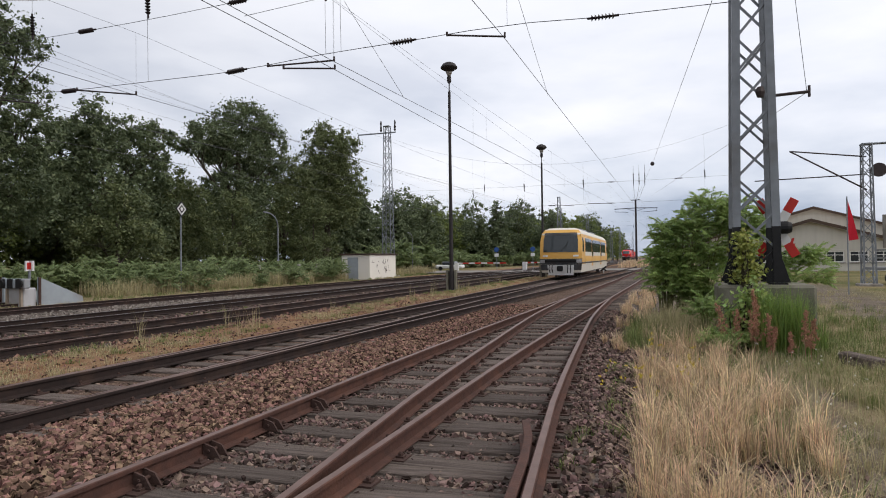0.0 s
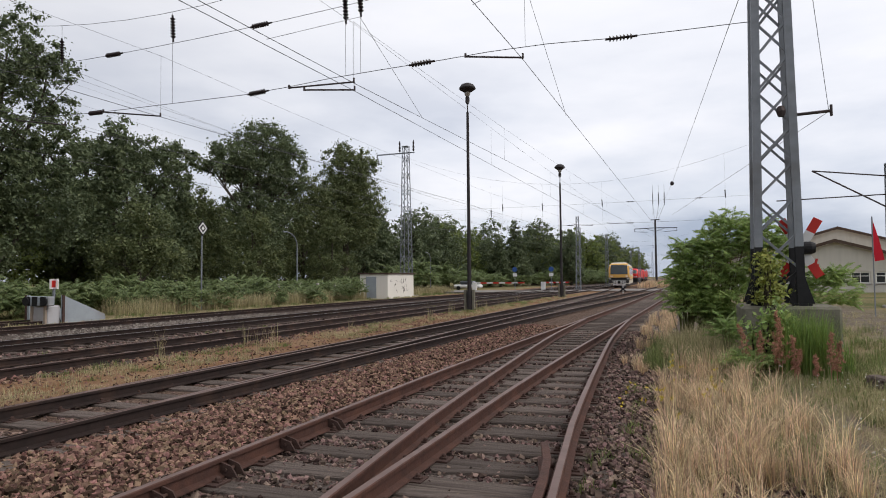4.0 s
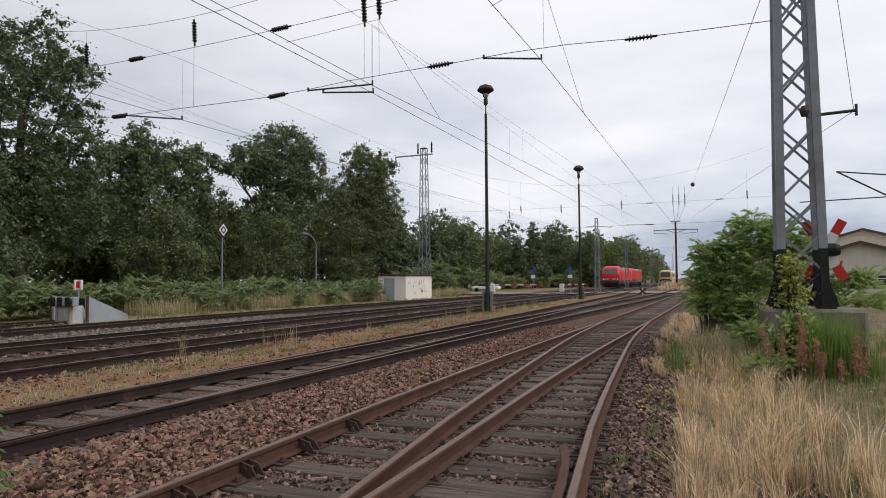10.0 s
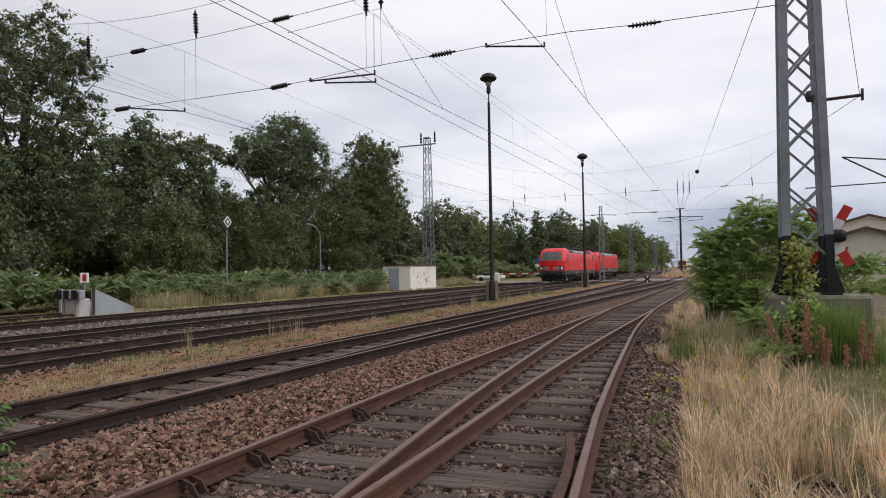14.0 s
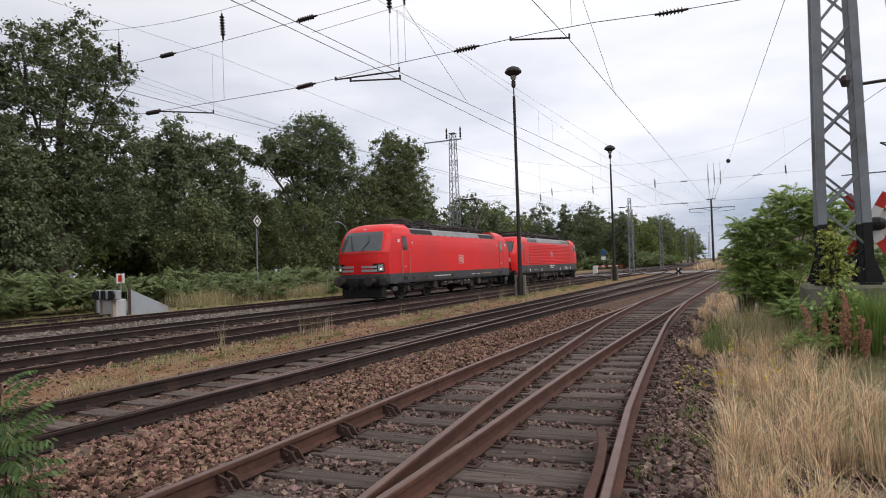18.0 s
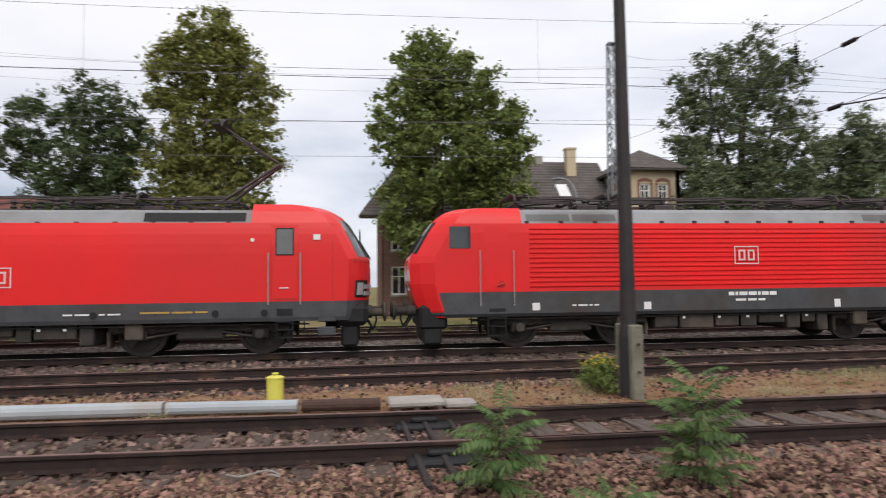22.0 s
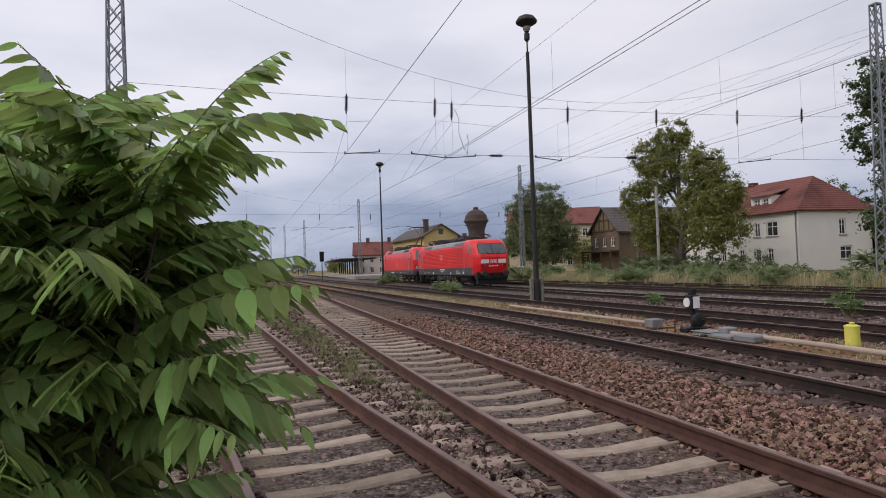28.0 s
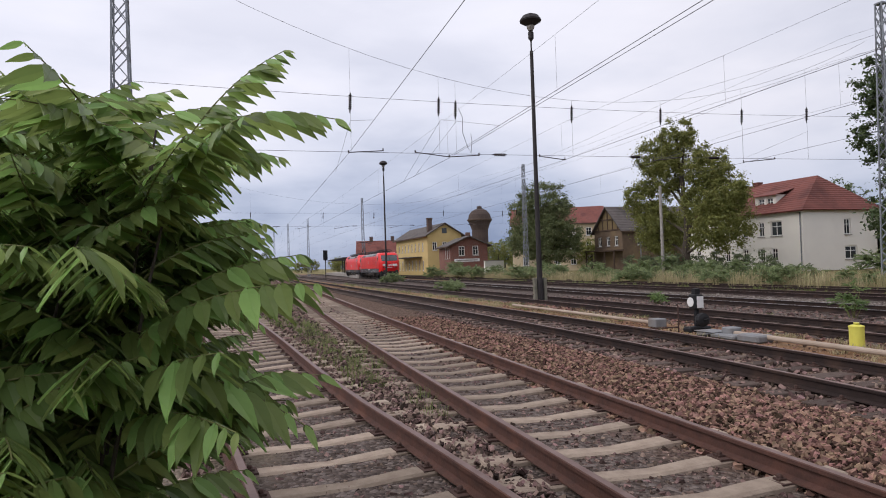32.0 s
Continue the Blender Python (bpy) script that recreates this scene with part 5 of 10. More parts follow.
big_mast()
lattice_mast(-33, 14.6, -0.25, 14.95, 0.75, 0.36, 0.62, "tall grey lattice catenary mast beside the tracks", "lattice masts")
lattice_mast(-33, -24.6, -0.25, 14.75, 0.75, 0.36, 0.62, "tall grey lattice catenary mast beside the tracks", "lattice masts")
lattice_mast(3.75, -25.5, -0.1, 15.0, 0.8, 0.4, 0.7, "tall grey lattice catenary mast behind bushes", "lattice masts")
ml = lattice_mast(-27.55, 62.0, -0.25, 15.7, 1.05, 0.55, 0.9, "tall grey lattice mast with a side arm and insulators", "lattice masts")
part("side_arm", Mesh().box(-3.4, 1.0, -0.05, 0.05, 15.0, 15.12).tube((-3.4, 0, 15.0), (-3.1, 0, 14.0), 0.05, n=5), M_GALV, ml)
for xx in (-0.7, 0.9):
    part("insulator", Mesh().turned([(0.05, 15.2), (0.13, 15.35), (0.07, 15.5), (0.13, 15.65), (0.07, 15.8), (0.11, 16.1), (0.04, 16.4)], 8, pose(xx, 0, 0)), M_INSUL, ml)
lamp_post(-10.8, 32.6, 12.3)
lamp_post(-9.8, 54.6, 11.4)
lamp_post(-9.15, 4.2, 12.3)
lamp_post(-12.2, -24.3, 12.3)
lamp_post(-15.5, -67, 13.3)


def span_z(x, x0, x1, z0, z1, low):
    """Height of a hanging wire between two fixings."""
    if isinstance(z0, tuple):
        pts = sorted((z0, z1, *low))
        return float(np.interp(x, [p[0] for p in pts], [p[1] for p in pts]))
    s = (x - x0) / (x1 - x0)
    return z0 + (z1 - z0) * s - 4 * low * s * (1 - s)


def hanging_insulator(m, p, q, r=0.075):
    """Ribbed insulator between two points."""
    p, q = Vector(p), Vector(q)
    d = q - p
    n = 7
    for k in range(n):
        a, b = p + d * ((k + 0.15) / n), p + d * ((k + 0.6) / n)
        m.tube(a, b, r, r * 0.55, 8)
    m.tube(p - d * 0.15, q + d * 0.15, r * 0.35, n=6)


def head_span(y, xa, xb, za, zb, upper, lower, low, lay, hang, arms, high=()):
    """A head span between two masts: top rope, two cross wires, insulators, droppers and steady arms."""
    t = thing("head_span", "cross-span of catenary wires with dark insulators between two masts", "catenary span", Matrix.Translation((0, y, 0)), "head spans")
    n = 24
    xs = [xa + (xb - xa) * k / n for k in range(n + 1)]
    part("top_rope", Mesh().line([Vector((x, 0, span_z(x, xa, xb, za, zb, low))) for x in xs], 0.007, 5), M_WIRE, t)
    part("upper_wire", Mesh().line([Vector((x, 0, span_z(x, xa, xb, upper[0], upper[1], upper[2]))) for x in xs], 0.008, 5), M_WIRE, t)
    part("lower_wire", Mesh().line([Vector((x, 0, span_z(x, xa, xb, lower[0], lower[1], lower[2]))) for x in xs], 0.009, 5), M_WIRE, t)
    for x in lay:
        z = span_z(x, xa, xb, *lower)
        zb2 = span_z(x + 0.5, xa, xb, *lower)
        m = Mesh()
        hanging_insulator(m, (x - 0.25, 0, z), (x + 0.28, 0, zb2), 0.075)
        part("insulator", m, M_INSUL, t, "dark ribbed insulator")
    for x in high:
        m = Mesh()
        hanging_insulator(m, (x - 0.27, 0, span_z(x - 0.27, xa, xb, *upper)), (x + 0.27, 0, span_z(x + 0.27, xa, xb, *upper)), 0.075)
        part("insulator", m, M_INSUL, t, "dark ribbed insulator")
    for x, dz in hang:
        zt = span_z(x, xa, xb, za, zb, low)
        zu = span_z(x, xa, xb, *upper)
        zl = span_z(x, xa, xb, *lower)
        part("dropper", Mesh().line([Vector((x, 0, zt)), Vector((x + 0.02, 0, zl))], 0.005, 4), M_WIRE, t)
        m = Mesh()
        hanging_insulator(m, (x, 0, zu + dz), (x + 0.03, 0, zu + dz - 0.62), 0.082)
        part("insulator", m, M_INSUL, t, "dark ribbed insulator")
    for x0, x1, z0, z1 in arms:
        part("steady_arm", Mesh().tube((x0, 0, z0), (x1, 0, z1), 0.022, n=6).tube((x0, 0, z0 - 0.02), (x0, 0, z0 + 0.08), 0.03, n=6).tube((x1, 0, z1 - 0.02), (x1, 0, z1 + 0.1), 0.025, n=6), M_PANTO, t, "dark steady arm")
    return t


head_span(14.5, 1.5, -33.0, 13.0, 14.6, (9.6, 9.35, 0.88), ((1.5, 6.93), (-33.0, 7.6), ((-1.22, 6.97), (-3.4, 7.09), (-6.03, 7.0), (-8.1, 6.97), (-10.9, 6.8), (-14.06, 6.83), (-17.0, 6.86))), 4.2,
          (-1.2, -6.0, -10.9, -16.9), ((-3.38, 1.9), (-7.72, 0.32), (-8.16, 0.22), (-13.92, 0.75), (-18.42, 0.72), (-23.4, 0.8)),
          ((-9.88, -7.9, 6.83, 6.76), (-9.4, -7.88, 6.72, 6.55), (-4.84, -3.42, 7.02, 6.81), (-16.6, -14.34, 6.85, 6.5), (-20.4, -18.2, 6.95, 6.6)), (-10.8, -16.2))
head_span(-25.5, 3.75, -33.0, 14.0, 13.1, (8.75, 8.95, 0.3), (6.3, 6.6, 0.06), 4.62,
          (-11.1, -18.0, -22.5), ((-4.62, 0.05), (-8.38, 0.1), (-9.13, 0.0), (-14.72, 0.05), (-19.5, 0.1), (-24.33, 0.2), (-28.55, 0.35)),
          ((-4.49, -5.91, 6.31, 6.41), (-7.28, -8.77, 6.38, 6.22), (-8.77, -10.13, 6.22, 6.32), (-13.02, -14.28, 6.34, 6.21), (-21.0, -19.0, 6.5, 6.27), (-26.3, -24.3, 6.5, 6.3)))
head_span(-79.5, 5, -38.0, 13.5, 13.5, (8.7, 8.7, 0.2), (7.0, 7.0, 0.1), 3.9,
          (-5.0, -14.5, -22.0, -30.0), ((-2.0, 0), (-10.61, 0), (-17.0, 0), (-26.3, 0.2), (-34.7, 0), (-36.8, 0.1)), ((-9.0, -7.2, 6.9, 6.6), (-13.8, -12.0, 6.9, 6.6), (-4.6, -2.8, 6.9, 6.6), (-20.6, -18.9, 6.9, 6.6), (-26.5, -24.7, 6.9, 6.6)))
head_span(62.0, 5.5, -27.5, 13.2, 14.6, (8.75, 8.75, 0.1), (6.75, 6.75, 0.1), 3.2,
          (-4.6, -10.2, -15.4), ((3.59, 0.55), (-7.16, 0.3), (-12.9, 0.2), (-16.95, 0.3), (-18.14, -0.2)),
          ((-6.7, -4.9, 6.72, 6.66), (-9.8, -8.1, 6.7, 6.55), (-14.6, -12.9, 6.7, 6.5), (-18.9, -17.2, 6.7, 6.5)), (-4.6, 1.4))
head_span(160.0, 6.0, -24.0, 13.4, 13.4, (9.2, 9.2, 0.2), (6.8, 6.8, 0.1), 3.4,
          (-6.0, -13.0), ((-2.6, 0.2), (-6.8, 0.1), (-11.4, 0.2), (-16.6, 0.1)), ((-5.0, -3.2, 6.7, 6.5), (-11.6, -9.9, 6.7, 6.5), (-17.0, -15.2, 6.7, 6.5)))
for x, y, h in ((6.0, 160.0, 13.6), (-24.0, 160.0, 13.8), (-12.0, 78.2, 8.9), (-12.5, 114, 9.0), (-12.4, 166, 8.6), (-11.0, 176, 8.8), (-9.0, 205, 9.0), (5, -79.5, 13.6), (-38.0, -79.5, 15.0), (-23.8, -122, 15), (-17.5, -160, 14), (-14, -176, 14), (-12, -205, 14)):
    lattice_mast(x, y, lift(x), h, 0.55, 0.3, 0.9, "distant grey lattice catenary mast", "lattice masts")

SPANS = [-230, -190, -150, -120, -79.5, -25.5, 14.5, 62, 110, 160, 205, 255, 305, 360]
# at the two near spans: x of the wire, height of the contact wire and of the messenger
AT_SPAN = {"siding": {62: (-2.6, 6.6, 8.1), 14.5: (-3.44, 6.79, 8.5), -25.5: (-4.49, 6.27, 7.7)},
           "third track": {62: (-7.0, 6.5, 8.0), 14.5: (-7.9, 6.53, 8.3), -25.5: (-8.72, 6.15, 7.85)},
           "turnout": {62: (-4.6, 6.6, 8.2), 14.5: (-7.92, 6.74, 8.36), -25.5: (-8.8, 6.26, 7.95)},
           "fourth track": {14.5: (-14.34, 6.48, 8.3), -25.5: (-14.15, 6.17, 7.85)},
           "running line": {14.5: (-18.2, 6.58, 8.2), -25.5: (-19.0, 6.25, 8.05)},
           "far track": {14.5: (-23.2, 6.6, 8.2), -25.5: (-24.3, 6.27, 7.9)}}
for c, y0, y1, dz, nm in ((C_MAIN, -120, 305, 6.4, "siding"), (C_THREE, -150, 305, 6.3, "third track"), (C_THREE_B, -25.5, 160, 6.4, "turnout"), (C_FOUR, -150, 110, 6.2, "fourth track"), (C_FIVE, -230, 360, 6.3, "running line"), (C_SIX, -150, 110, 6.3, "far track")):
    t = thing("overhead_line", "thin overhead contact wire and messenger above the %s" % nm, "overhead line", group="overhead lines")
    sp = [y for y in SPANS if y0 <= y <= y1]
    fix = [AT_SPAN[nm].get(y, (curve_at(c, y) + (0.25 if k % 2 else -0.25), dz, dz + 1.45)) for k, y in enumerate(sp)]
    cw, mw = [], []
    for (a, b), (p, q) in zip(zip(sp, sp[1:]), zip(fix, fix[1:])):
        for k in range(8):
            s = k / 8
            x, y = p[0] + (q[0] - p[0]) * s, a + (b - a) * s
            cw.append(Vector((x, y, p[1] + (q[1] - p[1]) * s)))
            mw.append(Vector((x, y, p[2] + (q[2] - p[2]) * s - 4 * (0.12 if nm == "third track" else 0.35) * s * (1 - s))))
    part("contact_wire", Mesh().line(cw, 0.008, 5), M_WIRE, t)
    hung = [(p, q) for p, q in zip(cw, mw) if p.y > {"siding": 61, "turnout": 14}.get(nm, -999)]
    part("messenger_wire", Mesh().line([q for _, q in hung], 0.0042, 5), M_WIRE, t)
    for p, q in hung[::2]:
        part("dropper", Mesh().line([p, q], 0.003, 4), M_WIRE, t)
# sloping stays that hold the lines fast below the cross-spans, and a looped jumper cable
t = thing("anchor_stays", "thin sloping stay wires between cross-span and contact wires", "overhead line")
for top, ends in (((-7.72, 14.5, 8.45), ((-7.65, 18.5, 6.75), (-8.12, 11.1, 6.72))), ((-3.4, 14.5, 8.75), ((-3.37, 20.1, 6.75), (-3.55, 11.1, 6.72))),
                  ((-4.6, -25.5, 7.6), ((-4.37, -19.9, 6.35), (-4.7, -30.4, 6.25))), ((-8.45, -25.5, 7.8), ((-8.62, -19.6, 6.25), (-8.7, -33.0, 6.15))),
                  ((-9.1, -25.5, 7.7), ((-8.75, -31.0, 6.15),)), ((-28.6, -25.5, 8.0), ((-24.3, -25.3, 6.5),))):
    for e in ends:
        part("stay", Mesh().line([Vector(top), Vector(e)], 0.006, 5), M_WIRE, t)
part("jumper", Mesh().line([Vector(p) for p in ((-9.2, -25.4, 8.3), (-9.35, -25.3, 7.9), (-9.3, -25.2, 7.2), (-9.5, -25.2, 6.6), (-9.65, -25.2, 6.35), (-9.75, -25.3, 6.9), (-9.7, -25.3, 7.2))], 0.012, 5), M_WIRE, t, "looped jumper cable")
part("guy", Mesh().line([Vector((1.28, 14.3, 7.6)), Vector((-0.96, 70.0, 11.26)), Vector((-4.25, 110, 10.9))], 0.008, 5), M_WIRE, t)
part("guy_weight", Mesh().turned([(0.08, 0), (0.2, 0.12), (0.2, 0.3), (0.08, 0.42)], 8, pose(-0.96, 70.0, 11.05)), M_INSUL, t)
part("guy", Mesh().line([Vector((2.46, 14.3, 7.9)), Vector((2.68, 14.0, 4.79)), Vector((-1.0, 62, 7.2))], 0.006, 5), M_WIRE, t)
# feeder wires beside the running line
fw = thing("feeder_line", "thin feeder wires high beside the running line", "overhead line")
for x, z in ((-30.5, 11.8), (-31.5, 13.2), (-21, 9.6)):
    pts = []
    for a, b in zip(SPANS[2:10], SPANS[3:11]):
        pts += [Vector((x, a + (b - a) * k / 6, z - 3.2 * k / 6 * (1 - k / 6) * 1.0)) for k in range(6)]
    part("wire", Mesh().line(pts, 0.005, 5), M_WIRE, fw)

# centre pole with arms on both sides beyond the crossing
t = thing("cantilever_pole", "dark steel pole with catenary arms on both sides", "catenary mast", Matrix.Translation((-4.25, 110, 0)))
part("pole", Mesh().tube((0, 0, 0), (0, 0, 10.9), 0.19, 0.14, 10), M_POST, t, "dark round pole")
for s in (-1, 1):
    part("arm", Mesh().tube((0, 0, 9.6), (s * 3.4, 0, 9.5), 0.06, n=6).tube((0, 0, 9.0), (s * 1.6, 0, 9.55), 0.035, n=6).tube((s * 3.3, 0, 9.5), (s * 3.3, 0, 9.0), 0.03, n=6).tube((s * 3.3, 0, 9.05), (s * 1.2, 0, 8.9), 0.035, n=6), M_POST, t)
part("top_beam", Mesh().box(-0.7, 0.7, -0.07, 0.07, 10.85, 10.98), M_POST, t)
for d in (-0.3, 0.6, 1.5):
    part("insulator_rod", Mesh().tube((d * 0.3, 0, 10.9), (d, 0, 13.4), 0.02, n=5).tube((d, 0, 15.2), (d, 0, 16.6), 0.02, n=5), M_POST, t)
    m = Mesh()
    hanging_insulator(m, (d, 0, 15.2), (d, 0, 13.5), 0.12)
    part("insulator", m, M_INSUL, t)

# ---- trees and bushes ----
M_LEAF_DARK = leaf_mat("dark_oak_leaves", (0.187, 0.224, 0.11), (0.053, 0.077, 0.044), 0.33, 0.2)
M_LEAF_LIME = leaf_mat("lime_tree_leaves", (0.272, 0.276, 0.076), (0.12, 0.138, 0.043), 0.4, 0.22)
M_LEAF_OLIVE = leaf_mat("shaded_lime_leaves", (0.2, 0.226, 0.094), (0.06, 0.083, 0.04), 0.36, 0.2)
M_LEAF_MID = leaf_mat("maple_leaves", (0.225, 0.265, 0.076), (0.10, 0.14, 0.043), 0.4, 0.22)
M_LEAF_CHESTNUT = leaf_mat("chestnut_leaves", (0.115, 0.155, 0.062), (0.04, 0.066, 0.03), 0.3, 0.2)
M_LEAF_BUSH = leaf_mat("bush_leaves", (0.125, 0.19, 0.05), (0.062, 0.105, 0.03))
M_BARK = mat("tree_bark", (0.085, 0.07, 0.055), (0.045, 0.037, 0.03), 3, 0.95, 0.8, stretch=(3, 3, 0.6))


def leaf_cloud(centres, radii, per, size, rnd, flat=0.8):
    """Small bent leaf cards round the given clump centres."""
    n = len(centres) * per
    c = np.repeat(centres, per, axis=0)
    r = np.repeat(radii, per)
    d = rnd.normal(size=(n, 3))
    d /= np.linalg.norm(d, axis=1)[:, None]
    p = c + d * (r * np.minimum(np.abs(rnd.normal(0.0, 0.62, n)) + 0.12, 1.7))[:, None] * np.array([1, 1, flat])
    nrm = d * 0.7 + rnd.normal(size=(n, 3)) * 0.6 + np.array([0, 0, 0.45])
    nrm /= np.linalg.norm(nrm, axis=1)[:, None]
    u = np.cross(nrm, rnd.normal(size=(n, 3)))
    u /= np.linalg.norm(u, axis=1)[:, None]
    w = np.cross(nrm, u)
    s = size * rnd.uniform(0.55, 1.35, n)[:, None]
    v = np.stack([p - u * s, p + w * s * 0.55 + nrm * s * 0.12, p + u * s, p - w * s * 0.55 + nrm * s * 0.12], axis=1)
    f = np.arange(n * 4).reshape(n, 4)
    return v.reshape(-1, 3), f


def crown_clumps(rnd, lobes, count):
    """Clump centres on and in a crown: lobes are (x, y, z, rx, rz)."""
    out, rad = [], []
    vol = np.array([s[3] * s[4] for s in lobes])
    for _ in range(count):
        x, y, z, rx, rz = lobes[rnd.choice(len(lobes), p=vol / vol.sum())]
        d = rnd.normal(size=3)
        d /= np.linalg.norm(d)
        k = rnd.uniform(0.15, 1.0) ** 0.5
        out.append((x + d[0] * rx * k, y + d[1] * rx * k, z + d[2] * rz * k))
        rad.append(rnd.uniform(0.55, 1.35) * (0.12 * rx + 0.36))
    return np.array(out), np.array(rad)


def tree(name, label, x, y, lobes, material, clumps=170, per=42, size=0.17, trunk=0.28, seed=1, group="", z0=None, fine=1.9):
    """A tapered trunk, limbs that reach into the lobes of the crown, and clumps of leaves with gaps between them."""
    rnd = np.random.default_rng(seed)
    z0 = lift(x) if z0 is None else z0
    t = thing(name, label, "tree", Matrix.Translation((x, y, z0)), group)
    top = max(l[2] for l in lobes)
    m = Mesh()
    pts = [Vector((0.15 * math.sin(k * 1.3 + seed), 0.15 * math.cos(k * 1.7 + seed), top * 0.9 * k / 6)) for k in range(7)]
    pts[0] = Vector((0, 0, -0.3))
    for k in range(6):
        m.tube(pts[k], pts[k + 1], trunk * (1.25 - 0.17 * k), trunk * (1.25 - 0.17 * (k + 1)), 8, False)
    for lx, ly, lz, rx, rz in lobes:
        a = pts[min(5, max(1, int(lz / top * 4)))]
        b = Vector((lx, ly, lz))
        mid = a.lerp(b, 0.5) + Vector((0, 0, -0.06 * (b - a).length))
        m.tube(a, mid, trunk * 0.45, trunk * 0.3, 6, False).tube(mid, b, trunk * 0.3, trunk * 0.12, 6, False)
        for _ in range(5):
            d = Vector(rnd.normal(size=3)).normalized()
            m.tube(mid.lerp(b, rnd.uniform(0, 1)), b + Vector((d.x * rx, d.y * rx, d.z * rz)) * 0.8, trunk * 0.16, 0.02, 5, False)
    part("trunk", m, M_BARK, t, "rough brown trunk and limbs")
    c, r = crown_clumps(rnd, lobes, int(clumps * (2.25 if fine > 1 else 1.0)))
    v, f = leaf_cloud(c, r, int(per * fine * (0.62 if fine > 1 else 1.0)), size * (0.76 if fine > 1 else 1.0), rnd, 0.78)
    soup("crown", v, f, material, t)
    return t


tree("park_tree", "tall dark leafy tree with an open crown", -43, 29.0, [(0, 0.8, 17.9, 2.9, 3.0), (0, -2.8, 16.2, 2.6, 2.6), (0, 3.8, 16.4, 2.3, 2.8), (0, -4.2, 12.8, 2.4, 2.6), (0, 4.2, 12, 2.6, 3.2), (0, 0, 13, 3.4, 3.6), (0, -3.2, 8.6, 3.0, 3.4), (0, 3.4, 7.6, 3.6, 4.2), (0, -1.5, 5.0, 3.4, 3.2), (0, 0.5, 9, 3.2, 3.4)], M_LEAF_DARK, 370, 62, 0.18, 0.42, 1)
tree("park_tree", "broad dark green park tree", -46, 43.5, [(0, -1.5, 13.0, 3.4, 3.1), (0, -4.0, 10.8, 2.8, 3.2), (0, 2.4, 11.8, 2.7, 2.9), (0, 5.6, 13.2, 1.5, 2.2), (0, 4.2, 8.6, 3.2, 3.4), (0, -2, 7, 4.5, 4), (0, 2, 5, 4, 3.4)], M_LEAF_DARK, 330, 60, 0.21, 0.4, 2)
tree("oak_tree", "dark broad-crowned oak tree on a bare trunk", -45, 60, [(0, 0.8, 17.1, 3.9, 2.9), (0, -4.6, 15.2, 2.6, 1.8), (0, -7.6, 13.6, 1.8, 0.8), (0, 5.8, 16.3, 2.6, 2.2), (0, 5.6, 13.6, 2.9, 1.5), (0, 0, 14.2, 4.2, 1.9), (0, -3.4, 12.9, 2.0, 1.0), (0, 2.6, 12.0, 2.4, 1.0), (0, -2.2, 10.2, 2.6, 1.8), (0, 2.6, 9.4, 3.0, 2.2), (0, -0.5, 7.2, 3.6, 2.4)], M_LEAF_DARK, 330, 60, 0.2, 0.5, 3)
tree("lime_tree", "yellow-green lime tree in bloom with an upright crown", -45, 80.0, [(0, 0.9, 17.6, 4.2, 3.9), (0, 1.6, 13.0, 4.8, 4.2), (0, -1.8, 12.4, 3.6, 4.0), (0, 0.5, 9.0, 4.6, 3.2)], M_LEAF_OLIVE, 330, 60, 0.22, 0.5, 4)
tree("lime_tree", "yellow-green lime tree in bloom with an upright crown", -45, -9.6, [(0, 0.1, 18.0, 2.7, 3.4), (0, -2.2, 16, 1.8, 2.6), (0, 2.6, 15.9, 2.4, 3.4), (0, 2.8, 11.4, 2.5, 3.6), (0, -0.6, 12.4, 2.8, 3.6), (0, -1.8, 8.4, 2.5, 3.4), (0, 1.5, 7, 3.2, 3.4)], M_LEAF_LIME, 360, 60, 0.2, 0.42, 5)
tree("maple_tree", "full green maple tree in front of the station house", -38.6, 5.6, [(0, -0.8, 14.9, 2.2, 3.1), (0, 1.8, 13.9, 2.2, 2.5), (0, -2.3, 11.8, 1.9, 2.8), (0, 3.6, 10.8, 2.5, 3.0), (0, 0.5, 10.2, 2.9, 3.6), (0, -1.6, 7.2, 2.1, 3.2), (0, 3.4, 6.7, 2.7, 3.2), (0, 0.5, 3.8, 2.8, 2.3)], M_LEAF_MID, 380, 60, 0.2, 0.42, 6)
tree("chestnut_tree", "dark open-crowned tree behind the lattice mast", -46, -29.5, [(0, -4.2, 14.2, 2.5, 2.6), (0, -5.2, 10.8, 2.0, 2.6), (0, -2.2, 12, 2.6, 3.6), (0, -1.5, 15.8, 1.8, 2.0), (0, 1.9, 15.4, 2.0, 2.0), (0, 4.5, 13.4, 1.8, 1.6), (0, 3.1, 11.2, 2.2, 1.2), (0, -2.5, 8, 2.8, 2.8), (0, -3, 5, 3, 2.8), (0, 0.4, 8.2, 2.4, 2.4), (0, 0.8, 12.6, 1.9, 1.9), (0, 0.4, 4.8, 2.8, 2.4)], M_LEAF_CHESTNUT, 330, 60, 0.18, 0.42, 7)
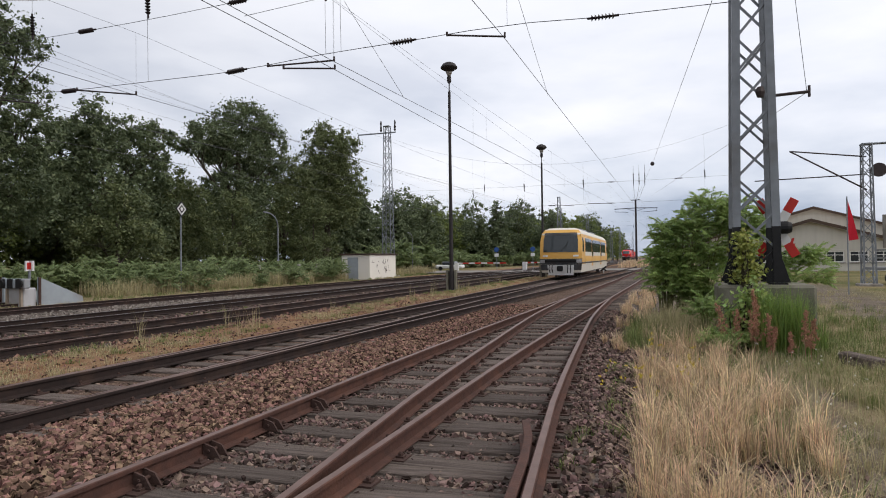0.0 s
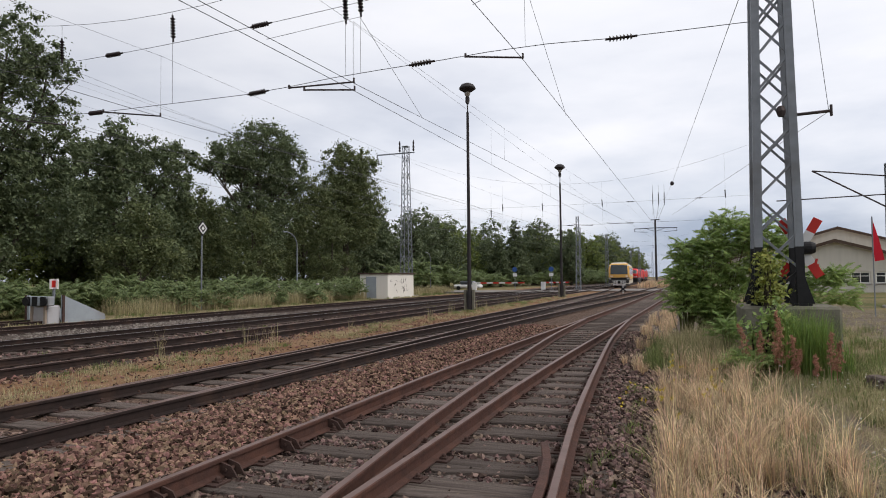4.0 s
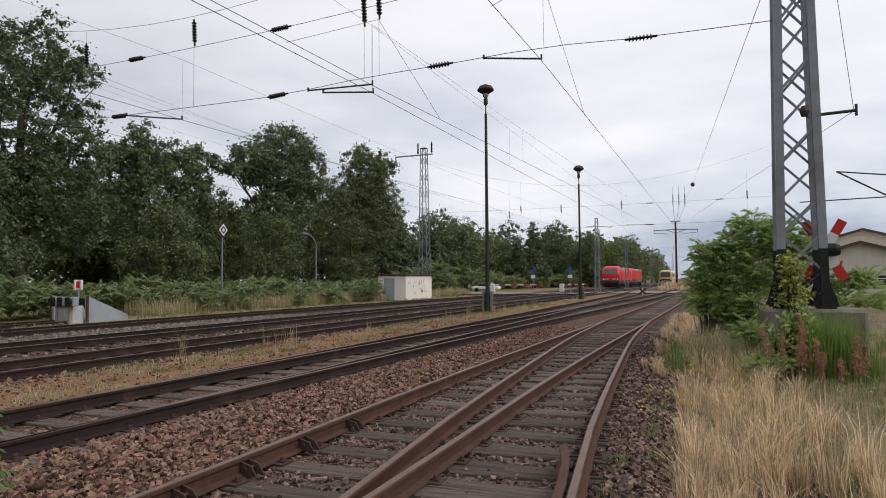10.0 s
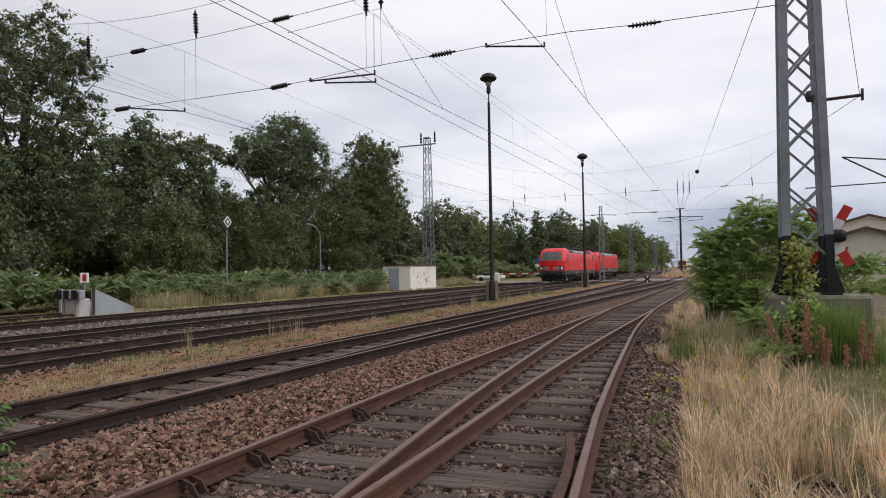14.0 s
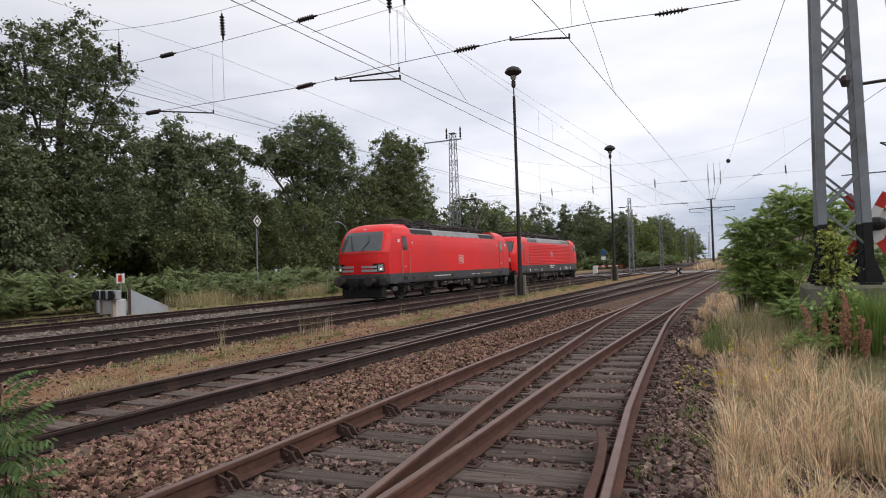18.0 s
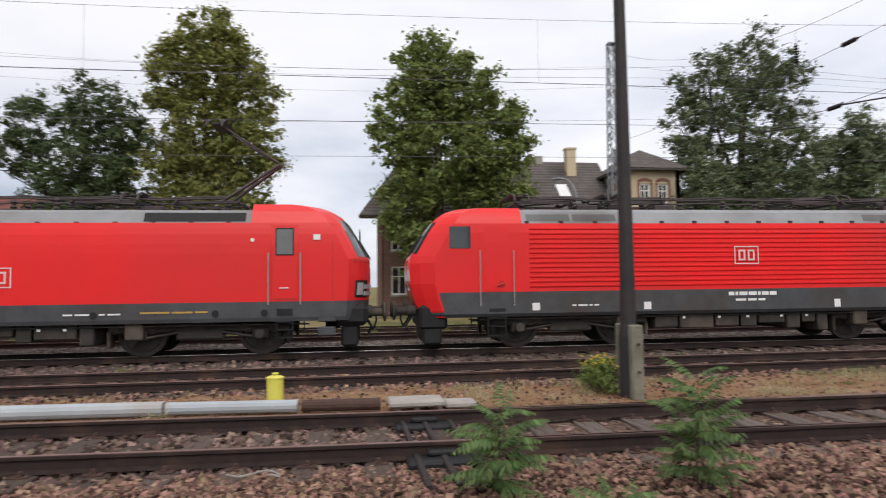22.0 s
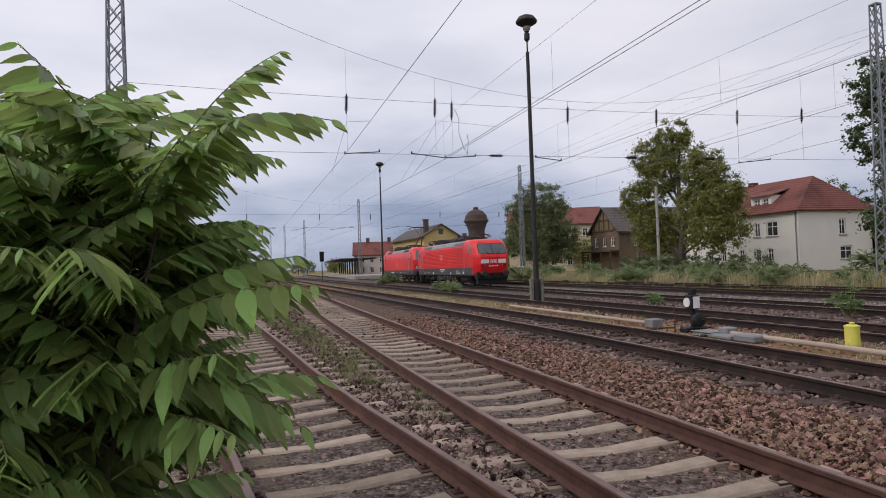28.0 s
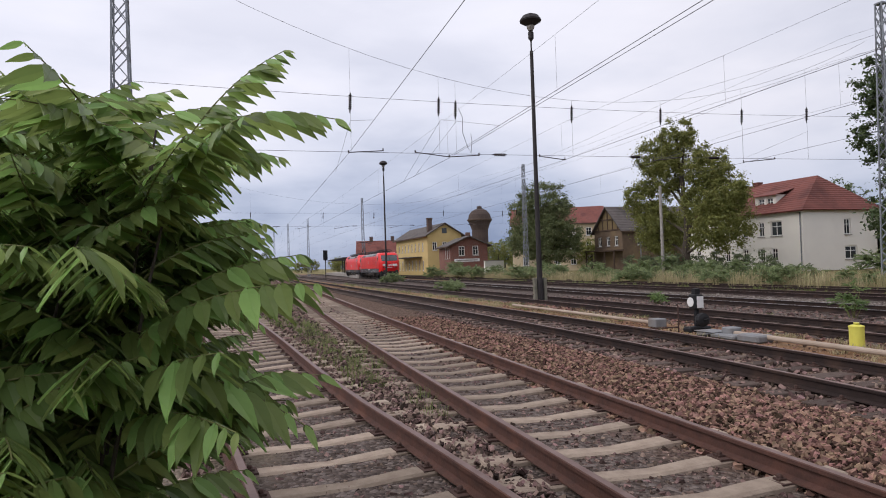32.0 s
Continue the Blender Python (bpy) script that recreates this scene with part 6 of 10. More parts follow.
tree("chestnut_tree", "dark open-crowned tree beside the rose house", -46, -17.6, [(0, 0.4, 14.2, 2.2, 2.5), (0, -3, 13.2, 1.9, 2.2), (0, -4.3, 10.9, 1.7, 1.6), (0, 2.8, 12.7, 1.9, 2.3), (0, 0, 10.2, 3.1, 2.7), (0, -1, 7, 2.8, 2.3), (0, 1.8, 8.5, 2.4, 2.8), (0, -2.4, 5, 2.6, 2.4), (0, 1.6, 4.6, 2.6, 2.4)], M_LEAF_CHESTNUT, 300, 60, 0.18, 0.42, 17)
tree("lime_tree", "yellow-green lime tree beside the villa, in two towering parts", -45, -55.5, [(0, -1, 14.5, 1.9, 2.2), (0, -4.4, 12.8, 2.2, 2.5), (0, -1.6, 11.2, 2.2, 2.3), (0, -6.2, 8.4, 2.6, 2.5), (0, -4, 5, 3.0, 2.8), (0, 3.6, 10.6, 2.1, 2.5), (0, 5.8, 8.1, 2.2, 2.5), (0, 4.7, 5, 3.1, 3.0), (0, 2.2, 7.5, 1.9, 2.2)], M_LEAF_LIME, 420, 85, 0.155, 0.4, 8)
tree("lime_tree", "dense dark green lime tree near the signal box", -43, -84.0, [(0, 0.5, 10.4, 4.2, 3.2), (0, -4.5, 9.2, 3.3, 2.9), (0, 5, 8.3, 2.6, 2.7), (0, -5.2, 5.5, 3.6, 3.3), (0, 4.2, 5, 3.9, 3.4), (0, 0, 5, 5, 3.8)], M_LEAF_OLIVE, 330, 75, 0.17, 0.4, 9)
tree("spruce_tree", "dark slender spruce near the station house", -38.0, 22.6, [(0, 0, 2.6, 2.6, 2.6), (0, 0, 4.8, 2.1, 2.4), (0, 0, 7.0, 1.5, 2.2), (0, 0, 9.0, 0.8, 1.8)], M_LEAF_DARK, 150, 60, 0.16, 0.2, 10)
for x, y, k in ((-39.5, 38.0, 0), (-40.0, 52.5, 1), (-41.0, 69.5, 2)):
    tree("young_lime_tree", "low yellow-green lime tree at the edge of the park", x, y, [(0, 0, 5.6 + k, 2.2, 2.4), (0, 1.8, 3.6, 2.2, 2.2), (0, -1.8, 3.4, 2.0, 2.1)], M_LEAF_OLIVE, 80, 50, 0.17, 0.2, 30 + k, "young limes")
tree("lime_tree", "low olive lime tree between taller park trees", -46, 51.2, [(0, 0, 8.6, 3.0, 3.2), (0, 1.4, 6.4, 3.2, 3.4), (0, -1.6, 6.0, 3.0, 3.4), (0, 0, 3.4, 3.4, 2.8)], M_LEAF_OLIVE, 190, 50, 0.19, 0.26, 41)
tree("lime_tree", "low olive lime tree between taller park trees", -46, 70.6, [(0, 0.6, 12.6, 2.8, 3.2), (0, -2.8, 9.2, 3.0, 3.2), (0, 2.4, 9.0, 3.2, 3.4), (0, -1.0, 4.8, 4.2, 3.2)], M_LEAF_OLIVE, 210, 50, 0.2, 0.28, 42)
# the wood behind, from three kinds that are set out many times
proto = [tree("wood_tree", "dense green tree in the wood behind the tracks", -70, 300 + 20 * k, lobes, mm, 230, 50, 0.24, 0.35, 20 + k, "wood behind the tracks", fine=0.75) for k, (lobes, mm) in enumerate((
    ([(0, 0, 10, 4.5, 4.5), (0, 3.0, 6, 4.5, 5), (0, -3, 6, 4.5, 5)], M_LEAF_DARK),
    ([(0, 0, 9, 5, 4), (2, 2.5, 5, 4.5, 4.5), (0, -3.5, 5.5, 4.0, 5), (0, 0, 12, 3, 3)], M_LEAF_MID),
    ([(0, 0, 3.5, 3.2, 3.0), (0, 0, 7, 2.5, 3.2), (0, 0, 10.5, 1.4, 3.0)], M_LEAF_DARK),
    ([(0, 0, 8, 4.8, 3.5), (0, 4, 5, 4, 4.5), (0, -4, 5, 4, 4.5)], M_LEAF_LIME)))]
wr = random.Random(12)


def plant_wood(x, y, k, s):
    o = copy_thing(proto[k], Matrix.Translation((x, y, lift(x))) @ pose(0, 0, 0, 0, 0, wr.uniform(0, 360)) @ Matrix.Diagonal((s * wr.uniform(0.9, 1.15), s * wr.uniform(0.9, 1.15), s, 1)))
    return o


for k in range(15):
    plant_wood(-52 - wr.uniform(0, 9), 30 + 6.3 * k + wr.uniform(-1.5, 1.5), wr.choice((0, 0, 1, 0)), wr.uniform(0.72, 0.9))
BELT = [(94, -45), (112, -42), (132, -38), (150, -30), (170, -24), (190, -20), (240, -18)]
for k in range(26):
    y = 94 + 5.4 * k
    plant_wood(curve_at(BELT, y) - wr.uniform(0, 7), y, wr.choice((0, 0, 1, 2)), wr.uniform(0.55, 0.8) + 0.2 * (k < 6))
for k in range(20):
    y = 96 + 7.0 * k
    plant_wood(curve_at(BELT, y) - wr.uniform(3, 11), y, wr.choice((0, 0, 1)), wr.uniform(0.92, 1.15))
for x, y, s in ((-34.4, 135.7, 1.06), (-36.5, 131, 0.8), (-24.3, 148, 0.95), (-27, 150, 0.7)):
    plant_wood(x, y, 2, s)
for k in range(14):
    plant_wood(-24 - wr.uniform(0, 24) + 1.0 * k, 190 + 11 * k, wr.choice((0, 1, 2)), wr.uniform(0.85, 1.15))
for k in range(12):
    plant_wood(6 + wr.uniform(0, 30), 190 + 16 * k, wr.choice((0, 1)), wr.uniform(0.7, 1.0))
for k in range(14):
    plant_wood(-62 - wr.uniform(0, 20), -20 + 8 * k * -1, wr.choice((0, 1, 3)), wr.uniform(0.55, 0.8))
for k in range(14):
    plant_wood(20 + wr.uniform(0, 60), -140 - 14 * k, wr.choice((0, 1)), wr.uniform(0.6, 0.9))
for k in range(9):
    plant_wood(-50 - wr.uniform(0, 50), -170 - 18 * k, wr.choice((0, 1, 3)), wr.uniform(0.7, 0.9))
for k in range(30):
    plant_wood(-150 + 9 * k, -330 - wr.uniform(0, 60), wr.choice((0, 1, 3)), wr.uniform(0.6, 1.0))
for k in range(10):
    plant_wood(-53 - wr.uniform(0, 6), 12 + 4.5 * k, wr.choice((0, 0, 1)), wr.uniform(0.65, 0.85))
for k, p in enumerate(proto):
    p.matrix_basis = Matrix.Translation((-64, 40 + 16 * k, -0.25)) @ Matrix.Diagonal((0.9, 0.9, 0.9, 1))


def bush(name, label, lobes, material, clumps, per, size, seed, group=""):
    rnd = np.random.default_rng(seed)
    t = thing(name, label, "bush", None, group)
    m = Mesh()
    for lx, ly, lz, rx, rz in lobes:
        for _ in range(4):
            d = Vector(rnd.normal(size=3)).normalized()
            m.tube((lx * 0.4 + d.x * 0.1, ly * 0.4 + d.y * 0.1, -0.1), (lx + d.x * rx * 0.7, ly + d.y * rx * 0.7, lz + abs(d.z) * rz * 0.7), 0.03, 0.008, 5, False)
    part("stem", m, M_BARK, t, "thin brown stems")
    c, r = crown_clumps(rnd, lobes, clumps)
    v, f = leaf_cloud(c, r * 0.6, per, size, rnd)
    v[:, 2] = np.maximum(v[:, 2], 0.02)
    soup("leaves", v, f, material, t)
    return t

for k, (y, r) in enumerate(((-43.5, 1.25), (-46.6, 1.0), (-49.4, 0.95), (-52.3, 1.15), (-55.2, 0.9), (-58.0, 1.0), (-60.5, 0.85), (-63.5, 1.0))):
    b = bush("clipped_bush", "dark round clipped bush along the villa fence", [(0, 0, 1.25, r, 1.15), (0.2, 0.4, 0.7, r * 0.9, 0.7)], M_LEAF_DARK, 60, 60, 0.075, 70 + k, "clipped bushes")
    b.matrix_basis = Matrix.Translation((-43.5, y, -0.25))

# ---- ailanthus with feathered leaves ----
M_AIL = leaf_mat("ailanthus_leaves", (0.30, 0.40, 0.12), (0.135, 0.225, 0.068), 0.46, 0.5, 0.38)
# a darker tone of the same leaf, used for the seedlings
M_AIL_DARK = leaf_mat("dark_ailanthus_leaves", (0.135, 0.215, 0.07), (0.07, 0.12, 0.043), 0.35, 0.4, 0.5)
M_STALK = mat("green_leaf_stalk", (0.16, 0.19, 0.06), (0.12, 0.10, 0.05), 6, 0.6)


def feather(seed, length=0.7, pairs=11, droop=0.35, coarse=False, material=None):
    """One compound leaf along +y: a bent stalk with pairs of pointed leaflets."""
    rnd = random.Random(seed)
    blades, stalk = Mesh(), Mesh()
    def spine(s):
        return Vector((0.03 * math.sin(s * 3 + seed), length * (s - 0.10 * droop * s * s), length * (0.22 * s - droop * s * s)))
    pts = [spine(k / 10) for k in range(11)]
    for k in range(10):
        stalk.tube(pts[k], pts[k + 1], 0.005 * (1 - 0.06 * k), 0.005 * (1 - 0.06 * (k + 1)), 5, False)
    for k in range(pairs):
        s = 0.14 + 0.86 * k / (pairs - 1)
        size = length * ((0.165 if coarse else 0.178) + 0.022 * math.sin(k)) * (0.75 + 0.5 * math.sin(math.pi * (0.15 + 0.75 * s))) * rnd.uniform(0.85, 1.1)
        if k > pairs - 3:
            size *= 0.7
        p = spine(s)
        tang = (spine(min(1, s + 0.05)) - spine(s - 0.05)).normalized()
        for side in (-1, 1):
            d = (Vector((side, 0, 0)) * rnd.uniform(0.75, 0.95) + tang * rnd.uniform(0.35, 0.6) + Vector((0, 0, -rnd.uniform(0.35, 1.0) - (0.0 if coarse else 0.15)))).normalized()
            w = d.cross(Vector((0, 0, 1))).normalized()
            up = w.cross(d).normalized()
            hw = size * (0.205 if coarse else 0.2)
            vs, prof = [], ((0.0, 0.1, 0), (0.14, 0.66, -0.005), (0.36, 1.0, -0.02), (0.62, 0.84, -0.055), (0.84, 0.42, -0.12), (1.0, 0.03, -0.2))
            if coarse:
                prof = ((0.0, 0.1, 0), (0.42, 1.0, -0.025), (1.0, 0.03, -0.2))
            for a, b, c in prof:
                mid = p + d * (size * a) + Vector((0, 0, size * c))
                if coarse:
                    vs += [mid + w * (hw * b), mid - w * (hw * b)]
                    continue
                vs += [mid + w * (hw * b) + up * (hw * 0.22), mid, mid - w * (hw * b) + up * (hw * 0.22)]
            fs = []
            for j in range(len(prof) - 1):
                if coarse:
                    fs.append((2 * j, 2 * j + 1, 2 * j + 3, 2 * j + 2))
                    continue
                fs += [(3 * j, 3 * j + 1, 3 * j + 4, 3 * j + 3), (3 * j + 1, 3 * j + 2, 3 * j + 5, 3 * j + 4)]
            blades.add(vs, fs)
    return blades.data("leaf", material or M_AIL), stalk.data("leaf_stalk", M_STALK)


FEATHERS = [feather(k, 0.74, 11 + k % 3, 0.26 + 0.09 * (k % 5)) for k in range(8)]
FEATHERS_DARK = [feather(k + 40, 0.7, 9 + k % 3, 0.3 + 0.1 * (k % 4), False, M_AIL_DARK) for k in range(5)]


FEATHERS_PLAIN = [feather(k + 20, 0.7, 11 + k % 3, 0.22 + 0.1 * (k % 5), True) for k in range(5)]


def ailanthus(label, x, y, z0, stems, group="", leaves=FEATHERS):
    """stems: list of (base offset, tip, number of leaves, leaf scale, lowest leaf)."""
    t = thing("ailanthus_plant", label, "plant", Matrix.Translation((x, y, z0)), group)
    rnd = random.Random(int(x * 100) + 3)
    for base, tip, count, scale, low in stems:
        base, tip = Vector(base), Vector(tip)
        bow = Vector((rnd.uniform(-0.1, 0.1), rnd.uniform(-0.1, 0.1), 0)) * (tip - base).length * 0.5
        def at(s):
            return base.lerp(tip, s) + bow * (4 * s * (1 - s))
        m = Mesh()
        for k in range(8):
            m.tube(at(k / 8), at((k + 1) / 8), 0.010 * scale * (1.15 - 0.12 * k) + 0.002, 0.010 * scale * (1.15 - 0.12 * (k + 1)) + 0.002, 6, False)
        st = part("stem", m, M_BARK, t, "brown woody stem")
        for k in range(count):
            s = low + (1 - low) * (k + 0.5) / count
            a = k * 137.5 + rnd.uniform(-25, 25)
            elev = rnd.uniform(-8, 26) + 24 * s
            sc = scale * rnd.uniform(0.75, 1.15) * (1.1 - 0.35 * max(0, s - 0.75) * 4 * 0.6)
            q = rnd.choice(leaves)
            mm = Matrix.Translation(at(s)) @ Matrix.Rotation(radians(a), 4, "Z") @ Matrix.Rotation(radians(elev), 4, "X") @ Matrix.Diagonal((sc, sc, sc, 1))
            lf = part("leaf", q[0], None, t, at=mm)
            part("leaf_stalk", q[1], None, lf)
    return t


def feather_bush(name, label, lobes, count, scale, seed, material, group=""):
    """A bush whose stems end in tufts of long feathered leaves, as sumac and ailanthus have."""
    rnd = random.Random(seed)
    t = thing(name, label, "bush", None, group)
    vs, fs, m, o = [], [], Mesh(), 0
    src = []
    for q in FEATHERS_PLAIN:
        src.append((np.array([v.co[:] for v in q[0].vertices]), np.array([p.vertices[:] for p in q[0].polygons])))
    for k in range(count):
        lx, ly, lz, rx, rz = lobes[k % len(lobes)]
        a, e = rnd.uniform(0, 6.283), rnd.uniform(-0.4, 1.5)
        r = rnd.uniform(0.45, 1.0)
        tip = Vector((lx + rx * r * math.cos(a) * math.cos(e), ly + rx * r * math.sin(a) * math.cos(e), max(0.15, lz + rz * r * math.sin(e))))
        if k % 3 == 0:
            m.tube((lx * 0.75, ly * 0.75, -0.1), tip, 0.018, 0.007, 4, False)
        for j in range(6):
            mm = Matrix.Translation(tip) @ Matrix.Rotation(a - 1.57 + rnd.uniform(-2.2, 2.2), 4, "Z") @ Matrix.Rotation(rnd.uniform(-0.1, 0.9), 4, "X") @ Matrix.Diagonal((scale, scale, scale, 1)) 
            sc = rnd.uniform(0.75, 1.2)
            v, f = src[rnd.randrange(len(src))]
            mat3 = np.array(mm.to_3x3()) * sc
            vs.append(v @ mat3.T + np.array(mm.translation))
            fs.append(f + o)
            o += len(v)
    part("stem", m, M_STALK, t, "thin green-brown stems")
    v = np.concatenate(vs)
    v[:, 2] = np.maximum(v[:, 2], 0.03)
    soup("leaves", v, np.concatenate(fs), material, t)
    return t


M_LEAF_SUMAC = leaf_mat("sumac_leaves", (0.195, 0.245, 0.1), (0.1, 0.137, 0.055), 0.32, 0.35, 0.5)
hedge_proto = [feather_bush("hedge_bush", "dense green sumac-like bush in the hedge along the tracks", lobes, 44, 1.15, 40 + k, M_LEAF_SUMAC, "hedge along the tracks") for k, lobes in enumerate((
    [(0, 0, 0.9, 1.3, 0.8), (0.2, 1.2, 0.7, 1.0, 0.7), (0, -1.1, 0.8, 1.1, 0.8)],
    [(0, 0.3, 1.1, 1.2, 0.9), (0, 1.3, 0.6, 0.9, 0.6), (0.2, -1.2, 0.7, 1.0, 0.7)],
    [(0, 0, 0.6, 1.4, 0.6), (0.3, -1.0, 1.0, 0.9, 0.9), (0, 1.1, 0.8, 1.0, 0.8)]))]
hr = random.Random(5)
first = True
spots = [(-31.5 - hr.uniform(0, 1.8), y + hr.uniform(-0.6, 0.6), hr.uniform(0.85, 1.15)) for y in np.arange(13.5, 58, 2.0)]
spots += [(-33.5 - hr.uniform(0, 2), y, hr.uniform(0.9, 1.2)) for y in np.arange(14, 75, 3.6)]
spots += [(-33.0 - hr.uniform(-1, 3), y, hr.uniform(0.55, 0.95)) for y in np.arange(-78, -10, 3.2)]
spots += [(-30.2 - hr.uniform(-1, 1.5), y + hr.uniform(-1, 1), hr.uniform(0.3, 0.6)) for y in np.arange(-80, -12, 4.6)]
spots += [(min(curve_at(BELT, y) + hr.uniform(2, 5), curve_at(C_FIVE, y) - 8.5), y, hr.uniform(1.6, 2.4)) for y in np.arange(92, 235, 5.0)]
spots += [(-29.0, 31.5, 0.8), (-28.8, 34.0, 0.7), (-28.4, 44.5, 0.75), (-27.8, 50.5, 0.9), (-28.2, 40, 0.5), (-29, -33, 0.6), (-29, -42, 0.7), (-28.6, -60, 0.9), (-28, -74, 1.1), (-27.6, -79, 1.0), (-26, -84, 0.9), (-13.8, -40, 0.5), (-15.0, -62, 0.6), (-12.9, -38.5, 0.4), (-2.3, -60, 1.2), (-3.0, -64, 1.3), (-1.2, -61, 1.1)]
for k, (x, y, s) in enumerate(spots):
    copy_thing(hedge_proto[k % 3], Matrix.Translation((x, y, lift(x))) @ pose(0, 0, 0, 0, 0, hr.uniform(0, 360)) @ Matrix.Diagonal((s, s, s * hr.uniform(0.85, 1.1), 1)))
for k, p in enumerate(hedge_proto):
    p.matrix_basis = Matrix.Translation((-33, 60 + 4 * k, -0.25))

for k, (x, y, h, r) in enumerate(((-17.0, -14.0, 1.15, 0.42), (-16.9, -10.3, 1.2, 0.45), (-16.7, -22.5, 0.45, 0.35))):
    p = feather_bush("track_weed_bush", "low dark green leafy bush growing beside the running line", [(0, 0, h * 0.45, r, h * 0.45), (0.1, r * 0.5, h * 0.3, r * 0.8, h * 0.3)], 26, 0.36, 80 + k, M_LEAF_BUSH, "bushes beside the running line")
    p.matrix_basis = Matrix.Translation((x, y, lift(x)))

M_LEAF_ASH = leaf_mat("ash_leaves", (0.31, 0.405, 0.125), (0.17, 0.255, 0.076), 0.4, 0.35, 0.5)
elder = feather_bush("ash_bush", "tall light green bush with feathered leaves behind the mast foundation", [(0.4, 0, 0.9, 0.5, 0.7), (0.95, -0.1, 0.45, 0.4, 0.4), (1.35, -0.2, 0.45, 0.45, 0.45), (0.7, -0.1, 0.9, 0.4, 0.4), (0.8, 0.2, 1.9, 0.6, 0.75), (0.3, 0.3, 1.75, 0.5, 0.7), (1.25, 0.1, 1.0, 0.7, 0.9), (1.2, 0.3, 2.4, 0.6, 0.7), (1.9, 0.3, 2.2, 0.6, 0.75), (0.2, 0.2, 1.2, 0.5, 0.6)], 420, 0.5, 51, M_LEAF_ASH)
elder.matrix_basis = Matrix.Translation((-0.22, 15.8, 0))
elder = feather_bush("ash_bush", "green bush behind the mast and the crossing sign", [(0, 0, 0.9, 0.8, 0.8), (0.8, 0, 1.1, 0.6, 0.7), (-0.3, 0, 1.9, 0.6, 0.8)], 140, 0.5, 52, M_LEAF_ASH)
elder.matrix_basis = Matrix.Translation((2.2, 16.6, 0))
elder = feather_bush("low_bush", "low leafy bush in front of the foundation block", [(0, 0, 0.16, 0.22, 0.14), (0.35, 0.1, 0.2, 0.25, 0.16), (0.15, 0.2, 0.22, 0.25, 0.18), (0.0, 1.4, 0.5, 0.22, 0.4)], 80, 0.34, 53, M_LEAF_ASH)
elder.matrix_basis = Matrix.Translation((0.72, 11.3, 0))
elder = bush("leafy_weed", "leafy green weeds before the foundation block", [(0, 0, 0.35, 0.2, 0.3), (0.1, 0, 0.75, 0.17, 0.3), (-0.12, 0, 0.6, 0.14, 0.25), (0.18, 0, 1.0, 0.1, 0.2)], M_LEAF_ASH, 46, 26, 0.045, 55)
elder.matrix_basis = Matrix.Translation((1.2, 11.75, 0))
elder = bush("climbing_bush", "yellow-green shoots between the mast feet", [(0, 0, 0.25, 0.17, 0.3), (0.02, 0, 0.6, 0.16, 0.32), (-0.02, 0, 0.88, 0.1, 0.2)], leaf_mat("yellow_green_leaves", (0.33, 0.36, 0.085), (0.19, 0.22, 0.05)), 44, 28, 0.045, 54)
elder.matrix_basis = Matrix.Translation((1.5, 13.62, 1.06))


big = []
br = random.Random(21)
for k in range(40):
    # set out across and away from the standing point, tallest at the back edge of the path
    side, away = -1.54 - 1.5 * ((k * 0.618) % 1.0), br.uniform(1.95, 3.3)
    side *= away / 2.6
    bx, by = -0.951 * side - 0.309 * away - 0.66, 0.309 * side - 0.951 * away + 2.95
    tall = min(1.0, max(0.0, (-side / away * 2.6 - 1.3) / 0.3))
    h = min(1.58 + 0.29 * away, (1.4 + 1.12 * tall) * br.uniform(0.55, 1.08) + 0.15 * (away - 2.4))
    big.append(((bx, by, 0), (bx - 0.16 * h + br.uniform(-0.14, 0.14), by + 0.03 * h + br.uniform(-0.14, 0.14), h), int(8 + h * 6.0), br.uniform(0.82, 1.05) * (0.78 + 0.22 * tall), 0.22))
# the outer shoots that lean over the near rail
for side, away, h in ((-1.02, 2.45, 1.86), (-1.14, 2.75, 1.95), (-1.2, 2.43, 2.02), (-1.32, 2.63, 2.14), (-1.2, 2.3, 2.08), (-1.38, 2.3, 2.2), (-1.18, 2.7, 1.88), (-1.28, 2.6, 1.9), (-1.36, 2.5, 1.7), (-1.45, 2.5, 2.28), (-1.5, 2.3, 2.2)):
    tx, ty = -0.951 * side - 0.309 * away - 0.66, 0.309 * side - 0.951 * away + 2.95
    big.append(((tx + 0.68, ty - 0.2, 0), (tx + 0.07, ty, h), int(8 + h * 3.4), br.uniform(0.66, 0.85), 0.55))
for side, away, h in ((-0.8, 2.5, 1.92), (-0.98, 2.6, 2.06), (-0.74, 2.6, 1.8), (-1.12, 2.5, 2.14), (-1.3, 2.5, 2.26)):
    tx, ty = -0.951 * side - 0.309 * away - 0.66, 0.309 * side - 0.951 * away + 2.95
    big.append(((tx + 0.75, ty - 0.25, 0), (tx + 0.2, ty - 0.06, h - 0.06), 9, br.uniform(0.46, 0.56), 0.72))
ailanthus("large bright green ailanthus thicket with long feathered leaves beside the track", 0.66, -2.95, -0.03, big)
for (x, y, h, n) in ((-4.87, 2.78, 0.95, 13), (-4.97, 1.15, 0.72, 11), (-4.2, 1.75, 0.22, 4)):
    ailanthus("small bright green ailanthus seedling growing in the ballast", x, y, lift(x), [((0, 0, 0), (0.03, 0.02, h), int(n * 1.9), 0.5, 0.12), ((0.04, 0.02, 0), (0.09, 0.06, h * 0.8), int(n * 1.4), 0.46, 0.15), ((-0.03, 0.02, 0), (-0.08, -0.06, h * 0.7), int(n * 1.3), 0.44, 0.15)], "ailanthus seedlings", FEATHERS_DARK)


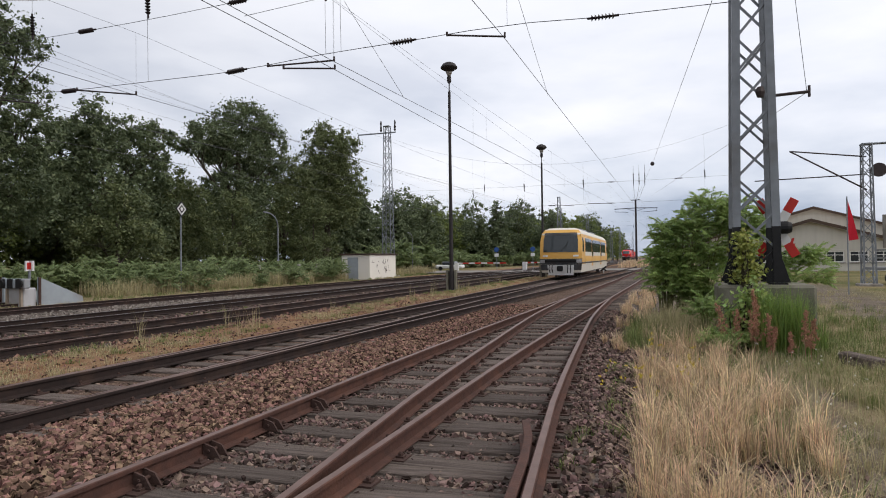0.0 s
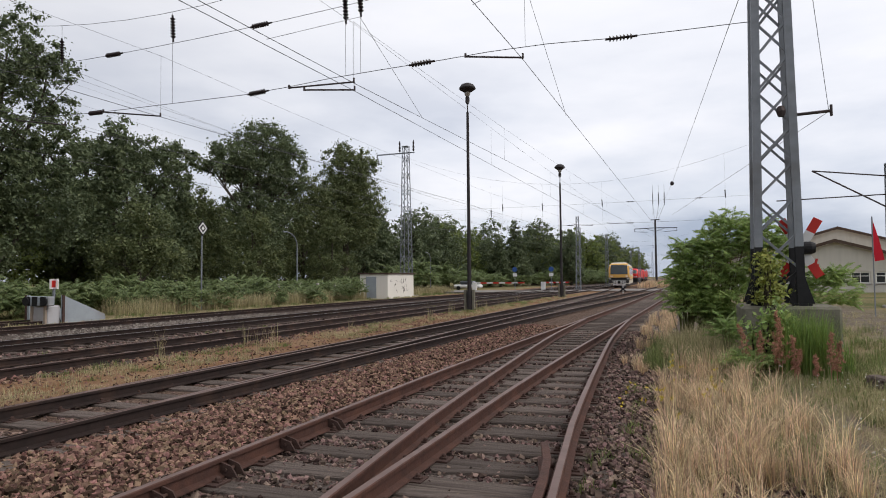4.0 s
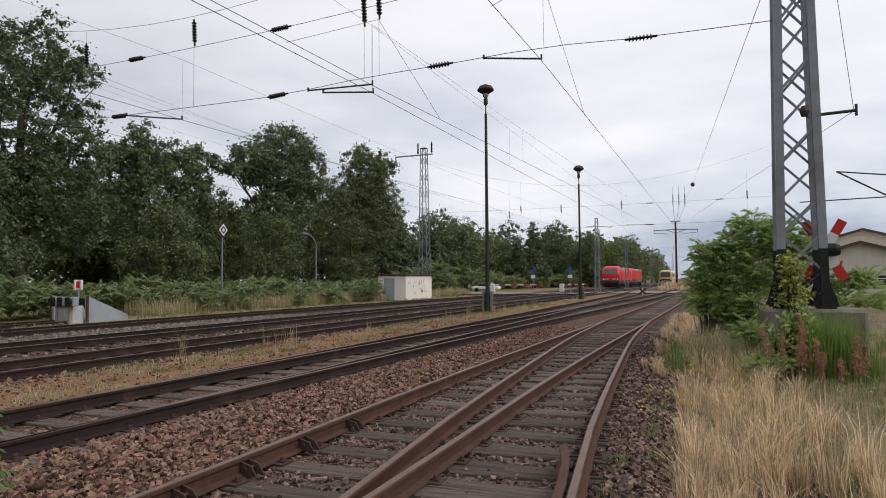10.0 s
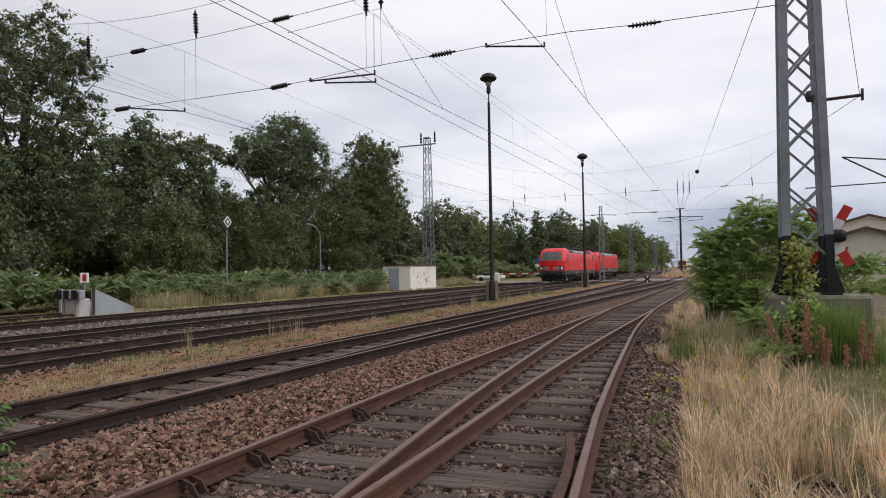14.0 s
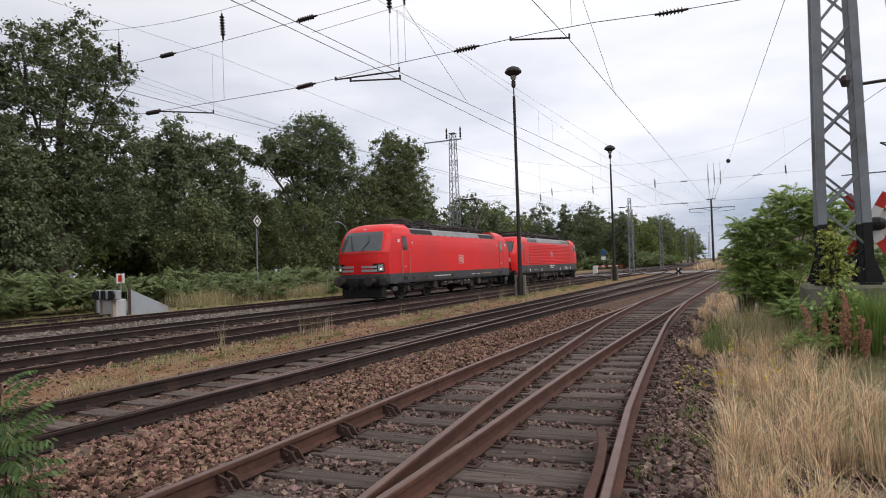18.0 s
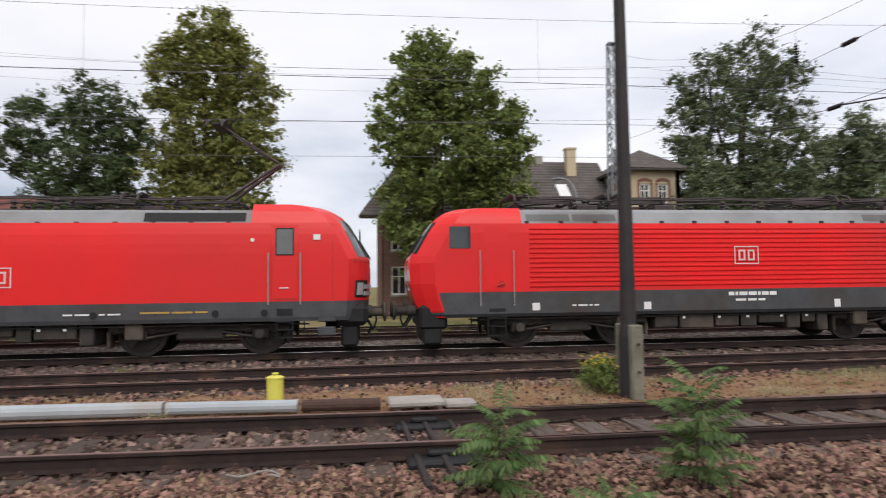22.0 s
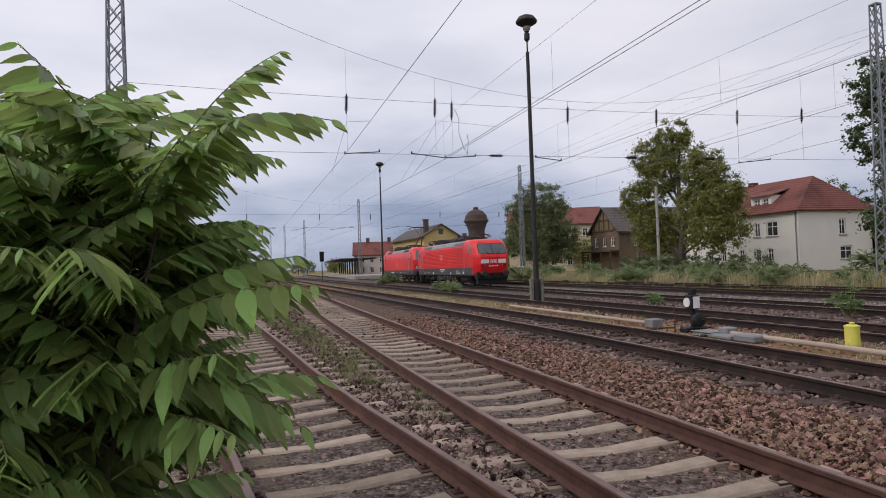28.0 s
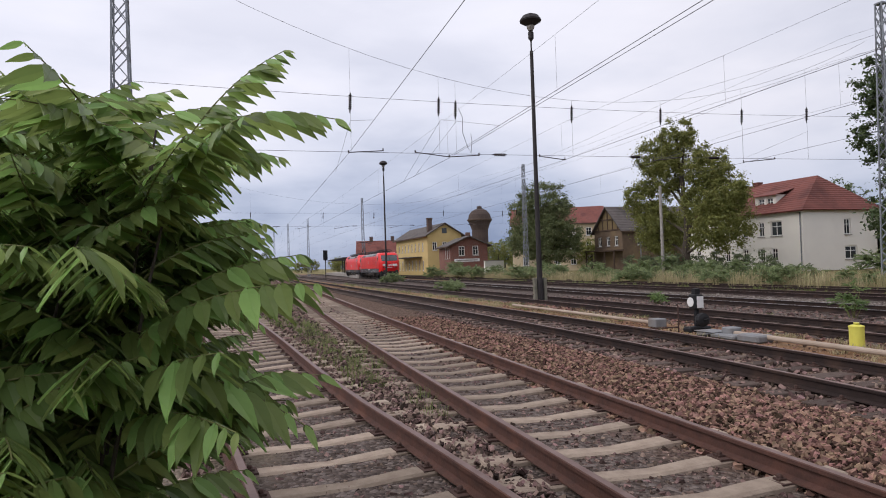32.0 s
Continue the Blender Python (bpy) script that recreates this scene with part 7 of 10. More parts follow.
# ---- grass ----
M_STRAW = leaf_mat("dry_straw_grass", (0.78, 0.6, 0.4), (0.42, 0.3, 0.185), 0.38, 0.6, 0.8)
M_GRASS = leaf_mat("green_meadow_grass", (0.20, 0.235, 0.085), (0.12, 0.15, 0.05), 0.3, 0.35, 0.8)
M_TALL = leaf_mat("tall_seeding_grass", (0.46, 0.39, 0.24), (0.28, 0.26, 0.13), 0.3, 0.35, 0.8)
M_SORREL = leaf_mat("red_brown_sorrel", (0.5, 0.27, 0.18), (0.34, 0.18, 0.125), 0.2, 0.3, 0.9)


def blades(name, label, spots, per, height, width, spread, lean, material, seed):
    """Tufts of bent blades; spots are (x, y, scale)."""
    rnd = np.random.default_rng(seed)
    spots = np.array(spots)
    n = len(spots) * per
    b = np.repeat(spots, per, axis=0)
    a = rnd.uniform(0, 2 * np.pi, n)
    r = spread * np.sqrt(rnd.uniform(0, 1, n)) * b[:, 2]
    zg = np.array([lift(x) for x in b[:, 0]])
    root = np.stack([b[:, 0] + r * np.cos(a), b[:, 1] + r * np.sin(a), zg - 0.01], axis=1)
    h = height * rnd.uniform(0.45, 1.15, n) * b[:, 2]
    az = a + rnd.normal(0, 0.7, n)
    out = np.stack([np.cos(az), np.sin(az), np.zeros(n)], axis=1) * (h * lean * rnd.uniform(0.2, 1.3, n))[:, None]
    side = np.stack([-np.sin(az), np.cos(az), np.zeros(n)], axis=1) * (width * rnd.uniform(0.6, 1.3, n))[:, None]
    up = np.stack([np.zeros(n), np.zeros(n), h], axis=1)
    mid = root + up * 0.6 + out * 0.3
    tip = root + up + out - np.stack([np.zeros(n), np.zeros(n), 0.35 * h * lean], axis=1)
    v = np.stack([root - side, root + side, mid + side * 0.75, mid - side * 0.75, tip + side * 0.15, tip - side * 0.15], axis=1).reshape(-1, 3)
    i = np.arange(n)[:, None] * 6
    f = np.concatenate([i + np.array([0, 1, 2, 3]), i + np.array([3, 2, 4, 5])])
    return tagged(soup(name, v, f, material), label, "grass", kind="stuff")


gr = random.Random(9)


def scatter(x0, x1, y0, y1, n, s0=0.6, s1=1.2, keep=None):
    out = []
    while len(out) < n:
        x, y = gr.uniform(x0, x1), gr.uniform(y0, y1)
        if keep is None or keep(x, y):
            out.append((x, y, gr.uniform(s0, s1)))
    return out


def patchy(x, y, f=0.5, lim=0.0):
    return noise.noise((x * f, y * f, 3.3)) > lim


def straw_zone(x, y):
    left, right = -0.02 - 0.03 * y, 1.25 if y < 7 else 1.25 - 0.11 * (y - 7)
    return left < x < right and patchy(x, y, 1.1, -0.12)


tufts = scatter(-1.0, 1.3, 2.2, 12.0, 165, 0.4, 1.2, straw_zone) + scatter(-1.2, -0.3, 11, 30, 80, 0.4, 0.8)
blades("dry_grass", "tall tufts of dry straw-coloured grass beside the track", tufts, 78, 0.56, 0.0032, 0.085, 0.55, M_STRAW, 1)
blades("dry_grass", "low dry grass between the tufts", scatter(-1.0, 1.3, 2.2, 12.0, 240, 0.4, 1.0, straw_zone), 22, 0.3, 0.003, 0.2, 0.8, M_TALL, 38)
blades("dry_grass", "dry grass on the waste ground", scatter(1.5, 9.0, 3.5, 32, 700, 0.4, 0.9, lambda x, y: patchy(x, y, 0.6, -0.1)), 30, 0.3, 0.0028, 0.24, 0.7, M_TALL, 2)
blades("meadow_grass", "green grass and weeds round the foundation", scatter(-0.6, 3.2, 11.6, 13.6, 120, 0.5, 1.0) + scatter(1.9, 8, 4, 22, 420, 0.35, 0.8, lambda x, y: patchy(x, y, 0.5, 0.0)) + scatter(-0.8, -0.2, 5.0, 10.5, 34, 0.2, 0.45) + scatter(-0.2, 1.2, 4, 11, 50, 0.5, 0.9), 30, 0.42, 0.004, 0.2, 0.5, M_GRASS, 3)
blades("dry_grass", "low dry tufts on the trodden path", scatter(1.0, 4.6, 3.0, 12.5, 800, 0.35, 0.95), 30, 0.32, 0.0026, 0.2, 0.7, M_TALL, 37)
blades("meadow_grass", "grey-green grass between the dry tufts", scatter(1.0, 4.6, 3.2, 12.5, 330, 0.35, 0.9, lambda x, y: patchy(x, y, 0.7, -0.1)), 28, 0.3, 0.003, 0.18, 0.6, M_GRASS, 47)
wf = np.array([(gr.uniform(1.2, 3.6), gr.uniform(4.5, 11), gr.uniform(0.18, 0.42)) for _ in range(70)])
v, f = leaf_cloud(wf, np.full(70, 0.014), 8, 0.008, np.random.default_rng(35))
tagged(soup("white_flowers", v, f, mat("white_flower_petals", (0.7, 0.69, 0.62), (0.6, 0.58, 0.5), 8, 0.7)), "small white wild flowers in the grass", "flowers", kind="stuff")
blades("wild_flower_stalks", "thin dry stalks of wild flowers in the grass", scatter(-0.2, 2.2, 4.5, 11, 50, 0.8, 1.2), 4, 0.62, 0.003, 0.06, 0.25, M_TALL, 31)
fl = scatter(-0.6, 0.4, 6.5, 12, 9, 0.7, 1.1)
fc = np.array([(x + gr.uniform(-0.12, 0.12), y + gr.uniform(-0.12, 0.12), gr.uniform(0.25, 0.55)) for x, y, s in fl for _ in range(5)])
v, f = leaf_cloud(fc, np.full(len(fc), 0.025), 9, 0.012, np.random.default_rng(33))
tagged(soup("yellow_flowers", v, f, mat("yellow_flower_petals", (0.6, 0.47, 0.05), (0.48, 0.36, 0.04), 8, 0.7)), "small yellow wild flowers in the dry grass", "flowers", kind="stuff")
SORREL = [(0.98, 11.3, 0.86, -0.2), (1.1, 11.3, 0.76, 0.0), (1.33, 11.3, 1.08, 0.02), (1.38, 11.35, 0.9, 0.0), (1.55, 11.25, 0.7, 0.0), (1.6, 11.2, 0.5, 0.04), (2.09, 11.3, 0.76, 0.0), (2.16, 11.35, 0.62, 0.05), (1.85, 11.2, 0.42, 0.0)]
blades("sorrel", "red-brown seed stalks of sorrel", [q[:3] for q in SORREL], 4, 0.8, 0.005, 0.03, 0.08, M_SORREL, 4)
sc, sr2, sq = [], [], np.random.default_rng(8)
for x, y, s, lean in SORREL:
    for k in range(46):
        u = k / 45
        w = 0.06 * s * (1.0 - 0.7 * u) * (0.45 + 0.55 * min(1.0, u * 4))
        sc.append((x + lean * u + sq.normal(0, w), y + sq.normal(0, w), s * (0.28 + 0.72 * u)))
        sr2.append(0.016 + 0.4 * w)
v, f = leaf_cloud(np.array(sc), np.array(sr2), 40, 0.011, sq, 1.2)
tagged(soup("sorrel", v, f, M_SORREL), "red-brown seed heads of tall sorrel", "weeds", kind="stuff")
blades("tall_weeds", "tall bright green weeds before the foundation block", scatter(1.42, 2.12, 11.5, 12.4, 110, 0.75, 1.12) + scatter(0.9, 2.5, 11.6, 12.8, 60, 0.35, 0.7), 34, 1.05, 0.0055, 0.11, 0.2, leaf_mat("bright_green_weeds", (0.23, 0.33, 0.08), (0.13, 0.20, 0.05)), 14)
blades("seeding_grass", "tall yellowing grass at the foot of the bushes", scatter(-0.3, 0.85, 12.4, 15.2, 130, 0.5, 1.1), 34, 0.8, 0.004, 0.16, 0.35, M_TALL, 16)
blades("tall_weeds", "mixed green weeds in front of the bushes", scatter(-0.7, 0.9, 12.0, 15.6, 90, 0.5, 0.9), 30, 0.65, 0.005, 0.16, 0.35, M_GRASS, 15)
blades("seeding_grass", "tall yellowing grass along the hedge", scatter(-31, -28.2, 27, 78, 640, 0.6, 1.2, lambda x, y: patchy(x, y, 0.25, -0.2)) + scatter(-33.5, -28.4, -88, -12, 900, 0.45, 1.15, lambda x, y: patchy(x, y, 0.22, -0.25)), 30, 1.0, 0.012, 0.35, 0.3, M_TALL, 5)
blades("meadow_grass", "green and yellow verge grass beyond the tracks", scatter(-30.5, -25.2, -70, 75, 700, 0.3, 0.6), 26, 0.5, 0.011, 0.4, 0.4, M_GRASS, 6)
blades("dry_grass", "thin dry grass on the sandy strip between tracks", scatter(-10.8, -8.6, -60, 60, 780, 0.25, 0.65, lambda x, y: patchy(x, y, 0.35, -0.05)), 40, 0.3, 0.004, 0.35, 0.7, M_TALL, 7)
blades("meadow_grass", "low green weeds along the sandy strip", scatter(-10.9, -9.2, 8, 60, 190, 0.3, 0.6, lambda x, y: patchy(x, y, 0.3, 0.0)) + scatter(-11.2, -9.6, -70, -14, 160, 0.3, 0.7) + scatter(-2.2, -1.2, -22, -8, 60, 0.3, 0.7) + scatter(-2.4, -1.0, -60, -20, 150, 0.4, 0.9) + scatter(-16, -14.3, -60, 60, 120, 0.25, 0.5), 40, 0.3, 0.004, 0.3, 0.7, M_GRASS, 8)
blades("pale_grass", "pale dry grass on the island beyond the level crossing", scatter(-6.0, 4, 96, 135, 420, 0.9, 1.5), 24, 0.9, 0.02, 0.5, 0.3, M_STRAW, 10)
blades("meadow_grass", "weedy grass behind the curved siding", scatter(1.6, 8, -60, -6, 420, 0.5, 1.1), 24, 0.6, 0.01, 0.3, 0.4, M_GRASS, 11)
blades("dry_grass", "low dry grass between the far sidings", scatter(-26.0, -24.2, 8, 60, 420, 0.3, 0.7, lambda x, y: patchy(x, y, 0.35, -0.1)), 34, 0.4, 0.008, 0.35, 0.6, M_TALL, 48)
blades("seeding_grass", "single tall seeding weeds on the sandy strip", scatter(-10.9, -9.0, 5, 45, 18, 0.7, 1.2), 14, 0.75, 0.004, 0.1, 0.3, M_TALL, 41)
blades("meadow_grass", "weeds growing between the sidings", scatter(-2.3, -1.5, -20, -6.5, 60, 0.4, 0.9), 26, 0.4, 0.003, 0.14, 0.6, M_GRASS, 12)
for x, y in ((-9.65, 3.95),):
    w = bush("ragwort", "yellow-flowering ragwort clump at the lamp post", [(0, 0, 0.26, 0.34, 0.24)], leaf_mat("ragwort_leaves", (0.15, 0.20, 0.05), (0.09, 0.13, 0.03)), 60, 34, 0.028, 61)
    w.matrix_basis = Matrix.Translation((x, y, lift(x)))
    c = np.random.default_rng(3).normal(0, 1, (60, 3)) * np.array([0.17, 0.17, 0.05]) + np.array([0, 0, 0.48])
    v, f = leaf_cloud(c, np.full(60, 0.03), 7, 0.016, np.random.default_rng(5))
    soup("flowers", v, f, mat("yellow_petals", (0.62, 0.50, 0.05), (0.5, 0.38, 0.04), 8, 0.7), w)

# ---- buildings ----
def brick_mat(name, a, b, mortar, scale=4.0):
    m = bpy.data.materials.new(name)
    m.use_nodes = True
    n, l = m.node_tree.nodes, m.node_tree.links
    bsdf = n["Principled BSDF"]
    bsdf.inputs["Roughness"].default_value = 0.9
    tc = n.new("ShaderNodeTexCoord")
    sep, com = n.new("ShaderNodeSeparateXYZ"), n.new("ShaderNodeCombineXYZ")
    add = n.new("ShaderNodeMath")
    l.new(tc.outputs["Object"], sep.inputs[0])
    l.new(sep.outputs["X"], add.inputs[0])
    l.new(sep.outputs["Y"], add.inputs[1])
    l.new(add.outputs[0], com.inputs["X"])
    l.new(sep.outputs["Z"], com.inputs["Y"])
    br = n.new("ShaderNodeTexBrick")
    br.inputs["Scale"].default_value = scale
    br.inputs["Color1"].default_value, br.inputs["Color2"].default_value, br.inputs["Mortar"].default_value = (*a, 1), (*b, 1), (*mortar, 1)
    br.inputs["Mortar Size"].default_value = 0.012
    l.new(com.outputs[0], br.inputs["Vector"])
    t = n.new("ShaderNodeTexNoise")
    t.inputs["Scale"].default_value, t.inputs["Detail"].default_value = 0.6, 6.0
    l.new(tc.outputs["Object"], t.inputs["Vector"])
    mr = n.new("ShaderNodeMapRange")
    mr.inputs["To Min"].default_value, mr.inputs["To Max"].default_value = 0.7, 1.25
    l.new(t.outputs["Fac"], mr.inputs["Value"])
    hs = n.new("ShaderNodeHueSaturation")
    l.new(br.outputs["Color"], hs.inputs["Color"])
    l.new(mr.outputs["Result"], hs.inputs["Value"])
    l.new(hs.outputs["Color"], bsdf.inputs["Base Color"])
    return m


def tile_mat(name, a, b):
    m = mat(name, a, b, 1.4, 0.85, 0.0, stain=tuple(c * 0.6 for c in b))
    n, l = m.node_tree.nodes, m.node_tree.links
    tc = n.new("ShaderNodeTexCoord")
    wv = n.new("ShaderNodeTexWave")
    wv.bands_direction = "Z"
    wv.inputs["Scale"].default_value = 1.3
    l.new(tc.outputs["Object"], wv.inputs["Vector"])
    bp = n.new("ShaderNodeBump")
    bp.inputs["Strength"].default_value, bp.inputs["Distance"].default_value = 0.8, 0.06
    l.new(wv.outputs["Fac"], bp.inputs["Height"])
    l.new(bp.outputs["Normal"], n["Principled BSDF"].inputs["Normal"])
    return m


M_BRICK = brick_mat("brown_brick", (0.17, 0.095, 0.068), (0.125, 0.07, 0.052), (0.17, 0.13, 0.11))
M_BRICKRED = brick_mat("red_brick", (0.21, 0.085, 0.06), (0.15, 0.062, 0.048), (0.19, 0.14, 0.12))
M_PLASTER = mat("cream_plaster", (0.52, 0.43, 0.29), (0.44, 0.36, 0.25), 0.8, 0.9, 0.1, stain=(0.36, 0.30, 0.21))
M_YELPLASTER = mat("ochre_yellow_plaster", (0.53, 0.40, 0.18), (0.45, 0.335, 0.15), 0.6, 0.9, 0.1, stain=(0.42, 0.31, 0.14))
M_WHITEPLASTER = mat("white_plaster", (0.74, 0.715, 0.65), (0.68, 0.655, 0.60), 0.5, 0.9, 0.08, stain=(0.62, 0.595, 0.54))
M_SLATE = tile_mat("grey_brown_roof_tiles", (0.115, 0.10, 0.092), (0.075, 0.066, 0.062))
M_REDTILE = tile_mat("red_roof_tiles", (0.185, 0.066, 0.052), (0.128, 0.05, 0.043))
M_SASH = mat("white_window_frame", (0.78, 0.77, 0.74), (0.68, 0.67, 0.64), 2, 0.6)
M_PANE = glass_mat("house_window_glass", (0.03, 0.036, 0.04), 0.08)
M_TIMBER = mat("brown_weathered_timber", (0.10, 0.068, 0.05), (0.06, 0.042, 0.034), 3, 0.9, 0.3, stretch=(1, 1, 4))


def wall(parent, name, a, b, z0, z1, material, openings=(), thick=0.35, label="", sill=True, mull=1):
    """An upright wall from plan point a to b; openings are (s, bottom, width, height), s along the wall.
    Windows get a frame, bars and a pane set back in the opening."""
    a, b = Vector((*a, 0)), Vector((*b, 0))
    d = b - a
    length = d.length
    d.normalize()
    nrm = Vector((d.y, -d.x, 0))
    rot = Matrix(((d.x, -nrm.x, 0, a.x), (d.y, -nrm.y, 0, a.y), (0, 0, 1, 0), (0, 0, 0, 1)))
    xs = sorted({0.0, length, *(o[0] for o in openings), *(o[0] + o[2] for o in openings)})
    zs = sorted({z0, z1, *(o[1] for o in openings), *(o[1] + o[3] for o in openings)})
    m, known = Mesh(), {}

    def corner(i, k, back):
        if (i, k, back) not in known:
            known[(i, k, back)] = len(m.v)
            m.v.append(tuple(rot @ Vector((xs[i], thick if back else 0.0, zs[k]))))
        return known[(i, k, back)]

    def solid(i, k):
        if not (0 <= i < len(xs) - 1 and 0 <= k < len(zs) - 1):
            return False
        mx, mz = (xs[i] + xs[i + 1]) / 2, (zs[k] + zs[k + 1]) / 2
        return not any(o[0] < mx < o[0] + o[2] and o[1] < mz < o[1] + o[3] for o in openings)

    for i in range(len(xs) - 1):
        for k in range(len(zs) - 1):
            if not solid(i, k):
                continue
            for back in (0, 1):
                q = (corner(i, k, back), corner(i + 1, k, back), corner(i + 1, k + 1, back), corner(i, k + 1, back))
                m.f.append(q[::-1] if back else q)
            for di, dk, a1, b1 in ((-1, 0, (i, k + 1), (i, k)), (1, 0, (i + 1, k), (i + 1, k + 1)), (0, -1, (i, k), (i + 1, k)), (0, 1, (i + 1, k + 1), (i, k + 1))):
                if not solid(i + di, k + dk):
                    m.f.append((corner(*b1, 0), corner(*a1, 0), corner(*a1, 1), corner(*b1, 1)))
    w = part(name, m, material, parent, label)
    for s, zb, ww, hh in openings:
        t = 0.11
        ring = [(s, zb), (s + ww, zb), (s + ww, zb + hh), (s, zb + hh), (s + t, zb + t), (s + ww - t, zb + t), (s + ww - t, zb + hh - t), (s + t, zb + hh - t)]
        vs = [rot @ Vector((x, d2, z)) for d2 in (0.10, 0.17) for x, z in ring]
        fs = []
        for k in range(4):
            j = (k + 1) % 4
            fs += [(k, j, 4 + j, 4 + k), (12 + k, 12 + j, 8 + j, 8 + k), (8 + k, 8 + j, j, k), (4 + k, 4 + j, 12 + j, 12 + k)]
        win = part("window", Mesh().add(vs, fs), M_SASH, parent, "white-framed window")
        for k in range(1, mull + 1):
            xk = s + ww * k / (mull + 1)
            part("glazing_bar", Mesh().box(xk - 0.035, xk + 0.035, 0.11, 0.16, zb + t, zb + hh - t, 0, rot), M_SASH, win)
        part("transom", Mesh().box(s + t, s + ww - t, 0.107, 0.157, zb + hh * 0.62, zb + hh * 0.62 + 0.06, 0, rot), M_SASH, win)
        part("pane", Mesh().box(s + 0.03, s + ww - 0.03, 0.135, 0.145, zb + 0.03, zb + hh - 0.03, 0, rot), M_PANE, win)
        if sill:
            part("sill", Mesh().box(s - 0.1, s + ww + 0.1, -0.08, 0.1, zb - 0.1, zb, 0, rot), M_CONC, win)
    return w


def slab_roof(parent, corners, material, thick=0.18, name="roof", label=""):
    """A roof slope from its corner points."""
    cs = [Vector(c) for c in corners]
    n = (cs[1] - cs[0]).cross(cs[2] - cs[0]).normalized()
    if n.z < 0:
        n = -n
    k = len(cs)
    vs = cs + [c - n * thick for c in cs]
    fs = [tuple(range(k)), tuple(range(k, 2 * k))[::-1]] + [(i, k + i, k + (i + 1) % k, (i + 1) % k) for i in range(k)]
    return part(name, Mesh().add(vs, fs), material, parent, label)


def brick_hood(parent, x, y0, z, w, rise, thick, jamb=0.0):
    """Red brick segment arch over a window, with jambs down to its sill where jamb is given."""
    half = w / 2 + 0.08
    rad = (half * half + rise * rise) / (2 * rise)
    cz, a = z + rise - rad, math.asin(half / rad)
    n = 9
    for k in range(n):
        b = -a + 2 * a * (k + 0.5) / n
        hw = rad * a / n * 0.94
        m = Matrix.Translation((x, y0 + w / 2, cz)) @ Matrix.Rotation(-b, 4, "X")
        part("arch_brick", Mesh().box(-0.05, 0.045, -hw, hw, rad, rad + thick, 0.006, m), M_BRICKRED, parent)
    if jamb:
        for yy in (y0 - 0.17, y0 + w + 0.03):
            part("brick_jamb", Mesh().box(x - 0.05, x + 0.035, yy, yy + 0.14, z - jamb, z + 0.02, 0.006), M_BRICKRED, parent)


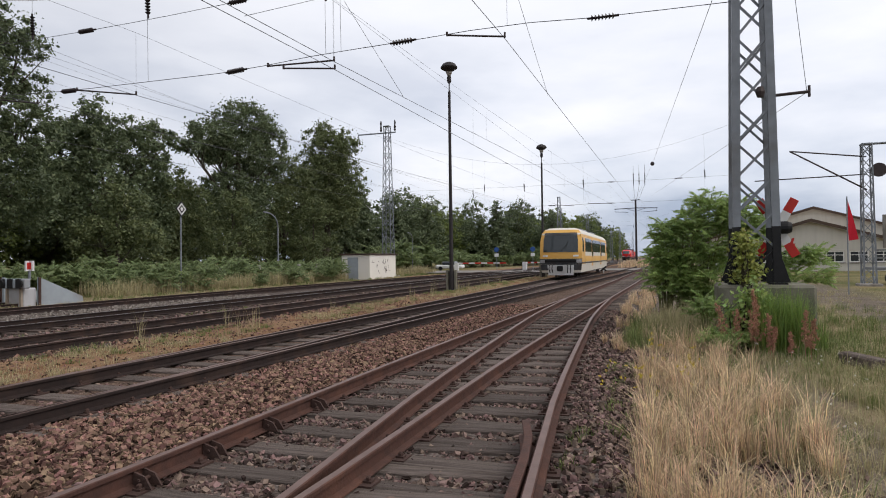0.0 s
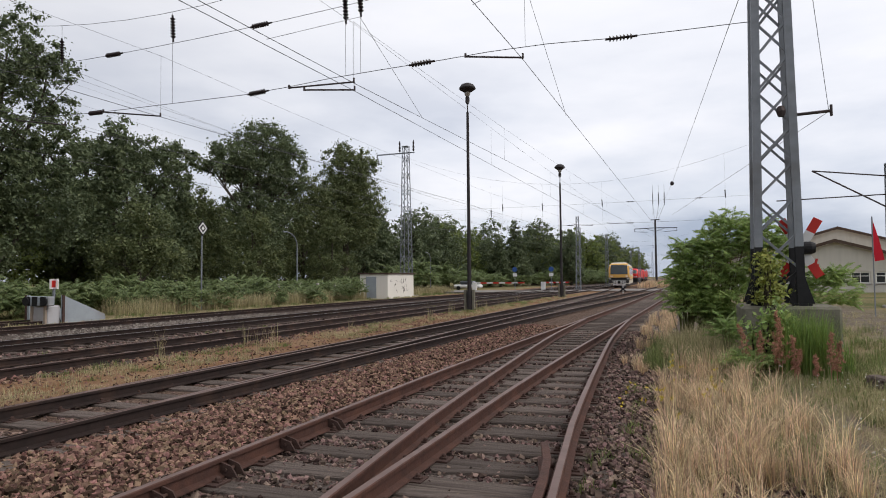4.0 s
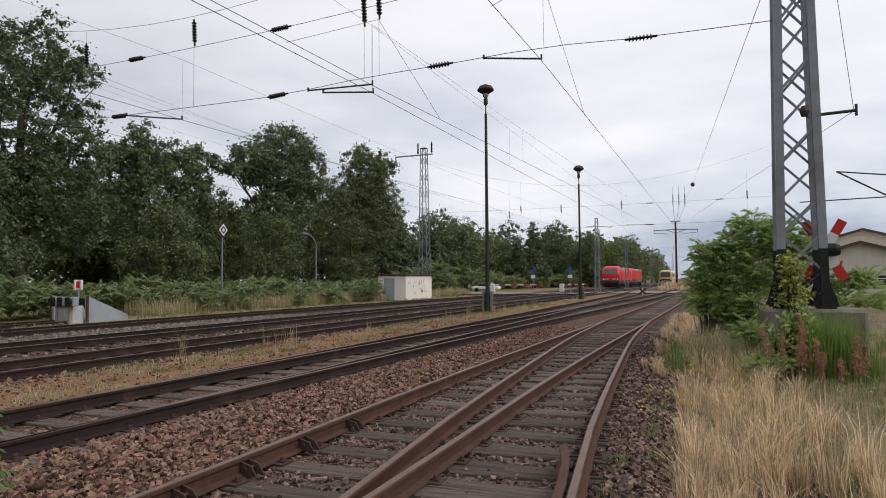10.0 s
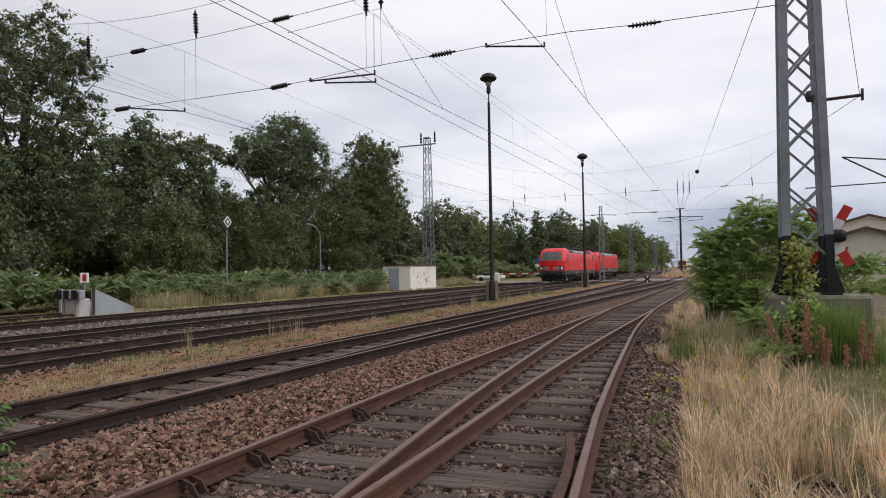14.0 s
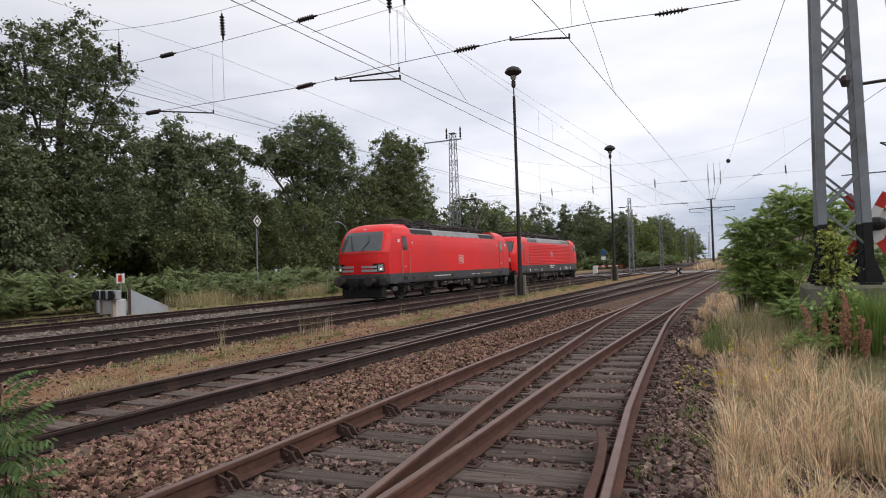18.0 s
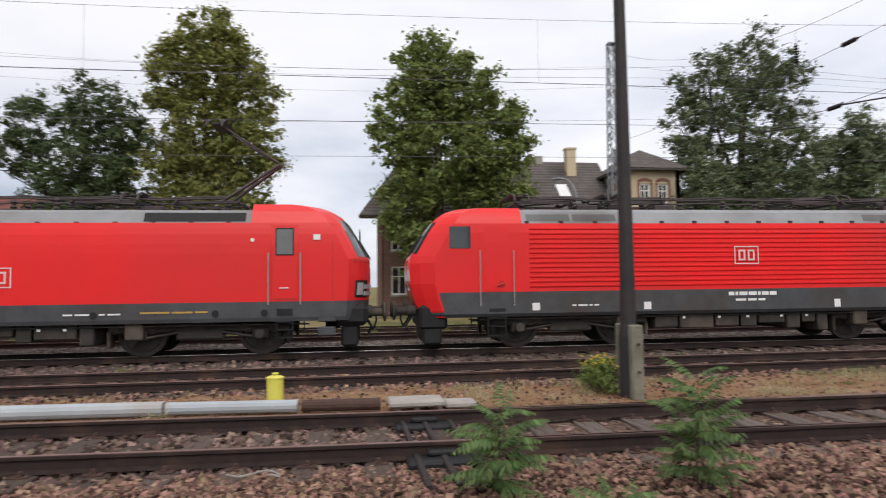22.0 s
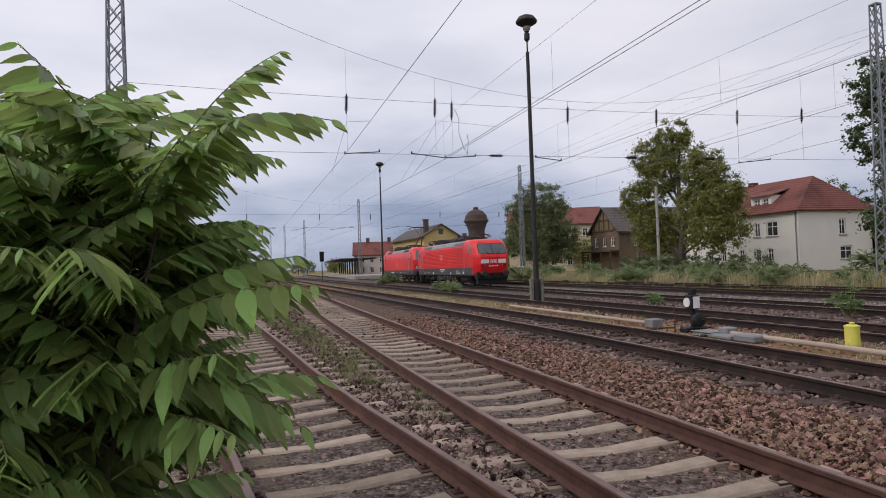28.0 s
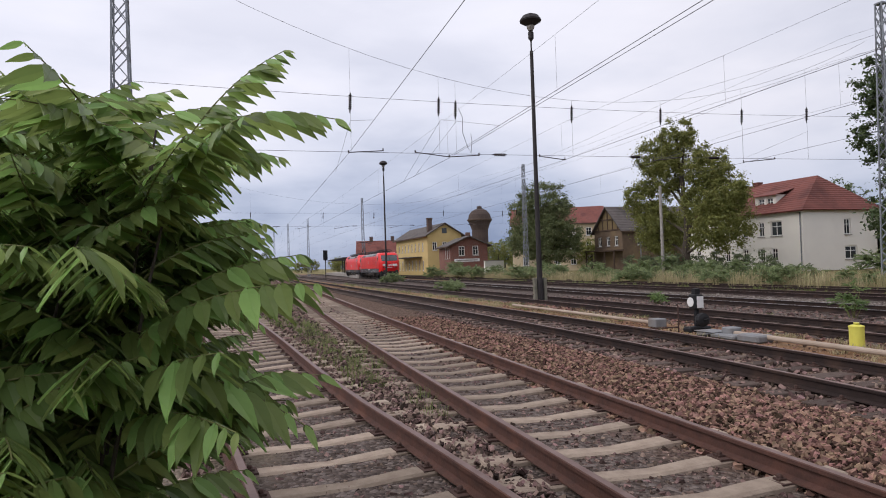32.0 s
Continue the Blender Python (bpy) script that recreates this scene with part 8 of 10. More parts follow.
def house_station():
    """The brown brick house with a projecting hip-roofed wing."""
    t = thing("station_house", "brown brick house with white windows and grey tiled roof", "house")
    X, W = -42.0, -40.6
    win = lambda ys, z, w, h: [(y, z, w, h) for y in ys]
    # long front, seen from the tracks; from north to south end
    wall(t, "wall", (X, 2.0), (X, 18.7), -0.2, 6.35, M_BRICK, win((0.9, 3.2, 5.8, 8.4, 11.0, 12.8), 4.0, 1.0, 1.75) + win((0.9, 3.2, 5.8, 8.4), 1.1, 1.05, 1.9) + [(10.9, 1.1, 1.05, 1.9), (13.5, 0.3, 1.3, 2.6)], label="brown brick front")
    wall(t, "wall", (X - 8, 7.0), (X, 2.0), -0.2, 6.35, M_BRICK, win((2, 5.5), 3.9, 1.0, 1.7), label="brick gable wall")
    wall(t, "wing_wall", (W, 18.8), (W, 22.7), -0.2, 6.6, M_BRICK, win((0.75, 2.35), 4.05, 1.0, 1.75) + win((0.75, 2.35), 1.1, 1.0, 1.8), label="brick front of the wing")
    wall(t, "wing_wall", (W, 18.8), (W, 22.7), 6.6, 9.4, M_PLASTER, win((0.95, 2.25), 7.1, 0.75, 1.35), label="cream plaster upper storey")
    wall(t, "wing_wall", (W - 6, 18.8), (W - 0.36, 18.8), -0.2, 6.6, M_BRICK, label="brick side of the wing")
    wall(t, "wing_wall", (W - 6, 18.8), (W - 0.36, 18.8), 6.6, 9.4, M_PLASTER)
    wall(t, "wing_wall", (W, 22.7), (W - 6, 22.7), -0.2, 9.4, M_BRICK)
    part("string_course", Mesh().box(W - 0.1, W + 0.07, 18.75, 22.75, 6.55, 6.72).box(W - 0.1, W + 0.05, 18.75, 22.75, 3.35, 3.5), M_BRICKRED, t)
    for s in (0.75, 2.35):
        brick_hood(t, W, 18.8 + s, 5.84, 1.0, 0.16, 0.24)
        brick_hood(t, W, 18.8 + s, 2.94, 1.0, 0.16, 0.24)
    for s in (0.95, 2.25):
        brick_hood(t, W, 18.8 + s, 8.49, 0.75, 0.14, 0.2, 1.3)
    for s in (0.9, 3.2, 5.8, 8.4, 11.0, 12.8):
        brick_hood(t, X, 2.0 + s, 5.79, 1.0, 0.14, 0.22)
    part("eaves_board", Mesh().box(X - 0.2, X + 0.45, 1.6, 18.7, 6.3, 6.42).box(W - 0.3, W + 0.5, 18.3, 23.2, 9.35, 9.5), M_TIMBER, t)
    slab_roof(t, [(X + 0.7, 0.8, 6.3), (X + 0.7, 19.0, 6.3), (X - 4, 19.0, 10.9), (X - 4, 3.9, 10.9)], M_SLATE, thick=0.3, label="grey-brown tiled roof")
    slab_roof(t, [(X - 8.7, 6.4, 6.3), (X - 8.7, 19.0, 6.3), (X - 4, 19.0, 10.9), (X - 4, 3.9, 10.9)], M_SLATE, thick=0.3)
    # the south gable stands askew to the tracks
    for ya, yb in ((2.0, 7.0), (18.4, 18.4)):
        ym = (ya + yb) / 2
        part("gable", Mesh().add([(X, ya, 6.35), (X - 8, yb, 6.35), (X - 4, ym, 10.6), (X, ya + 0.3, 6.35), (X - 8, yb + 0.3, 6.35), (X - 4, ym + 0.3, 10.6)], [(0, 1, 2), (5, 4, 3), (0, 2, 5, 3), (1, 4, 5, 2), (0, 3, 4, 1)]), M_PLASTER, t, "plastered gable")
    e = [(W + 0.6, 18.2, 9.45), (W + 0.6, 23.3, 9.45), (W - 6.4, 23.3, 9.45), (W - 6.4, 18.2, 9.45)]
    p, q = (W - 2.0, 20.75, 11.2), (W - 4.0, 20.75, 11.2)
    slab_roof(t, [e[0], e[1], p], M_SLATE, label="hipped tiled roof of the wing")
    slab_roof(t, [e[1], e[2], q, p], M_SLATE)
    slab_roof(t, [e[3], e[0], p, q], M_SLATE)
    slab_roof(t, [e[2], e[3], q], M_SLATE)
    ch = part("chimney", Mesh().box(X - 3.4, X - 2.7, 16.1, 16.8, 9.0, 11.6, 0.02).box(X - 3.45, X - 2.65, 16.05, 16.85, 11.6, 11.75), M_PLASTER, t, "tall ochre chimney")
    part("chimney", Mesh().box(W - 3.9, W - 3.4, 19.6, 20.1, 10.2, 11.6).box(X - 4.4, X - 3.8, 14.0, 14.6, 10.4, 11.3), M_CONC, t)
    m = Mesh()
    r = Matrix.Translation((X - 1.2, 15.2, 8.25)) @ pose(0, 0, 0, 0, 44.4, 0)
    m.box(-0.7, 0.7, -0.4, 0.4, -0.1, 0.12, 0, r)
    # white instead of glass: the sky's reflection is put into the colour
    part("roof_window", m, M_WHITE, t, "roof window painted white for the sky's reflection")
    part("name_board", Mesh().box(X + 0.01, X + 0.06, 9.3, 16.0, 3.45, 3.95), M_PLASTER, t, "cream name board")
    part("name_bars", Mesh().box(X + 0.06, X + 0.07, 12.7, 15.4, 3.6, 3.8), M_CONC, t)
    part("door", Mesh().box(X - 0.2, X - 0.14, 15.55, 16.75, 0.35, 2.85), M_TIMBER, t, "dark entrance door")
    part("step", Mesh().box(X + 0.02, X + 1.2, 15.2, 17.2, -0.3, 0.3, 0.03), M_CONC, t, "concrete steps")
    part("downpipe", Mesh().tube((X + 0.12, 18.5, 0), (X + 0.12, 18.5, 6.2), 0.06, n=8), M_GALV, t)
    return t


def villa():
    t = thing("white_villa", "white plastered house with a red tiled hip roof and a dormer", "house")
    x0, x1, y0, y1, zb, ze, zr = -66.0, -55.4, -68.0, -50.6, -0.2, 6.1, 10.1
    ops = []
    for s in (1.5, 4.2, 6.4, 9.2, 11.6, 13.3):
        w = 1.5 if s == 13.3 else 0.8
        ops.append((s, 3.6, w, 1.6))
        ops.append((s, 0.9, 0.8, 1.4))
    wall(t, "wall", (x1, y0), (x1, y1), zb, ze, M_WHITEPLASTER, ops, label="white plaster front")
    wall(t, "wall", (x1 - 0.36, y1), (x0, y1), zb, ze, M_WHITEPLASTER, [(5.3, 3.5, 0.9, 1.7), (5.3, 0.9, 1.7, 1.4)], label="white plaster side")
    wall(t, "wall", (x0, y1), (x0, y0), zb, ze, M_WHITEPLASTER)
    e = [(x1 + 0.5, y0 - 0.5, ze), (x1 + 0.5, y1 + 0.5, ze), (x0 - 0.5, y1 + 0.5, ze), (x0 - 0.5, y0 - 0.5, ze)]
    xm = (x0 + x1) / 2
    p, q = (xm, y1 - 2.6, zr), (xm, y0 + 4.2, zr)
    for c, lb in (([e[0], e[1], p, q], "red tiled roof"), ([e[1], e[2], p], ""), ([e[2], e[3], q, p], ""), ([e[3], e[0], q], "")):
        slab_roof(t, c, M_REDTILE, 0.16, label=lb)
    wall(t, "dormer", (x1 - 1.1, -57.8), (x1 - 1.1, -54.9), 6.2, 8.2, M_WHITEPLASTER, [(0.4, 6.7, 0.9, 1.2), (1.6, 6.7, 0.9, 1.2)], 2.5, "white dormer")
    slab_roof(t, [(x1 - 0.8, -58.1, 8.2), (x1 - 0.8, -54.6, 8.2), (x1 - 4.6, -54.6, 9.2), (x1 - 4.6, -58.1, 9.2)], M_REDTILE, 0.1)
    part("roof_window", Mesh().box(-0.6, 0.6, -0.5, 0.5, -0.05, 0.1, 0, Matrix.Translation((x1 - 2.2, -53.6, 7.75)) @ pose(0, 0, 0, 0, 34, 0)), M_PANE, t)
    part("chimney", Mesh().box(xm - 0.4, xm + 0.4, -62, -61.2, 9.0, 10.4), M_REDTILE, t)
    part("downpipe", Mesh().tube((x1 + 0.1, y1 - 0.2, 0), (x1 + 0.1, y1 - 0.2, 5.9), 0.06, n=6), M_GALV, t)
    return t


def simple_house(name, label, x, y, turn, w, d, ze, zr, wall_m, roof_m, ops_front, ops_side, gable_m=None, z0=-0.25, over=0.4):
    """A gabled house; local x is the gable's width, the ridge runs along local y."""
    t = thing(name, label, "house", Matrix.Translation((x, y, 0)) @ pose(0, 0, 0, 0, 0, turn))
    h = w / 2
    wall(t, "wall", (-h, -d), (h, -d), z0, ze, wall_m, ops_front, label="gable front")
    wall(t, "wall", (h, -d + 0.36), (h, 0), z0, ze, wall_m, ops_side)
    wall(t, "wall", (-h, 0), (-h, -d + 0.36), z0, ze, wall_m, ops_side)
    wall(t, "wall", (h - 0.36, 0), (-h + 0.36, 0), z0, ze, wall_m)
    for yy in (-d + 0.02, -0.32):
        m = Mesh().add([(-h, yy, ze), (h, yy, ze), (0, yy, zr), (-h, yy + 0.3, ze), (h, yy + 0.3, ze), (0, yy + 0.3, zr)], [(0, 1, 2), (5, 4, 3), (0, 2, 5, 3), (1, 4, 5, 2), (0, 3, 4, 1)])
        part("gable", m, gable_m or wall_m, t)
    k = (zr - ze) / h
    for s in (-1, 1):
        slab_roof(t, [(s * (h + over), -d - over, ze - over * k + 0.12), (s * (h + over), over, ze - over * k + 0.12), (0, over, zr + 0.12), (0, -d - over, zr + 0.12)], roof_m, 0.14, label="sloping roof" if s > 0 else "")
    for xa in (-h - over, h + over - 0.08):
        part("eaves_board", Mesh().box(xa, xa + 0.08, -d - over, over, ze - over * k - 0.1, ze - over * k + 0.1), M_TIMBER, t)
    return t


house_station()
villa()


# brown gabled house, signal box, yellow station, and the far roofs
def front_at(ob, x, y, turn, d):
    """Stand a gabled house so that the middle of its gable front is over (x, y)."""
    r = pose(0, 0, 0, 0, 0, turn)
    o = Vector((x, y, 0)) - r @ Vector((0, -d, 0))
    ob.matrix_basis = Matrix.Translation(o) @ r


M_STUCCO_BROWN = mat("weathered_brown_cladding", (0.16, 0.115, 0.08), (0.10, 0.072, 0.052), 1.2, 0.9, 0.2, stain=(0.21, 0.15, 0.085))
bh = simple_house("gabled_house", "brown timbered house with a steep grey roof", 0, 0, 90, 6.9, 12, 5.7, 8.9, M_STUCCO_BROWN, M_SLATE, [(0.9, 3.5, 0.9, 1.3), (3.0, 3.5, 0.9, 1.3), (5.0, 3.5, 0.9, 1.3)], [(2, 3.5, 0.9, 1.4), (4.2, 3.5, 0.9, 1.4), (6.6, 3.5, 0.9, 1.4), (5.2, 0.3, 2.0, 1.6)], mat("ochre_gable_boards", (0.2, 0.145, 0.075), (0.14, 0.105, 0.06), 1.5, 0.9, stretch=(4, 1, 0.5)))
front_at(bh, -49.5, -77.2, 90, 12)
for xx in (-2.4, -1.2, 0, 1.2, 2.4):
    part("gable_post", Mesh().box(xx - 0.08, xx + 0.08, -12.06, -11.98, 5.7, 5.7 + 3.0 * (1 - abs(xx) / 3.45)), M_TIMBER, bh)
part("gable_sill", Mesh().box(-3.45, 3.45, -12.07, -11.97, 5.6, 5.78), M_TIMBER, bh, "dark timber sill beam")
part("gable_tie", Mesh().box(-1.8, 1.8, -12.08, -11.98, 7.1, 7.25), M_TIMBER, bh)
part("porch_roof", Mesh().box(-3.7, 3.7, -13.6, -12.0, 2.75, 2.95), M_TIMBER, bh, "flat porch roof")
for xx in (-3.5, -1.2, 1.2, 3.5):
    part("porch_post", Mesh().box(xx - 0.08, xx + 0.08, -13.5, -13.35, -0.3, 2.75), M_TIMBER, bh)
part("chimney", Mesh().box(-0.3, 0.3, -7.6, -7.0, 8.4, 9.8), M_BRICK, bh)
sb = simple_house("signal_box", "red brick signal box with a wide shallow roof", 0, 0, 175, 5.9, 10.5, 4.7, 6.0, M_BRICKRED, M_SLATE, [(1.3, 3.0, 0.95, 1.5), (3.5, 3.0, 0.95, 1.5)], [(5.4, 2.6, 1.0, 1.8), (7.0, 2.6, 1.0, 1.8), (8.5, 2.6, 1.0, 1.8)], None, -0.25, 0.6)
front_at(sb, -35.0, -93.7, 172, 10.5)
part("name_board", Mesh().box(-2.4, 1.6, -10.62, -10.52, 2.05, 2.5), M_WHITE, sb, "white name board")
part("name_bars", Mesh().box(-2.1, 1.3, -10.65, -10.62, 2.18, 2.37), M_CONC, sb)
part("chimney", Mesh().box(1.2, 1.9, -3.2, -2.5, 5.0, 7.0), M_BRICK, sb, "short brick chimney")
fw = thing("white_wall", "low white-painted wall beside the signal box", "wall", Matrix.Translation((-37.8, -90.5, 0)) @ pose(0, 0, 0, 0, 0, 20))
part("wall", Mesh().box(-2.0, 2.0, -0.12, 0.12, -0.3, 2.0, 0.02), M_WHITEPLASTER, fw)
part("coping", Mesh().box(-2.06, 2.06, -0.17, 0.17, 2.0, 2.1, 0.02), M_CONC, fw)
sgp = thing("light_signal", "dark railway light signal on a slim post", "signal", Matrix.Translation((-13.9, -103, 0)))
part("post", Mesh().tube((0, 0, -0.3), (0, 0, 4.3), 0.07, n=8), M_POST, sgp)
part("signal_head", Mesh().box(-0.35, 0.35, -0.12, 0.12, 3.0, 4.6, 0.05), M_BLACKPAINT, sgp)
for zz in (3.4, 4.15):
    part("lens_hood", Mesh().tube((0, 0.1, zz), (0, 0.32, zz), 0.14, n=10, caps=False), M_BLACKPAINT, sgp)
M_TOWERBRICK = mat("sooty_chimney_brick", (0.12, 0.085, 0.07), (0.075, 0.055, 0.047), 1.5, 0.9, 0.1)
ys = simple_house("station_building", "long ochre yellow station building with a dark roof", 0, 0, 181, 7.2, 24, 7.8, 10.0, M_YELPLASTER, M_SLATE, [(1.0, 4.6, 1.0, 1.7), (3.1, 4.6, 1.0, 1.7), (5.2, 4.6, 1.0, 1.7), (3.1, 1.0, 1.0, 1.7)], [(2 + 2.6 * k, 4.6, 0.9, 1.7) for k in range(8)] + [(2 + 2.6 * k, 0.6, 1.0, 2.1) for k in range(8)], None, -0.25, 0.7)
front_at(ys, -40.2, -121.5, 181, 24)
part("chimney", Mesh().box(-2.9, -2.0, -22.4, -21.5, 6.5, 11.0).box(-3.0, -1.9, -22.5, -21.4, 11.0, 11.2), M_TOWERBRICK, ys, "square dark chimney")
part("gable_window", Mesh().box(-0.5, 0.5, -24.03, -23.95, 8.0, 9.1), M_PANE, ys)
part("annex_roof", Mesh().box(-5.8, -3.6, -20, -6, 3.3, 3.5, 0.03), M_SLATE, ys, "low platform-side roof")
# platform roofs and the pale house behind
pf = thing("platform_roof", "dark platform canopy on posts", "platform canopy", Matrix.Translation((-26.8, -150, 0)) @ pose(0, 0, 0, 0, 0, -4))
part("canopy", Mesh().box(-4, 4, -30, 16, 3.7, 3.95, 0.05), M_POST, pf)
for k in range(9):
    part("post", Mesh().box(-0.15, 0.15, -28 + 5.4 * k, -27.7 + 5.4 * k, 0, 3.7), M_POST, pf)
part("platform", Mesh().box(-3.5, 3.5, -45, 40, -0.25, 0.45, 0.05), M_CONC, pf, "grey platform edge")
pf2 = copy_thing(pf, Matrix.Translation((-3.5, -190, 0)) @ pose(0, 0, 0, 0, 0, -4))
ph = simple_house("pale_house", "pale rose house with a red roof and dark chimneys", 0, 0, 0, 9, 13, 5.2, 8.4, mat("pale_rose_plaster", (0.62, 0.52, 0.47), (0.54, 0.45, 0.41), 0.8, 0.9), M_REDTILE, [(1.5, 2.9, 1, 1.5), (5, 2.9, 1, 1.5)], [(1.2 + 2.4 * k, z, 1.0, 1.5) for k in range(5) for z in (0.5, 3.1)])
ph.matrix_basis = Matrix.Translation((-37.0, -163, 0)) @ pose(0, 0, 0, 0, 0, 77) @ Matrix.Translation((0, 6.5, 0))
for y in (-9.5, -4.0):
    part("chimney", Mesh().box(-0.45, 0.45, y - 0.45, y + 0.45, 7.4, 9.6, 0.03), M_TOWERBRICK, ph, "dark brick chimney")
# the long ochre house stands across the view behind the trees
oh = simple_house("ochre_house", "long ochre apartment house with a red roof and balconies", 0, 0, 0, 11, 18, 9.1, 12.5, M_PLASTER, M_REDTILE, [(2, 5, 1.1, 1.6), (6, 5, 1.1, 1.6)], [(1.6 + 3.1 * k, z, 1.1, 1.6) for k in range(5) for z in (0.9, 3.7, 6.5)])
oh.matrix_basis = Matrix.Translation((-63.2, -117.1, 0)) @ pose(0, 0, 0, 0, 0, 63) @ Matrix.Translation((0, 9, 0))
for k in (1, 3):
    for z in (3.3, 6.1):
        part("balcony", Mesh().box(5.5, 6.8, -18 + 1.2 + 3.1 * k, -18 + 3.1 + 3.1 * k, z, z + 0.18).box(6.7, 6.8, -18 + 1.2 + 3.1 * k, -18 + 3.1 + 3.1 * k, z + 0.18, z + 1.1), M_WHITEPLASTER, oh, "white balcony")
simple_house("rose_house", "rose plastered house beside the park", -63, -13, 0, 12, 20, 6.2, 10.0, mat("rose_plaster", (0.45, 0.30, 0.24), (0.38, 0.25, 0.20), 0.7, 0.9), M_REDTILE, [(2, 3, 1, 1.5), (6, 3, 1, 1.5)], [(1.5 + 2.6 * k, 3.9, 1.1, 1.6) for k in range(7)] + [(1.5 + 2.6 * k, 0.9, 1.1, 1.6) for k in range(7)])
# water tower
wt = thing("water_tower", "round brown water tower with a domed top", "water tower", Matrix.Translation((-0.3668 * 235, -0.9303 * 235, 0)))
M_TOWER = mat("dark_tower_brick", (0.085, 0.062, 0.052), (0.055, 0.042, 0.038), 0.5, 0.9, 0.1)
part("shaft", Mesh().turned([(3.4, -0.3), (3.0, 9.5), (3.0, 14.0)], 24), M_TOWER, wt, "dark brick shaft")
part("tank", Mesh().turned([(3.0, 14.0), (3.3, 15.0), (3.9, 16.6), (4.4, 17.4), (4.5, 18.0), (4.3, 18.1)], 24), M_TOWER, wt, "flaring brick tank")
part("gallery", Mesh().turned([(4.55, 17.4), (4.65, 17.5), (4.65, 17.8), (4.55, 17.9)], 24), M_TIMBER, wt)
part("dome", Mesh().turned([(4.3, 18.05), (3.9, 19.7), (2.7, 21.2), (1.0, 21.9), (0.9, 22.7), (0.1, 23.0)], 24), M_TOWER, wt, "dark domed roof")
# the shed with a pale gable, far right of the siding
M_CLAD = mat("pale_cladding", (0.56, 0.53, 0.47), (0.48, 0.455, 0.40), 0.8, 0.8, stretch=(4, 4, 0.4))
M_SHEET = mat("pale_sheet_roof", (0.46, 0.40, 0.34), (0.39, 0.34, 0.29), 0.8, 0.7)
for nm, lb, x, y, w, d, ze, zr in (("workshop_hall", "low pale workshop hall with a brown-edged gable roof", 13.4, 84, 15, 14, 2.5, 4.75), ("storage_hall", "taller pale hall with a low roof behind the workshop", 16.6, 100, 22, 15, 3.6, 6.9)):
    sh = simple_house(nm, lb, x, y, 0, w, d, ze, zr, M_CLAD, M_SHEET, [(0.8 + 2.0 * k, 0.8, 1.6, 1.1) for k in range(7)], [(2, 0.9, 2, 1.1), (8, 0.9, 2, 1.1)], None, -0.1, 0.5)
    for q in (-1, 1):
        m = Mesh()
        a, b = Vector((q * (w / 2 + 0.5), -d - 0.52, ze - (zr - ze) / w)), Vector((0, -d - 0.52, zr))
        m.add([a, b, b + Vector((0, 0, 0.3)), a + Vector((0, 0, 0.3)), a + Vector((0, 0.06, 0)), b + Vector((0, 0.06, 0)), b + Vector((0, 0.06, 0.3)), a + Vector((0, 0.06, 0.3))], [(0, 1, 2, 3), (7, 6, 5, 4), (0, 4, 5, 1), (3, 2, 6, 7), (0, 3, 7, 4), (1, 5, 6, 2)])
        part("barge_board", m, M_TIMBER, sh, "brown barge board")

# ---- trackside things ----
M_YELBOX = mat("lemon_yellow_plastic", (0.62, 0.58, 0.10), (0.54, 0.50, 0.10), 3, 0.5)
M_GREYBOX = mat("grey_painted_steel", (0.21, 0.215, 0.22), (0.14, 0.145, 0.15), 4, 0.6, 0.1, stain=(0.16, 0.13, 0.11))
M_PIPE = mat("pale_blue_grey_pipe", (0.36, 0.40, 0.43), (0.28, 0.30, 0.32), 2, 0.6, stain=(0.32, 0.24, 0.17))
M_PIPEDIRTY = mat("dusty_pipe", (0.38, 0.31, 0.25), (0.28, 0.22, 0.17), 2, 0.8)
M_SIGNRED = mat("signal_red_paint", (0.55, 0.04, 0.03), (0.46, 0.035, 0.03), 3, 0.5)
M_FLAG = mat("red_flag_cloth", (0.60, 0.02, 0.04), (0.5, 0.02, 0.035), 2, 0.8)
M_PANEL = mat("grey_weathered_panel", (0.33, 0.37, 0.40), (0.25, 0.275, 0.30), 1.5, 0.7, 0.1, stain=(0.22, 0.16, 0.12))
for x, y in ((-10.38, -8.46), (-9.72, -1.04)):
    t = thing("marker_bollard", "lemon yellow round cable marker bollard in the gravel", "bollard", Matrix.Translation((x, y, lift(x))), "yellow bollards")
    part("barrel", Mesh().turned([(0.12, 0), (0.12, 0.37), (0.112, 0.39)], 20), M_YELBOX, t, smooth=False)
    part("lid", Mesh().turned([(0.128, 0.365), (0.128, 0.385), (0.08, 0.405)], 20), M_YELBOX, t)
    part("knob", Mesh().turned([(0.03, 0.40), (0.03, 0.42), (0.05, 0.43), (0.045, 0.445)], 10), M_YELBOX, t)
